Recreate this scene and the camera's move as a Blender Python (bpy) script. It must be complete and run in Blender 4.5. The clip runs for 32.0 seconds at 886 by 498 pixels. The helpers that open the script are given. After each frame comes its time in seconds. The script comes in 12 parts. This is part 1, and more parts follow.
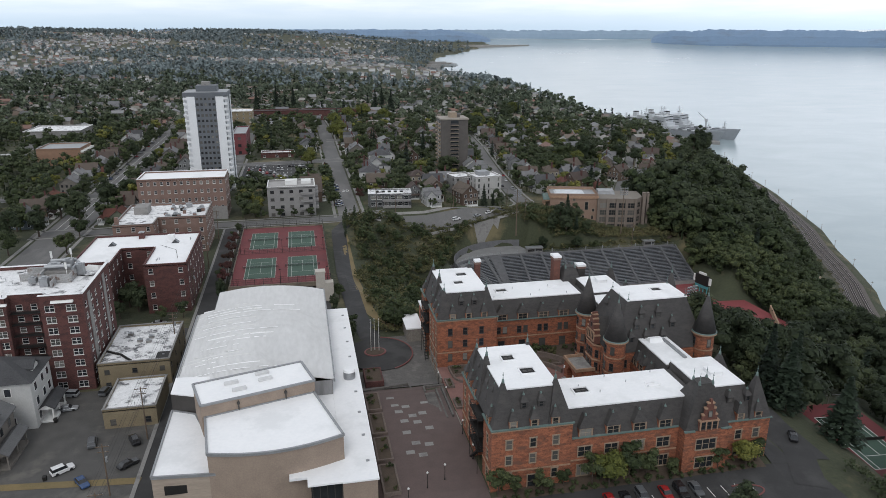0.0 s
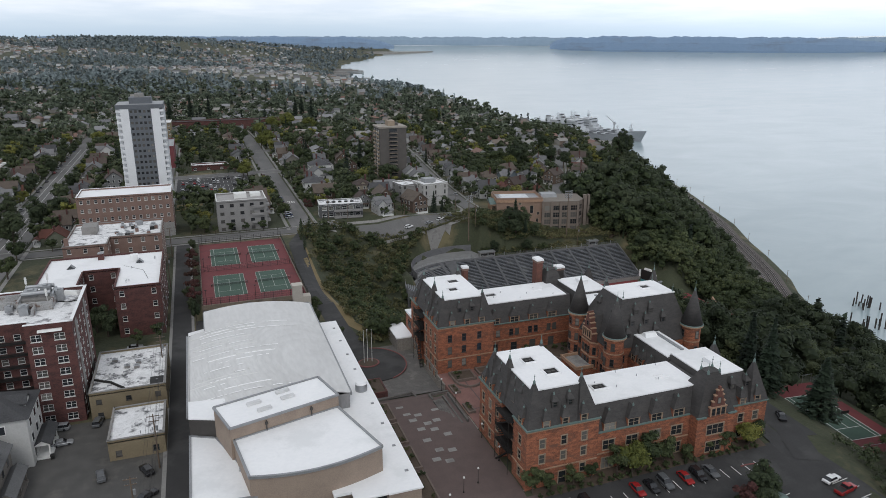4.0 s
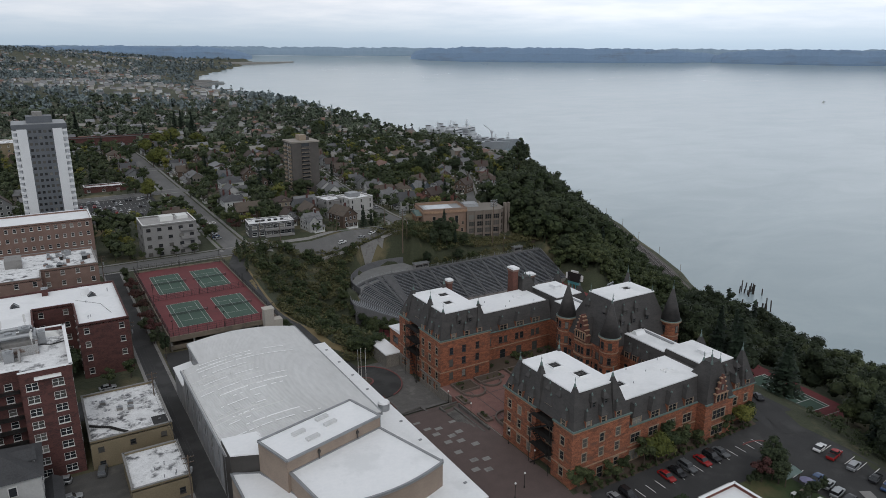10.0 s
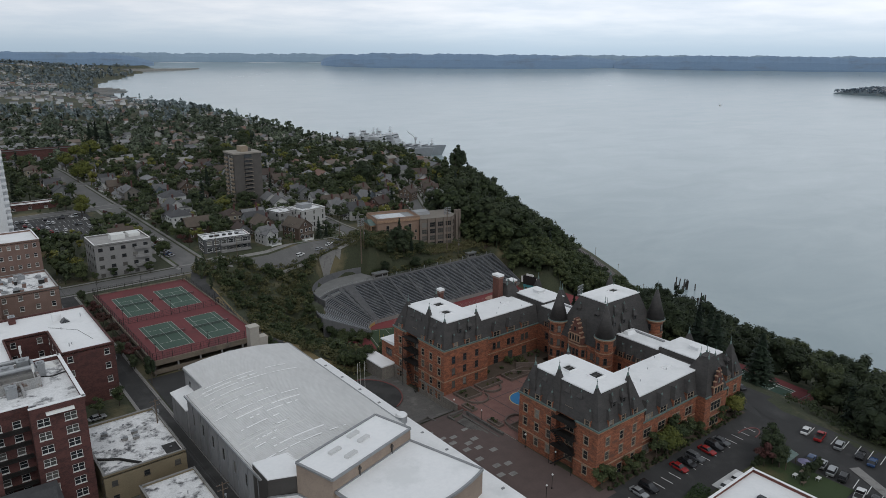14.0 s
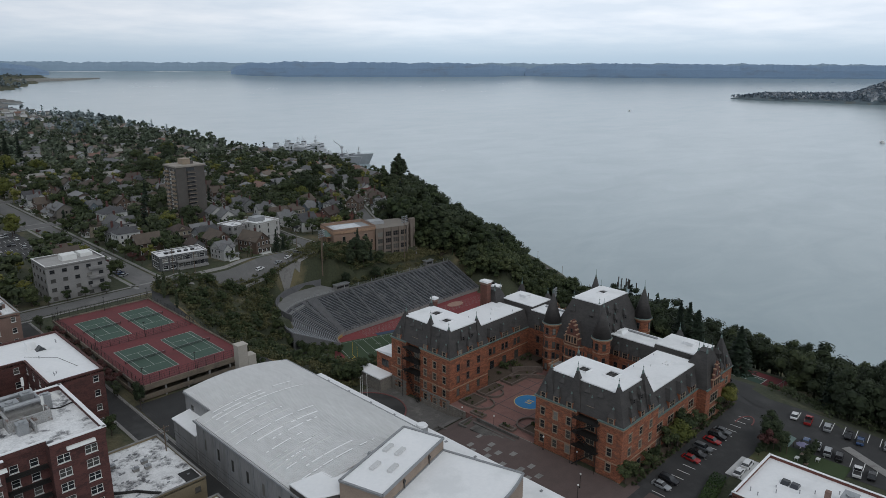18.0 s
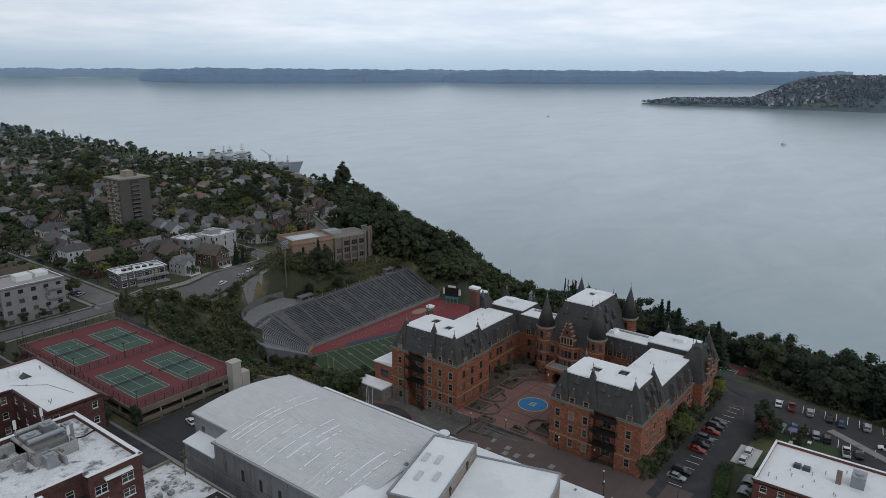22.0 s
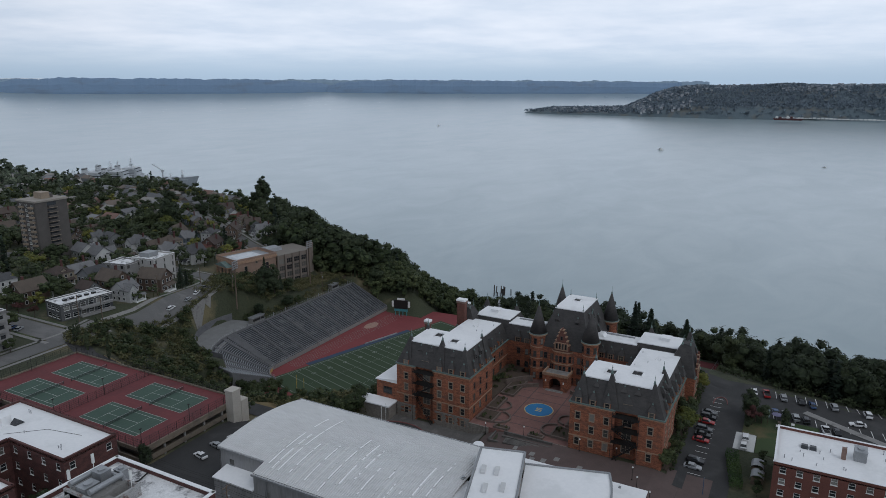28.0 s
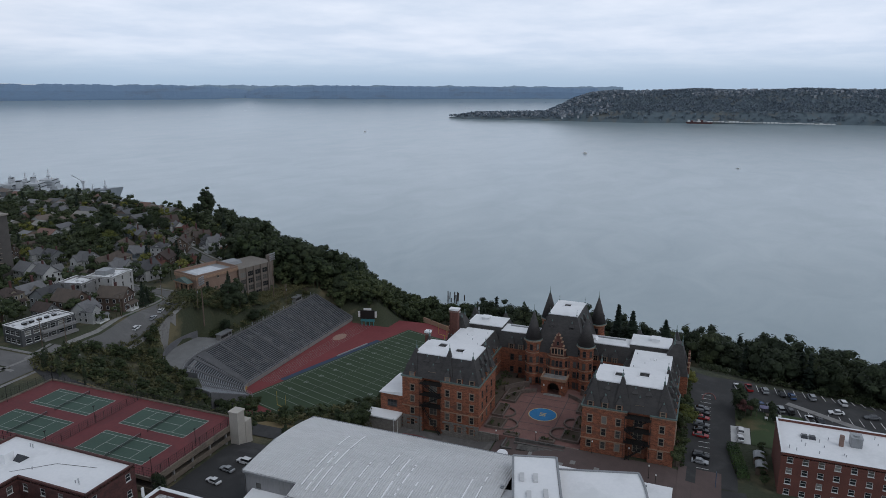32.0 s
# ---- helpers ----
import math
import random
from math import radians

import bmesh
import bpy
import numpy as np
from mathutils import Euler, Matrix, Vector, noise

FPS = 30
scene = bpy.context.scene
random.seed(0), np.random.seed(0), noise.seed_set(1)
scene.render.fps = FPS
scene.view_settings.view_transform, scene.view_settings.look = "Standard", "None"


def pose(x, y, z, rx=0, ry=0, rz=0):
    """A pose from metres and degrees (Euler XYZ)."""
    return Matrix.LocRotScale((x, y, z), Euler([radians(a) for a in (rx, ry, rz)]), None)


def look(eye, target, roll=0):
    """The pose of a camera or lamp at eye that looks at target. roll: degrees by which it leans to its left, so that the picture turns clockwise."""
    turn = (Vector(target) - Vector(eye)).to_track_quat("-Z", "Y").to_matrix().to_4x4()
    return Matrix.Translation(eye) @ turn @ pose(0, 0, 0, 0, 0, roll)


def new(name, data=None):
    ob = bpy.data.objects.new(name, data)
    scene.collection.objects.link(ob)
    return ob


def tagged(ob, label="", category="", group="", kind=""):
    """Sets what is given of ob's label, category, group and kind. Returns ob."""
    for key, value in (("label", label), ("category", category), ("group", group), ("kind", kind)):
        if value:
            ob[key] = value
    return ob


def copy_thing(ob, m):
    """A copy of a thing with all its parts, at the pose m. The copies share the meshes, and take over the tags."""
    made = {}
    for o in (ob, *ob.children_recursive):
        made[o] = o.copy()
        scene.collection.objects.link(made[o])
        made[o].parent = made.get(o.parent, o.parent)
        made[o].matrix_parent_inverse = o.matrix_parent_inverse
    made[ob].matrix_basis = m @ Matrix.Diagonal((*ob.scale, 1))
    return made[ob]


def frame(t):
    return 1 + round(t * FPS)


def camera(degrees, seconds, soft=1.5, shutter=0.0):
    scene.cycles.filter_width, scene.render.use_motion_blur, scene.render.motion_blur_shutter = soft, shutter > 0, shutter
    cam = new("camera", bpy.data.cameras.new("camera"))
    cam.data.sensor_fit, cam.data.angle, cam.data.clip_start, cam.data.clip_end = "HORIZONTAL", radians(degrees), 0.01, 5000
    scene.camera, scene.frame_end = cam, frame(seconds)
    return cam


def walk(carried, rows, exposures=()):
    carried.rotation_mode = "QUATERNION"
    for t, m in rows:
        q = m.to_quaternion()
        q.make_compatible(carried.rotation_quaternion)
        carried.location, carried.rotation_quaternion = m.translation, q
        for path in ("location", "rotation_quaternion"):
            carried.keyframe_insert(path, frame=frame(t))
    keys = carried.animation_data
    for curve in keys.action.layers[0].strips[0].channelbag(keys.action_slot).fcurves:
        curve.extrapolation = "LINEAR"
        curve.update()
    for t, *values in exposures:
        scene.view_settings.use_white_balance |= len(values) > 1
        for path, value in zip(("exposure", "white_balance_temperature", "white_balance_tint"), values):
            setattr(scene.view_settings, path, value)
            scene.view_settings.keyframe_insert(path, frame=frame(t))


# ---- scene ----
cam = camera(65.20, 32.0, soft=0.6)
PATH = [
    (0, look((22.74, -243.70, 85.26), (42.06, -150.27, 55.30), 0.15)),
    (3, look((4.71, -241.21, 86.34), (33.63, -150.09, 56.97), 0.05)),
    (6, look((-12.37, -235.97, 87.21), (25.75, -148.05, 58.64), 0.16)),
    (8, look((-23.77, -232.25, 88.08), (20.01, -146.87, 59.92), 0.24)),
    (10, look((-35.11, -227.07, 89.07), (14.44, -144.78, 61.28), 0.28)),
    (12, look((-46.07, -221.38, 90.15), (8.88, -142.43, 62.81), 0.34)),
    (14, look((-56.07, -215.19, 91.11), (3.79, -139.76, 64.13), 0.27)),
    (17, look((-69.84, -203.57, 91.32), (-3.06, -133.88, 65.16), 0.14)),
    (20, look((-83.12, -191.50, 92.10), (-10.08, -128.11, 66.69), 0.18)),
    (23, look((-95.23, -178.41, 93.09), (-16.82, -121.52, 68.26), 0.18)),
    (25, look((-102.46, -169.33, 93.74), (-20.84, -116.91, 69.45), 0.15)),
    (28, look((-112.58, -154.81, 95.08), (-26.73, -109.34, 71.35), 0.19)),
    (30, look((-118.54, -144.15, 96.30), (-30.11, -103.70, 72.99), 0.16)),
    (32, look((-123.65, -133.15, 97.17), (-33.03, -97.69, 74.16), 0.15)),
]
walk(cam, PATH, exposures=[(0, 0.36, 6250, 11), (8, -0.01, 6250, 11), (16, -0.21, 6150, 9), (24, -0.34, 5950, 9), (32, -0.42, 5800, 11)])

# ---------------------------------------------------------------- world and light
SUN_EL, SUN_AZ = radians(48), radians(200)
world = bpy.data.worlds.new("overcast_sky")
scene.world = world
world.use_nodes = True
wn, wl = world.node_tree.nodes, world.node_tree.links
wn.clear()
w_out = wn.new("ShaderNodeOutputWorld")
w_bg = wn.new("ShaderNodeBackground")
w_sky = wn.new("ShaderNodeTexSky")
w_sky.sky_type = "NISHITA"
w_sky.sun_disc = False
w_sky.sun_elevation, w_sky.sun_rotation = SUN_EL, SUN_AZ
w_sky.air_density, w_sky.dust_density, w_sky.ozone_density = 1.0, 2.5, 2.0
w_co = wn.new("ShaderNodeTexCoord")
w_sep = wn.new("ShaderNodeSeparateXYZ")
wl.new(w_co.outputs["Generated"], w_sep.inputs[0])
# cloud deck: the direction is spread over a flat ceiling, so that the banks flatten towards the horizon
w_z = wn.new("ShaderNodeMath"); w_z.operation = "MAXIMUM"; w_z.inputs[1].default_value = 0.0
wl.new(w_sep.outputs[2], w_z.inputs[0])
w_za = wn.new("ShaderNodeMath"); w_za.operation = "ADD"; w_za.inputs[1].default_value = 0.10
wl.new(w_z.outputs[0], w_za.inputs[0])
w_div = wn.new("ShaderNodeVectorMath"); w_div.operation = "DIVIDE"
w_cmb = wn.new("ShaderNodeCombineXYZ"); w_cmb.inputs[2].default_value = 1.0
wl.new(w_za.outputs[0], w_cmb.inputs[0]); wl.new(w_za.outputs[0], w_cmb.inputs[1])
wl.new(w_co.outputs["Generated"], w_div.inputs[0]); wl.new(w_cmb.outputs[0], w_div.inputs[1])
w_n1 = wn.new("ShaderNodeTexNoise"); w_n1.inputs["Scale"].default_value = 1.1; w_n1.inputs["Detail"].default_value = 7.0
w_n1.inputs["Roughness"].default_value = 0.58
wl.new(w_div.outputs[0], w_n1.inputs["Vector"])
w_r1 = wn.new("ShaderNodeValToRGB")
w_r1.color_ramp.elements[0].position, w_r1.color_ramp.elements[0].color = 0.36, (5.55, 5.95, 6.4, 1)
w_r1.color_ramp.elements[1].position, w_r1.color_ramp.elements[1].color = 0.66, (6.85, 6.95, 7.1, 1)
wl.new(w_n1.outputs[0], w_r1.inputs[0])
# thin haze-blue gap of clear sky low over the water
w_mr = wn.new("ShaderNodeMapRange"); w_mr.inputs[1].default_value = 0.0; w_mr.inputs[2].default_value = 0.06
w_mr.interpolation_type = "SMOOTHSTEP"
wl.new(w_sep.outputs[2], w_mr.inputs[0])
w_mixl = wn.new("ShaderNodeMix"); w_mixl.data_type = "RGBA"
w_low = wn.new("ShaderNodeMix"); w_low.data_type = "RGBA"; w_low.inputs[0].default_value = 0.75
wl.new(w_sky.outputs[0], w_low.inputs[6]); w_low.inputs[7].default_value = (4.5, 5.5, 6.4, 1)
wl.new(w_mr.outputs[0], w_mixl.inputs[0]); wl.new(w_low.outputs[2], w_mixl.inputs[6]); wl.new(w_r1.outputs[0], w_mixl.inputs[7])
w_up = wn.new("ShaderNodeMapRange"); w_up.inputs[1].default_value = 0.16; w_up.inputs[2].default_value = 0.65
w_up.inputs[3].default_value = 1.0; w_up.inputs[4].default_value = 0.50
wl.new(w_sep.outputs[2], w_up.inputs[0])
w_mul = wn.new("ShaderNodeVectorMath"); w_mul.operation = "SCALE"
w_no = wn.new("ShaderNodeMapRange"); w_no.inputs[1].default_value = 0.72; w_no.inputs[2].default_value = 0.99
w_no.inputs[3].default_value = 1.0; w_no.inputs[4].default_value = 0.80
wl.new(w_sep.outputs[1], w_no.inputs[0])
w_both = wn.new("ShaderNodeMath"); w_both.operation = "MULTIPLY"
wl.new(w_up.outputs[0], w_both.inputs[0]); wl.new(w_no.outputs[0], w_both.inputs[1])
wl.new(w_mixl.outputs[2], w_mul.inputs[0]); wl.new(w_both.outputs[0], w_mul.inputs[3])
wl.new(w_mul.outputs[0], w_bg.inputs[0])
w_bg.inputs[1].default_value = 0.162
wl.new(w_bg.outputs[0], w_out.inputs[0])
sun_data = bpy.data.lights.new("sun", "SUN")
sun_data.energy, sun_data.angle, sun_data.color = 0.8, radians(25), (1.0, 0.96, 0.9)
sun = new("sun", sun_data)
sun.matrix_world = look((math.sin(SUN_AZ) * math.cos(SUN_EL) * 100, math.cos(SUN_AZ) * math.cos(SUN_EL) * 100, math.sin(SUN_EL) * 100), (0, 0, 0))

# ---------------------------------------------------------------- materials
MATS = {}


def mat(name, a, b=None, scale=0.3, rough=0.8, metal=0.0, bump=0.0, fine=None, vary=0.0, stain=None, stain_scale=0.08, spec=0.5, stretch=(1, 1, 1), bdist=0.05, tight=0.0):
    """Two-scale surface: broad tone from a to b, fine grain, optional stains of a third colour, optional tone per object."""
    if name in MATS:
        return MATS[name]
    m = bpy.data.materials.new(name)
    m.use_nodes = True
    n, l = m.node_tree.nodes, m.node_tree.links
    bs = n["Principled BSDF"]
    b = b or tuple(c * 0.75 for c in a)
    co = n.new("ShaderNodeTexCoord")
    mp = n.new("ShaderNodeMapping"); mp.inputs[3].default_value = stretch
    l.new(co.outputs["Object"], mp.inputs[0])
    n1 = n.new("ShaderNodeTexNoise"); n1.inputs["Scale"].default_value = scale; n1.inputs["Detail"].default_value = 5
    l.new(mp.outputs[0], n1.inputs["Vector"])
    n2 = n.new("ShaderNodeTexNoise"); n2.inputs["Scale"].default_value = fine or scale * 9; n2.inputs["Detail"].default_value = 4
    l.new(mp.outputs[0], n2.inputs["Vector"])
    add = n.new("ShaderNodeMath"); add.operation = "MULTIPLY_ADD"; add.inputs[1].default_value = 0.55
    l.new(n2.outputs[0], add.inputs[0]); 
    half = n.new("ShaderNodeMath"); half.operation = "MULTIPLY"; half.inputs[1].default_value = 0.5
    l.new(n1.outputs[0], half.inputs[0]); l.new(half.outputs[0], add.inputs[2])
    rp = n.new("ShaderNodeValToRGB")
    rp.color_ramp.elements[0].position, rp.color_ramp.elements[0].color = 0.36 + tight, (*b, 1)
    rp.color_ramp.elements[1].position, rp.color_ramp.elements[1].color = 0.66 - tight, (*a, 1)
    l.new(add.outputs[0], rp.inputs[0])
    col = rp.outputs[0]
    if stain:
        n3 = n.new("ShaderNodeTexNoise"); n3.inputs["Scale"].default_value = stain_scale; n3.inputs["Detail"].default_value = 8
        n3.inputs["Roughness"].default_value = 0.65
        l.new(mp.outputs[0], n3.inputs["Vector"])
        r3 = n.new("ShaderNodeValToRGB")
        r3.color_ramp.elements[0].position, r3.color_ramp.elements[1].position = 0.52, 0.64
        l.new(n3.outputs[0], r3.inputs[0])
        mx = n.new("ShaderNodeMix"); mx.data_type = "RGBA"
        l.new(r3.outputs[0], mx.inputs[0]); l.new(col, mx.inputs[6]); mx.inputs[7].default_value = (*stain, 1)
        col = mx.outputs[2]
    if vary:
        oi = n.new("ShaderNodeObjectInfo")
        mr = n.new("ShaderNodeMapRange"); mr.inputs[3].default_value = 1 - vary; mr.inputs[4].default_value = 1 + vary
        l.new(oi.outputs["Random"], mr.inputs[0])
        hs = n.new("ShaderNodeHueSaturation")
        mh = n.new("ShaderNodeMapRange"); mh.inputs[3].default_value = 0.5 - vary * 0.06; mh.inputs[4].default_value = 0.5 + vary * 0.06
        l.new(oi.outputs["Random"], mh.inputs[0])
        l.new(mr.outputs[0], hs.inputs["Value"]); l.new(mh.outputs[0], hs.inputs["Hue"]); l.new(col, hs.inputs["Color"])
        col = hs.outputs[0]
    l.new(col, bs.inputs["Base Color"])
    bs.inputs["Roughness"].default_value, bs.inputs["Metallic"].default_value = rough, metal
    bs.inputs["Specular IOR Level"].default_value = spec
    if bump:
        bp = n.new("ShaderNodeBump"); bp.inputs["Strength"].default_value = bump; bp.inputs["Distance"].default_value = bdist
        l.new(n2.outputs[0], bp.inputs["Height"]); l.new(bp.outputs[0], bs.inputs["Normal"])
    MATS[name] = m
    return m


BRICK = mat("orange_brick", (0.345, 0.125, 0.064), (0.092, 0.036, 0.023), 0.8, 0.88, bump=0.4, fine=4.5, stain=(0.14, 0.066, 0.044), stain_scale=0.35, stretch=(1, 1, 2.6), tight=0.03)
BRICK_DARK = mat("dark_red_brick", (0.105, 0.042, 0.037), (0.055, 0.025, 0.023), 0.4, 0.88, bump=0.4, fine=2.6, stretch=(1, 1, 2.2), tight=0.07)
BRICK_BROWN = mat("brown_brick", (0.215, 0.140, 0.115), (0.150, 0.098, 0.080), 0.3, 0.85, bump=0.3, fine=4.0)
BRICK_TAN = mat("buff_brick", (0.225, 0.182, 0.115), (0.160, 0.130, 0.082), 0.3, 0.85, bump=0.3, fine=4.0)
CHIMNEY_BRICK = mat("sooty_red_brick", (0.15, 0.062, 0.045), (0.085, 0.038, 0.030), 0.8, 0.9, bump=0.3, fine=5.0)
STONE = mat("grey_rough_stone", (0.238, 0.216, 0.187), (0.144, 0.130, 0.115), 1.2, 0.9, bump=0.6, fine=3.0)
TERRA = mat("pale_terracotta_trim", (0.36, 0.232, 0.152), (0.235, 0.150, 0.098), 1.0, 0.8, tight=0.05)
SLATE = mat("dark_slate", (0.050, 0.046, 0.044), (0.031, 0.029, 0.028), 0.9, 0.75, bump=0.5, fine=7.0, stain=(0.056, 0.051, 0.048), stain_scale=0.25, stretch=(1, 1, 2.2), tight=0.05)
COPPER = mat("weathered_copper", (0.13, 0.185, 0.17), (0.085, 0.12, 0.11), 0.8, 0.7)
MEMBRANE = mat("white_roof_membrane", (0.80, 0.80, 0.80), (0.745, 0.75, 0.755), 0.15, 0.75, stain=(0.70, 0.705, 0.705), stain_scale=0.12)
MEMBRANE_DIRTY = mat("worn_white_roof_coating", (0.80, 0.80, 0.80), (0.58, 0.58, 0.58), 0.5, 0.8, fine=3.0, stain=(0.085, 0.085, 0.09), stain_scale=0.3)
SEAM_METAL = mat("ribbed_roof_metal", (0.60, 0.60, 0.595), (0.51, 0.51, 0.505), 0.12, 0.5, metal=0.1, stretch=(1, 0.3, 1))
ASPHALT = mat("asphalt", (0.042, 0.041, 0.041), (0.028, 0.028, 0.028), 0.2, 0.9, bump=0.2, fine=6.0, stain=(0.054, 0.053, 0.052), stain_scale=0.1)
STREET = mat("worn_pale_asphalt", (0.135, 0.132, 0.128), (0.095, 0.093, 0.091), 0.12, 0.9, bump=0.2, fine=5.0, stain=(0.165, 0.16, 0.155), stain_scale=0.07, stretch=(1, 0.4, 1))
CONCRETE = mat("concrete", (0.259, 0.252, 0.238), (0.194, 0.187, 0.180), 0.3, 0.9, bump=0.2, fine=3.0, stain=(0.158, 0.151, 0.144), stain_scale=0.3)
PAVING = mat("plaza_brick_paving", (0.112, 0.079, 0.072), (0.083, 0.061, 0.056), 0.4, 0.9, bump=0.2, fine=5.0)
COURT_PAVING = mat("red_court_paving", (0.215, 0.112, 0.095), (0.150, 0.080, 0.069), 0.5, 0.9, bump=0.2, fine=4.0)
GLASS = mat("dark_window_glass", (0.030, 0.034, 0.038), (0.018, 0.02, 0.024), 0.8, 0.12, spec=0.6, vary=0.5)
GLASS_BLIND = mat("window_glass_and_blinds", (0.030, 0.034, 0.038), (0.018, 0.02, 0.024), 0.8, 0.14, spec=0.6)
_n, _l = GLASS_BLIND.node_tree.nodes, GLASS_BLIND.node_tree.links
_oi, _rp = _n.new("ShaderNodeObjectInfo"), _n.new("ShaderNodeValToRGB")
_rp.color_ramp.interpolation = "CONSTANT"
_rp.color_ramp.elements[0].color = (0.022, 0.025, 0.028, 1)
_rp.color_ramp.elements[1].position, _rp.color_ramp.elements[1].color = 0.52, (0.07, 0.07, 0.066, 1)
_e = _rp.color_ramp.elements.new(0.72); _e.color = (0.11, 0.105, 0.096, 1)
_e = _rp.color_ramp.elements.new(0.88); _e.color = (0.20, 0.195, 0.178, 1)
_l.new(_oi.outputs["Random"], _rp.inputs[0]); _l.new(_rp.outputs[0], _n["Principled BSDF"].inputs["Base Color"])
WHITE_PAINT = mat("white_paint", (0.68, 0.68, 0.66), (0.60, 0.60, 0.58), 1.0, 0.6)
DARK_PAINT = mat("dark_frame_paint", (0.055, 0.05, 0.046), None, 1.0, 0.6)
TAN_PAINT = mat("tan_window_paint", (0.302, 0.238, 0.173), None, 1.0, 0.6)
IRON = mat("black_iron", (0.022, 0.021, 0.020), None, 1.0, 0.6, metal=0.3)
STEEL = mat("galvanised_steel", (0.40, 0.41, 0.42), (0.30, 0.31, 0.32), 0.8, 0.45, metal=0.7)
GREY_METAL = mat("grey_sheet_metal", (0.30, 0.31, 0.32), (0.22, 0.225, 0.23), 0.6, 0.5, metal=0.3)
WOOD_POLE = mat("weathered_pole_wood", (0.15, 0.11, 0.08), (0.09, 0.068, 0.05), 1.5, 0.9)
COURT_RED = mat("court_red", (0.142, 0.030, 0.032), (0.108, 0.023, 0.026), 0.12, 0.85, stain=(0.100, 0.025, 0.027))
COURT_LINE = mat("court_line_paint", (0.46, 0.48, 0.45), (0.32, 0.34, 0.31), 1.0, 0.9)
COURT_GREEN = mat("court_green", (0.050, 0.090, 0.066), (0.038, 0.070, 0.052), 0.15, 0.85)
FADED_LINE = mat("faded_field_line", (0.26, 0.28, 0.25), (0.15, 0.17, 0.14), 1.0, 0.9)
LINE = mat("line_paint", (0.72, 0.72, 0.70), (0.6, 0.6, 0.58), 1.0, 0.8)
TRACK_RED = mat("track_red", (0.194, 0.040, 0.042), (0.151, 0.030, 0.032), 0.1, 0.9)
TURF = mat("field_turf", (0.036, 0.060, 0.027), (0.026, 0.045, 0.020), 0.06, 0.95, bump=0.2, fine=5.0)
SOIL = mat("planting_bed_soil", (0.085, 0.062, 0.045), (0.055, 0.042, 0.03), 0.7, 0.95, bump=0.4, fine=4.0)
GRASS = mat("lawn_grass", (0.043, 0.068, 0.022), (0.032, 0.050, 0.018), 0.15, 0.95, bump=0.3, fine=5.0, stain=(0.101, 0.086, 0.040), stain_scale=0.06)
DRY_GRASS = mat("dry_grass", (0.194, 0.144, 0.068), (0.130, 0.104, 0.050), 0.2, 0.95, bump=0.3, fine=4.0)
RUBBLE = mat("track_ballast", (0.125, 0.110, 0.100), (0.085, 0.075, 0.068), 0.4, 0.95, bump=0.4, fine=4.0)

# ---------------------------------------------------------------- mesh building


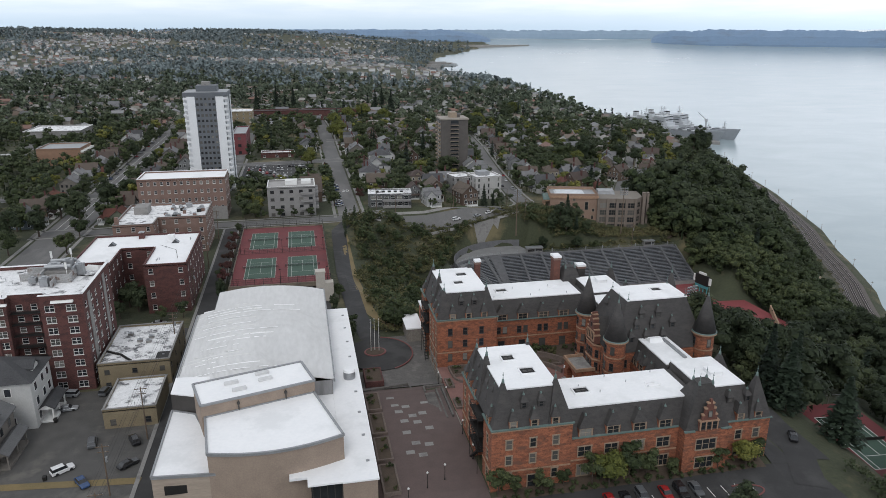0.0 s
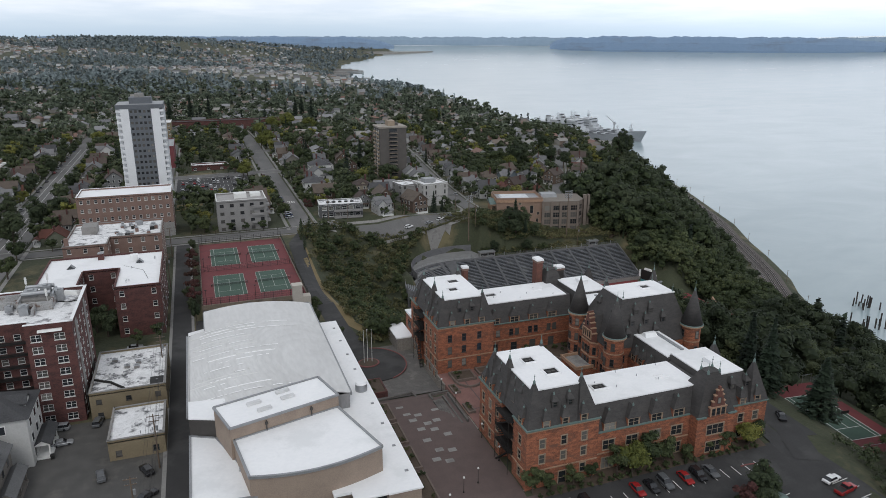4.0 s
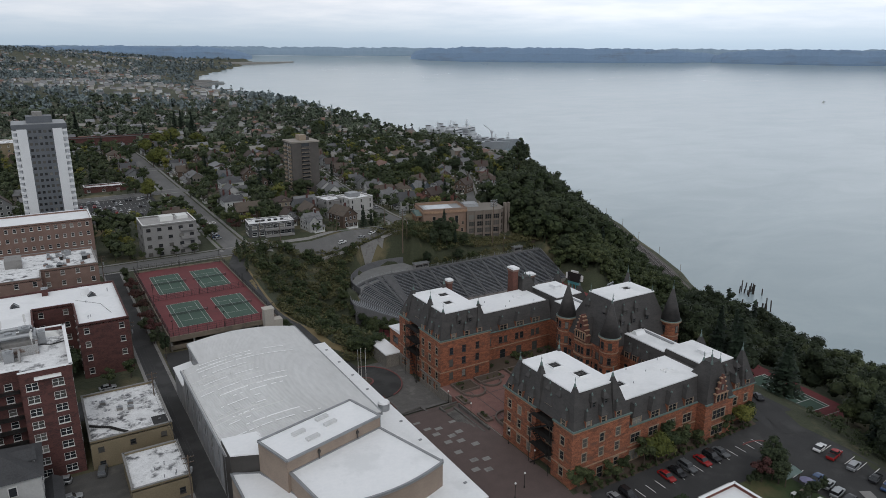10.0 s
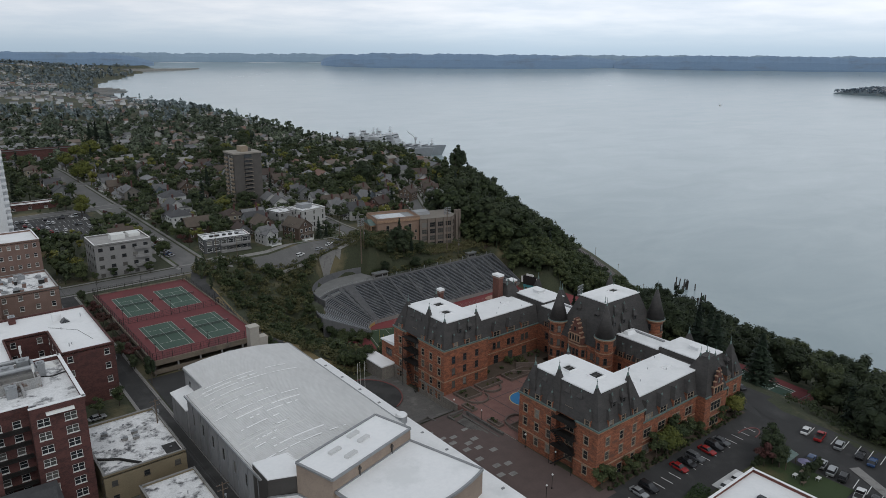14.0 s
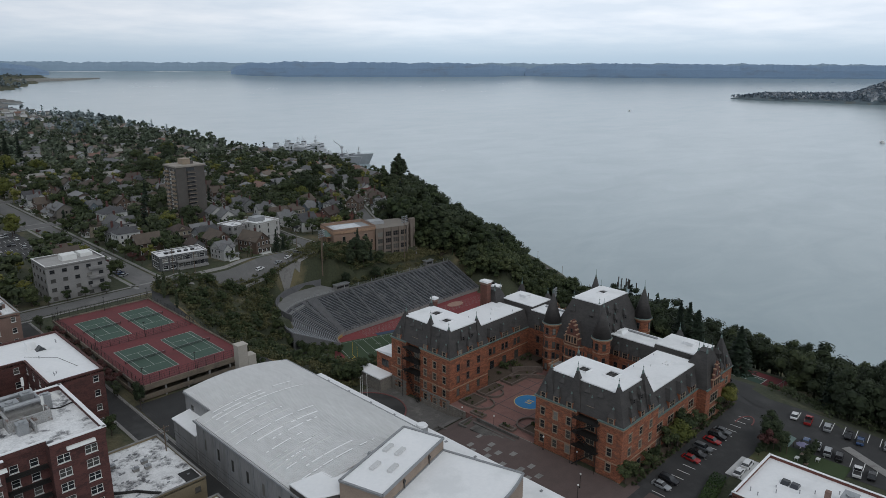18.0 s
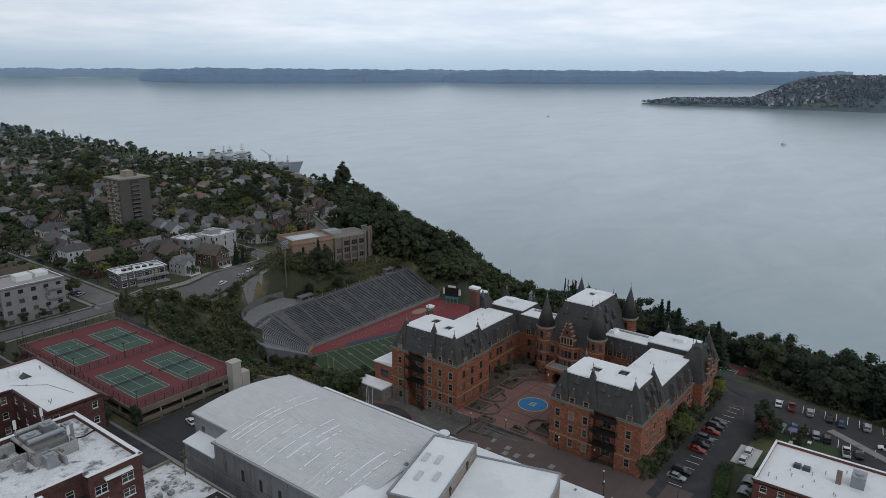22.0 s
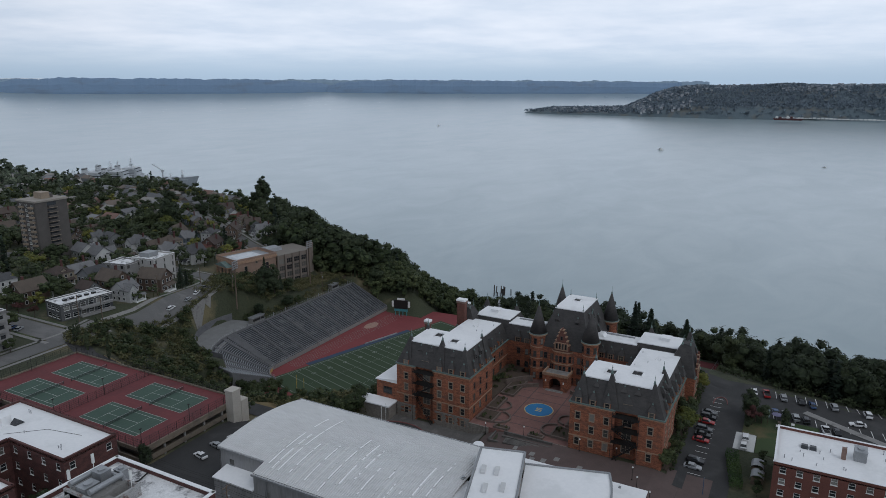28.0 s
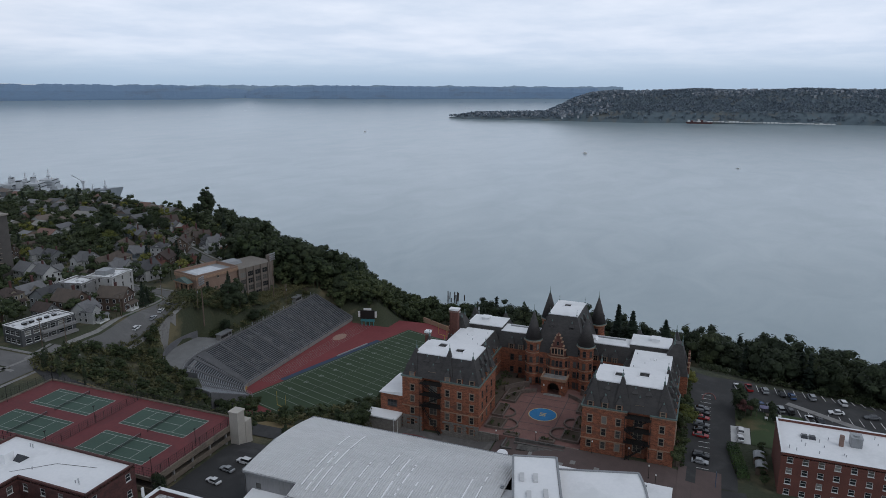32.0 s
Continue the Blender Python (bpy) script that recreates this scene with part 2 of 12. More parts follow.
class MB:
    """A mesh under construction, in world or prototype coordinates."""

    def __init__(self):
        self.v, self.f = [], []

    def face(self, *pts):
        k = len(self.v)
        self.v.extend(pts)
        self.f.append(tuple(range(k, k + len(pts))))
        return self

    def box(self, x0, x1, y0, y1, z0, z1):
        k = len(self.v)
        self.v.extend([(x0, y0, z0), (x1, y0, z0), (x1, y1, z0), (x0, y1, z0), (x0, y0, z1), (x1, y0, z1), (x1, y1, z1), (x0, y1, z1)])
        self.f.extend([(k, k + 3, k + 2, k + 1), (k + 4, k + 5, k + 6, k + 7), (k, k + 1, k + 5, k + 4), (k + 1, k + 2, k + 6, k + 5), (k + 2, k + 3, k + 7, k + 6), (k + 3, k, k + 4, k + 7)])
        return self

    def hull(self, lo, hi):
        """A closed solid between two rings with the same number of corners, counter-clockwise from above."""
        k, n = len(self.v), len(lo)
        self.v.extend(lo); self.v.extend(hi)
        self.f.append(tuple(k + i for i in reversed(range(n))))
        self.f.append(tuple(k + n + i for i in range(n)))
        for i in range(n):
            j = (i + 1) % n
            self.f.append((k + i, k + j, k + n + j, k + n + i))
        return self

    def prism(self, pts, z0, z1):
        return self.hull([(x, y, z0) for x, y in pts], [(x, y, z1) for x, y in pts])

    def frustum(self, a, z0, b, z1):
        """Rectangles (x0, x1, y0, y1) at z0 and z1."""
        r = lambda q, z: [(q[0], q[2], z), (q[1], q[2], z), (q[1], q[3], z), (q[0], q[3], z)]
        return self.hull(r(a, z0), r(b, z1))

    def cyl(self, x, y, z0, z1, r0, r1=None, n=12, turn=0.0):
        r1 = r0 if r1 is None else max(r1, 0.004)
        ring = lambda r, z: [(x + r * math.cos(turn + 2 * math.pi * i / n), y + r * math.sin(turn + 2 * math.pi * i / n), z) for i in range(n)]
        return self.hull(ring(r0, z0), ring(r1, z1))

    def tube(self, a, b, r, n=6):
        a, b = Vector(a), Vector(b)
        d = (b - a).normalized()
        u = d.orthogonal().normalized()
        w = d.cross(u)
        ring = lambda p: [tuple(p + u * r * math.cos(2 * math.pi * i / n) + w * r * math.sin(2 * math.pi * i / n)) for i in range(n)]
        return self.hull(ring(a), ring(b))

    def bar(self, a, b, w, h):
        """A level bar of width w and height h along a to b (x, y, z of its underside)."""
        dx, dy = b[0] - a[0], b[1] - a[1]
        l = math.hypot(dx, dy) or 1
        nx, ny = -dy / l * w / 2, dx / l * w / 2
        lo = [(a[0] + nx, a[1] + ny, a[2]), (a[0] - nx, a[1] - ny, a[2]), (b[0] - nx, b[1] - ny, b[2]), (b[0] + nx, b[1] + ny, b[2])]
        return self.hull(lo, [(p[0], p[1], p[2] + h) for p in lo])

    def mesh(self, name, material, smooth=False):
        # corners that meet are one
        seen, idx = {}, []
        verts = []
        for p in self.v:
            k = (round(p[0], 3), round(p[1], 3), round(p[2], 3))
            if k not in seen:
                seen[k] = len(verts); verts.append(p)
            idx.append(seen[k])
        faces = []
        for f in self.f:
            q = [idx[i] for i in f]
            q = [a for a, b in zip(q, q[1:] + q[:1]) if a != b]
            if len(set(q)) == len(q) and len(q) > 2:
                faces.append(tuple(q))
        me = bpy.data.meshes.new(name)
        me.from_pydata(verts, [], faces)
        me.materials.append(material)
        if smooth:
            me.polygons.foreach_set("use_smooth", [True] * len(me.polygons))
        me.update()
        return me


def pieces(mb):
    """The separate solids of a mesh under construction."""
    root = {}

    def find(a):
        while root.setdefault(a, a) != a:
            root[a] = root[root[a]]
            a = root[a]
        return a
    key = [(round(p[0], 3), round(p[1], 3), round(p[2], 3)) for p in mb.v]
    for f in mb.f:
        a = find(key[f[0]])
        for i in f[1:]:
            root[find(key[i])] = a
    out = {}
    for f in mb.f:
        out.setdefault(find(key[f[0]]), []).append(f)
    res = []
    for fs in out.values():
        m = MB()
        for f in fs:
            m.face(*[mb.v[i] for i in f])
        res.append(m)
    return res


SPLIT = ("wall", "belt_course", "gutter", "well_unit", "duct", "stair_flight", "parapet", "roof_curb", "portico_steps")


def thing(name, x=0, y=0, z=0, label="", category="", group="", kind=""):
    ob = new(name)
    ob.empty_display_size = 0.5
    ob.matrix_world = Matrix.Translation((x, y, z))
    ob.matrix_basis = Matrix.Translation((x, y, z))
    return tagged(ob, label, category, group, kind)


def part(name, mb, material, parent, label="", smooth=False):
    """One mesh object under a thing or a part; mb is in world coordinates (for prototypes: about the origin)."""
    if name in SPLIT:
        ps = pieces(mb)
        if len(ps) > 1:
            return [part_mesh(name, m, material, parent, label, smooth) for m in ps][0]
    return part_mesh(name, mb, material, parent, label, smooth)


def part_mesh(name, mb, material, parent, label="", smooth=False):
    ob = new(name, mb.mesh(name, material, smooth))
    ob.parent = parent
    top = parent
    while top.parent:
        top = top.parent
    ob.matrix_parent_inverse = top.matrix_basis.inverted() if parent is top else Matrix.Identity(4)
    if label:
        ob["label"] = label
    return ob


def solo(name, mb, material, label="", category="", group="", kind="", smooth=False):
    return tagged(new(name, mb.mesh(name, material, smooth)), label, category, group, kind)


WINDOW_MESHES = {}


def window(parent, x, y, z, ang, w, h, style="double", frame_mat=None, sill=True, arch=False):
    """A window at the middle of its sill; ang: direction of its outward normal in radians. Frame with a glass pane under it."""
    fm = frame_mat or DARK_PAINT
    key = (round(w, 2), round(h, 2), style, fm.name, sill)
    if key not in WINDOW_MESHES:
        f, g = MB(), MB()
        b = 0.09 if w > 0.8 else 0.07
        f.box(-0.16, -0.04, -w / 2, -w / 2 + b, 0, h).box(-0.16, -0.04, w / 2 - b, w / 2, 0, h)
        f.box(-0.16, -0.04, -w / 2 + b, w / 2 - b, 0, b).box(-0.16, -0.04, -w / 2 + b, w / 2 - b, h - b, h)
        if style in ("double", "pair", "triple"):
            f.box(-0.15, -0.05, -w / 2 + b, w / 2 - b, h * 0.52, h * 0.52 + 0.07)
        if style == "pair":
            f.box(-0.15, -0.045, -0.06, 0.06, b, h - b)
        if style == "triple":
            for u in (-w / 6, w / 6):
                f.box(-0.15, -0.045, u - 0.06, u + 0.06, b, h - b)
        if fm is TAN_PAINT:
            f.box(-0.03, 0.05, -w / 2 - 0.16, -w / 2 - 0.01, 0, h).box(-0.03, 0.05, w / 2 + 0.01, w / 2 + 0.16, 0, h).box(-0.03, 0.07, -w / 2 - 0.2, w / 2 + 0.2, h + 0.01, h + 0.26)
        if sill:
            f.box(-0.1, 0.09, -w / 2 - 0.1, w / 2 + 0.1, -0.12, 0.0)
        g.box(-0.135, -0.10, -w / 2 + 0.02, w / 2 - 0.02, 0.02, h - 0.02)
        WINDOW_MESHES[key] = (f.mesh("window", fm), g.mesh("pane", GLASS_BLIND))
    fm_, gm_ = WINDOW_MESHES[key]
    m = Matrix.Translation((x, y, z)) @ Matrix.Rotation(ang, 4, "Z")
    ob = new("window", fm_)
    ob.parent = parent
    top = parent
    while top.parent:
        top = top.parent
    ob.matrix_basis = top.matrix_basis.inverted() @ m if parent is top else m
    pane = new("pane", gm_)
    if parent is top:
        pane.parent = ob
    else:
        pane.parent = parent
        pane.matrix_basis = m
    return ob


def facade(mb, parent, p0, p1, z0, z1, wins, style="double", frame_mat=None, depth=0.16, sill=True, build=True):
    """A wall from p0 to p1 (outside to the right) with real openings; wins: (u, z, w, h[, style]) with u the middle along the wall."""
    dx, dy = p1[0] - p0[0], p1[1] - p0[1]
    L = math.hypot(dx, dy)
    ux, uy = dx / L, dy / L
    nx, ny = uy, -ux
    us = sorted({0.0, L, *[round(w[0] - w[2] / 2, 3) for w in wins], *[round(w[0] + w[2] / 2, 3) for w in wins]})
    zs = sorted({z0, z1, *[round(w[1], 3) for w in wins], *[round(w[1] + w[3], 3) for w in wins]})
    at = lambda u, z, d=0.0: (p0[0] + ux * u - nx * d, p0[1] + uy * u - ny * d, z)
    for a, b in zip(us, us[1:]):
        if b - a < 1e-4:
            continue
        for c, d in zip(zs, zs[1:]):
            mu, mz = (a + b) / 2, (c + d) / 2
            if any(abs(mu - w[0]) < w[2] / 2 and w[1] < mz < w[1] + w[3] for w in wins):
                continue
            mb.face(at(a, c), at(b, c), at(b, d), at(a, d))
    ang = math.atan2(ny, nx)
    for w in wins:
        a, b, c, d = w[0] - w[2] / 2, w[0] + w[2] / 2, w[1], w[1] + w[3]
        e = depth
        mb.face(at(a, c), at(a, d), at(a, d, e), at(a, c, e)); mb.face(at(b, c), at(b, c, e), at(b, d, e), at(b, d))
        mb.face(at(a, d), at(b, d), at(b, d, e), at(a, d, e)); mb.face(at(a, c), at(a, c, e), at(b, c, e), at(b, c))
        if build:
            x, y, _ = at(w[0], 0)
            window(parent, x, y, w[1], ang, w[2], w[3], w[4] if len(w) > 4 else style, frame_mat, sill)


def row(L, n, z, w, h, m0=1.5, m1=None, style="double"):
    """n windows evenly along a wall of length L."""
    m1 = m0 if m1 is None else m1
    if n == 1:
        return [((m0 + L - m1) / 2, z, w, h, style)]
    return [(m0 + w / 2 + (L - m0 - m1 - w) * i / (n - 1), z, w, h, style) for i in range(n)]

# ---------------------------------------------------------------- the lie of the land
SEA = -76.0
SHORE = [(-600, 300), (-42, 325), (50, 345), (91, 368), (113, 384), (161, 409), (196, 425), (248, 454), (316, 481), (381, 507), (458, 531), (564, 572), (740, 598), (955, 596), (1200, 580), (1516, 612), (1750, 510), (2000, 440), (2116, 450), (2300, 490), (2600, 560), (3133, 690), (3203, 750), (3432, 890), (3738, 1030), (3948, 1230), (4400, 1240), (6000, 1300)]
EDGE = [(-600, 60), (-260, 90), (-185, 118), (-130, 132), (-60, 136), (-10, 226), (60, 232), (120, 240), (200, 300), (300, 366), (406, 396), (560, 430), (800, 460), (1080, 500), (1400, 500), (1659, 410), (2000, 350), (2300, 380), (2600, 450), (3100, 560), (3500, 750), (4000, 1000), (6000, 1150)]


def ss(a, b, v):
    t = np.clip((v - a) / (b - a), 0, 1)
    return t * t * (3 - 2 * t)


def sea_level(x, y):
    """The bay; beyond the cove it is lifted to fit the camera's view, so that the far shores stand within reach at
    their seen bearing and height.
    """
    d = np.hypot(x, y + 150)
    return SEA + 30 * (np.maximum(d - 1200, 0) / 1800) ** 1.7 + 21 * ss(4500, 4860, d)


def bowl_distance(x, y):
    """Distance outside the flat floor of the sports bowl."""
    u = np.clip(((x - 117) * 100 + (y - 28) * -26) / (100 ** 2 + 26 ** 2), 0, 1.15)
    d = np.hypot(x - 117 - 100 * u, y - 28 + 26 * u) - 31
    d2 = np.maximum(np.maximum(118 - x, x - 215), y - 58.5)
    return np.minimum(np.maximum(d, 0), np.maximum(np.where(y < 10, 99, d2), 0))


def land(x, y):
    """Height of the ground."""
    x, y = np.asarray(x, float), np.asarray(y, float)
    p = -4.5 - 9 * ss(70, 210, x) * ss(30, 90, y) - 10 * ss(250, 520, x)
    p = p - 12 * ss(420, 800, y) * (1 - ss(1000, 1500, y)) * ss(-400, 200, x)
    p = p - 8.5 * ss(156, 180, x) * ss(80, 88, y) * (1 - ss(104, 122, y)) * (1 - ss(226, 250, x))
    p = p + 80 * ss(1000, 3900, y - 0.25 * x) * (0.12 + 0.88 * ss(60, 1150, np.interp(y, *zip(*SHORE)) - x)) + 6 * ss(500, 3000, -x)
    p = np.maximum(p, sea_level(x, y) + 8)
    p = p + 7 * np.sin(x / 210 + 1.1) * np.cos(y / 260) * ss(700, 1500, np.hypot(x, y))
    p = p + 1.2 * ss(50, 58, x) * ss(-135, -128, y) * (1 - ss(-86, -79, y)) * (1 - ss(118, 124, x))
    p = p + 1.3 * ss(32, 36, x) * (1 - ss(50, 58, x)) * ss(-135, -128, y) * (1 - ss(-98, -80, y))
    p = p - 2.6 * ss(22, 34, x) * (1 - ss(84, 92, x)) * ss(-85, -73, y) * (1 - ss(50, 80, y))
    plateau = p
    b = np.maximum(bowl_distance(x, y), np.where(y < 18, ((x - 205) * 52 - (y + 34) * 27) / 58.6 - 3.5, x - 237))
    p = np.where(x < 330, np.minimum(p, -38.2 + 0.62 * b), p)
    r = np.where(x > 119.5, y - 47.5, np.hypot(x - 119.5, y - 47.5))
    inside = (x < 219.5) & (y > 46) & (r > 9) & (r < 42) & (x > 78)
    under = np.where(r < 36, -39.9 + 0.49 * np.clip(r - 10.6, 0, 99), -26.6 + 0.35 * np.maximum(r - 36, 0))
    p = np.where(inside, np.minimum(p, under), p)
    cres = (np.hypot((x - 127.5) / 35.8, (y - 68) / 34.8) < 1) & (y > 60) & (x < 150)
    p = np.where(cres, np.minimum(p, -26.8), p)
    oval = np.hypot((x - 127.5) / 35.8, (y - 68) / 34.8)
    p = np.where((oval > 1) & (y > 58) & (x < 146), np.maximum(p, np.minimum(plateau, -22.6)), p)
    p = np.where((np.hypot(x - 119.5, y - 47.5) > 36.4) & (y - 47.5 > 0.04 * (119.5 - x)) & (x < 119.5) & (y <= 58), np.maximum(p, np.minimum(plateau, -26.0)), p)
    e, s = np.interp(y, *zip(*EDGE)), np.interp(y, *zip(*SHORE))
    t = np.clip((x - e) / np.maximum(s - 22 - e, 5), 0, 1)
    low = sea_level(x, y) + 3.2
    p = p + (low - p) * t ** (0.8 + 0.32 * (1 - ss(-60, 20, y)))
    q = np.maximum(np.abs(x - 161.5) - 10.5, np.abs(y + 112) - 19)
    p = np.where(q < 6, -16.2 + (p + 16.2) * ss(0, 6, q), p)
    return np.where(x > s - 8, sea_level(x, y) + 3.2 - (x - s + 8) * 0.35, p)


def axis(lo, hi, fine0, fine1, step, grow):
    a = list(np.arange(fine0, fine1, step))
    d, v = step, fine1
    while v < hi:
        a.append(v); d *= grow; v += d
    a.append(hi)
    d, v = step, fine0
    while v > lo:
        d *= grow; v -= d; a.append(max(v, lo))
    return sorted(set(a))


def sheet(xs, ys, zf):
    X, Y = np.meshgrid(xs, ys)
    Z = zf(X, Y)
    me = bpy.data.meshes.new("ground")
    nx, ny = len(xs), len(ys)
    idx = np.arange(nx * ny).reshape(ny, nx)
    faces = np.stack([idx[:-1, :-1], idx[:-1, 1:], idx[1:, 1:], idx[1:, :-1]], -1).reshape(-1, 4)
    me.from_pydata(np.stack([X, Y, Z], -1).reshape(-1, 3).tolist(), [], faces.tolist())
    me.polygons.foreach_set("use_smooth", [True] * len(me.polygons))
    return me


GROUND = mat("vegetated_ground", (0.052, 0.058, 0.030), (0.030, 0.036, 0.019), 0.05, 0.95, bump=0.6, fine=1.2, stain=(0.13, 0.11, 0.06), stain_scale=0.035, bdist=0.4)
me = sheet(axis(-4200, 1400, -130, 360, 4.0, 1.07), axis(-420, 4850, -260, 330, 4.0, 1.06), land)
me.materials.append(GROUND)
tagged(new("ground", me), "rough green and dry-grass hillside falling to the bay", "ground", kind="structure")


WATER = bpy.data.materials.new("bay_water")
WATER.use_nodes = True
n, l = WATER.node_tree.nodes, WATER.node_tree.links
bs = n["Principled BSDF"]
bs.inputs["Roughness"].default_value = 0.22
bs.inputs["IOR"].default_value = 1.33
co = n.new("ShaderNodeTexCoord")
mp = n.new("ShaderNodeMapping"); mp.inputs[3].default_value = (0.35, 1.0, 1.0); mp.inputs[2].default_value = (0, 0, radians(24))
l.new(co.outputs["Object"], mp.inputs[0])
big = n.new("ShaderNodeTexNoise"); big.inputs["Scale"].default_value = 0.004; big.inputs["Detail"].default_value = 4; big.inputs["Distortion"].default_value = 0.8
l.new(mp.outputs[0], big.inputs["Vector"])
# long thin lines of wake and current
ms = n.new("ShaderNodeMapping"); ms.inputs[3].default_value = (0.55, 1.0, 1.0); ms.inputs[2].default_value = (0, 0, radians(50))
l.new(co.outputs["Object"], ms.inputs[0])
lin = n.new("ShaderNodeTexNoise"); lin.inputs["Scale"].default_value = 0.016; lin.inputs["Detail"].default_value = 9; lin.inputs["Roughness"].default_value = 0.62; lin.inputs["Distortion"].default_value = 0.6
l.new(ms.outputs[0], lin.inputs["Vector"])
both = n.new("ShaderNodeMath"); both.operation = "MULTIPLY_ADD"; both.inputs[1].default_value = 0.7
half = n.new("ShaderNodeMath"); half.operation = "MULTIPLY"; half.inputs[1].default_value = 0.3
l.new(big.outputs[0], half.inputs[0]); l.new(lin.outputs[0], both.inputs[0]); l.new(half.outputs[0], both.inputs[2])
rp = n.new("ShaderNodeValToRGB")
rp.color_ramp.elements[0].position, rp.color_ramp.elements[0].color = 0.38, (0.268, 0.332, 0.352, 1)
rp.color_ramp.elements[1].position, rp.color_ramp.elements[1].color = 0.66, (0.328, 0.392, 0.410, 1)
l.new(both.outputs[0], rp.inputs[0]); l.new(rp.outputs[0], bs.inputs["Base Color"])
rr = n.new("ShaderNodeMapRange"); rr.inputs[1].default_value = 0.38; rr.inputs[2].default_value = 0.66; rr.inputs[3].default_value = 0.205; rr.inputs[4].default_value = 0.165
l.new(both.outputs[0], rr.inputs[0]); l.new(rr.outputs[0], bs.inputs["Roughness"])
rip = n.new("ShaderNodeTexNoise"); rip.inputs["Scale"].default_value = 0.25; rip.inputs["Detail"].default_value = 6
l.new(mp.outputs[0], rip.inputs["Vector"])
bp = n.new("ShaderNodeBump"); bp.inputs["Strength"].default_value = 0.13; bp.inputs["Distance"].default_value = 0.5
l.new(rip.outputs[0], bp.inputs["Height"]); l.new(bp.outputs[0], bs.inputs["Normal"])
me = sheet(axis(-4900, 4950, -200, 1000, 60, 1.04), axis(-4900, 4950, -300, 1200, 60, 1.04), sea_level)
me.materials.append(WATER)
tagged(new("water", me), "calm pale grey-green bay water with faint wake lines", "water", kind="structure")

# ---------------------------------------------------------------- the castle-like school
CY = -89.4
school = thing("school_building", 88, CY, -4.5, "orange brick chateau-style school with steep slate roofs and turrets", "school")


def F(s, x, v):
    return (x, CY + s * v)


def fac(mb, s, a, b, z0, z1, wins, **kw):
    """A wall given for the south half; on the north half it is mirrored."""
    L = math.hypot(b[0] - a[0], b[1] - a[1])
    A, B = F(s, *a), F(s, *b)
    if s > 0:
        A, B = B, A
        wins = [(L - w[0], *w[1:]) for w in wins]
    facade(mb, school, A, B, z0, z1, wins, **kw)


def finial(parent, x, y, z, h=1.6):
    mb = MB().cyl(x, y, z - 0.5, z + 0.1, 0.34, 0.26, 8).cyl(x, y, z + 0.1, z + 0.45, 0.28, 0.12, 8).cyl(x, y, z + 0.45, z + h, 0.07, 0.03, 6).cyl(x, y, z + h * 0.62, z + h * 0.62 + 0.18, 0.14, 0.14, 6)
    return part("finial", mb, COPPER, parent, "weathered copper finial")


def dormer(parent, x, y, z, ang, w=1.5, h=1.9, deep=2.2, style="double", tall=1.9):
    """A wall dormer: little brick cheeks, a window and a steep slate cap with a finial; ang: outward direction."""
    c, s = math.cos(ang), math.sin(ang)
    R = lambda a, b, zz: (x + c * a - s * b, y + s * a + c * b, zz)
    hw = w / 2 + 0.28
    mb = MB()
    mb.hull([R(-deep, -hw, z), R(0, -hw, z), R(0, -w / 2, z), R(-deep, -w / 2, z)], [R(-deep, -hw, z + h), R(0, -hw, z + h), R(0, -w / 2, z + h), R(-deep, -w / 2, z + h)])
    mb.hull([R(-deep, w / 2, z), R(0, w / 2, z), R(0, hw, z), R(-deep, hw, z)], [R(-deep, w / 2, z + h), R(0, w / 2, z + h), R(0, hw, z + h), R(-deep, hw, z + h)])
    mb.hull([R(-deep, -hw, z + h), R(0.02, -hw, z + h), R(0.02, hw, z + h), R(-deep, hw, z + h)], [R(-deep, -hw, z + h + 0.2), R(0.02, -hw, z + h + 0.2), R(0.02, hw, z + h + 0.2), R(-deep, hw, z + h + 0.2)])
    d = part("dormer", mb, SLATE if w < 1.2 else BRICK, parent)
    e = hw + 0.12
    cap = MB().hull([R(-deep, -e, z + h + 0.2), R(0.25, -e, z + h + 0.2), R(0.25, e, z + h + 0.2), R(-deep, e, z + h + 0.2)],
                    [R(-deep, -0.12, z + h + tall + 0.2), R(-0.75, -0.12, z + h + tall + 0.2), R(-0.75, 0.12, z + h + tall + 0.2), R(-deep, 0.12, z + h + tall + 0.2)])
    part("dormer_roof", cap, SLATE, d)
    px, py, _ = R(-0.75, 0, 0)
    part("finial", MB().cyl(px, py, z + h + tall + 0.1, z + h + tall + 0.45, 0.26, 0.2, 8).cyl(px, py, z + h + tall + 0.45, z + h + tall + 0.85, 0.07, 0.03, 6), COPPER, d)
    wx, wy, _ = R(0.02, 0, 0)
    window(d, wx, wy, z + 0.06, ang, w, h - 0.1, style, TAN_PAINT if w > 1.2 else DARK_PAINT, sill=False)
    return d


def spire(parent, rect, z0, ax, ay, z1):
    part("corner_spire", MB().frustum(rect, z0, (ax - 0.14, ax + 0.14, ay - 0.14, ay + 0.14), z1), SLATE, parent)
    finial(parent, ax, ay, z1, 1.9)


def yr(s, v0, v1):
    return tuple(sorted((CY + s * v0, CY + s * v1)))


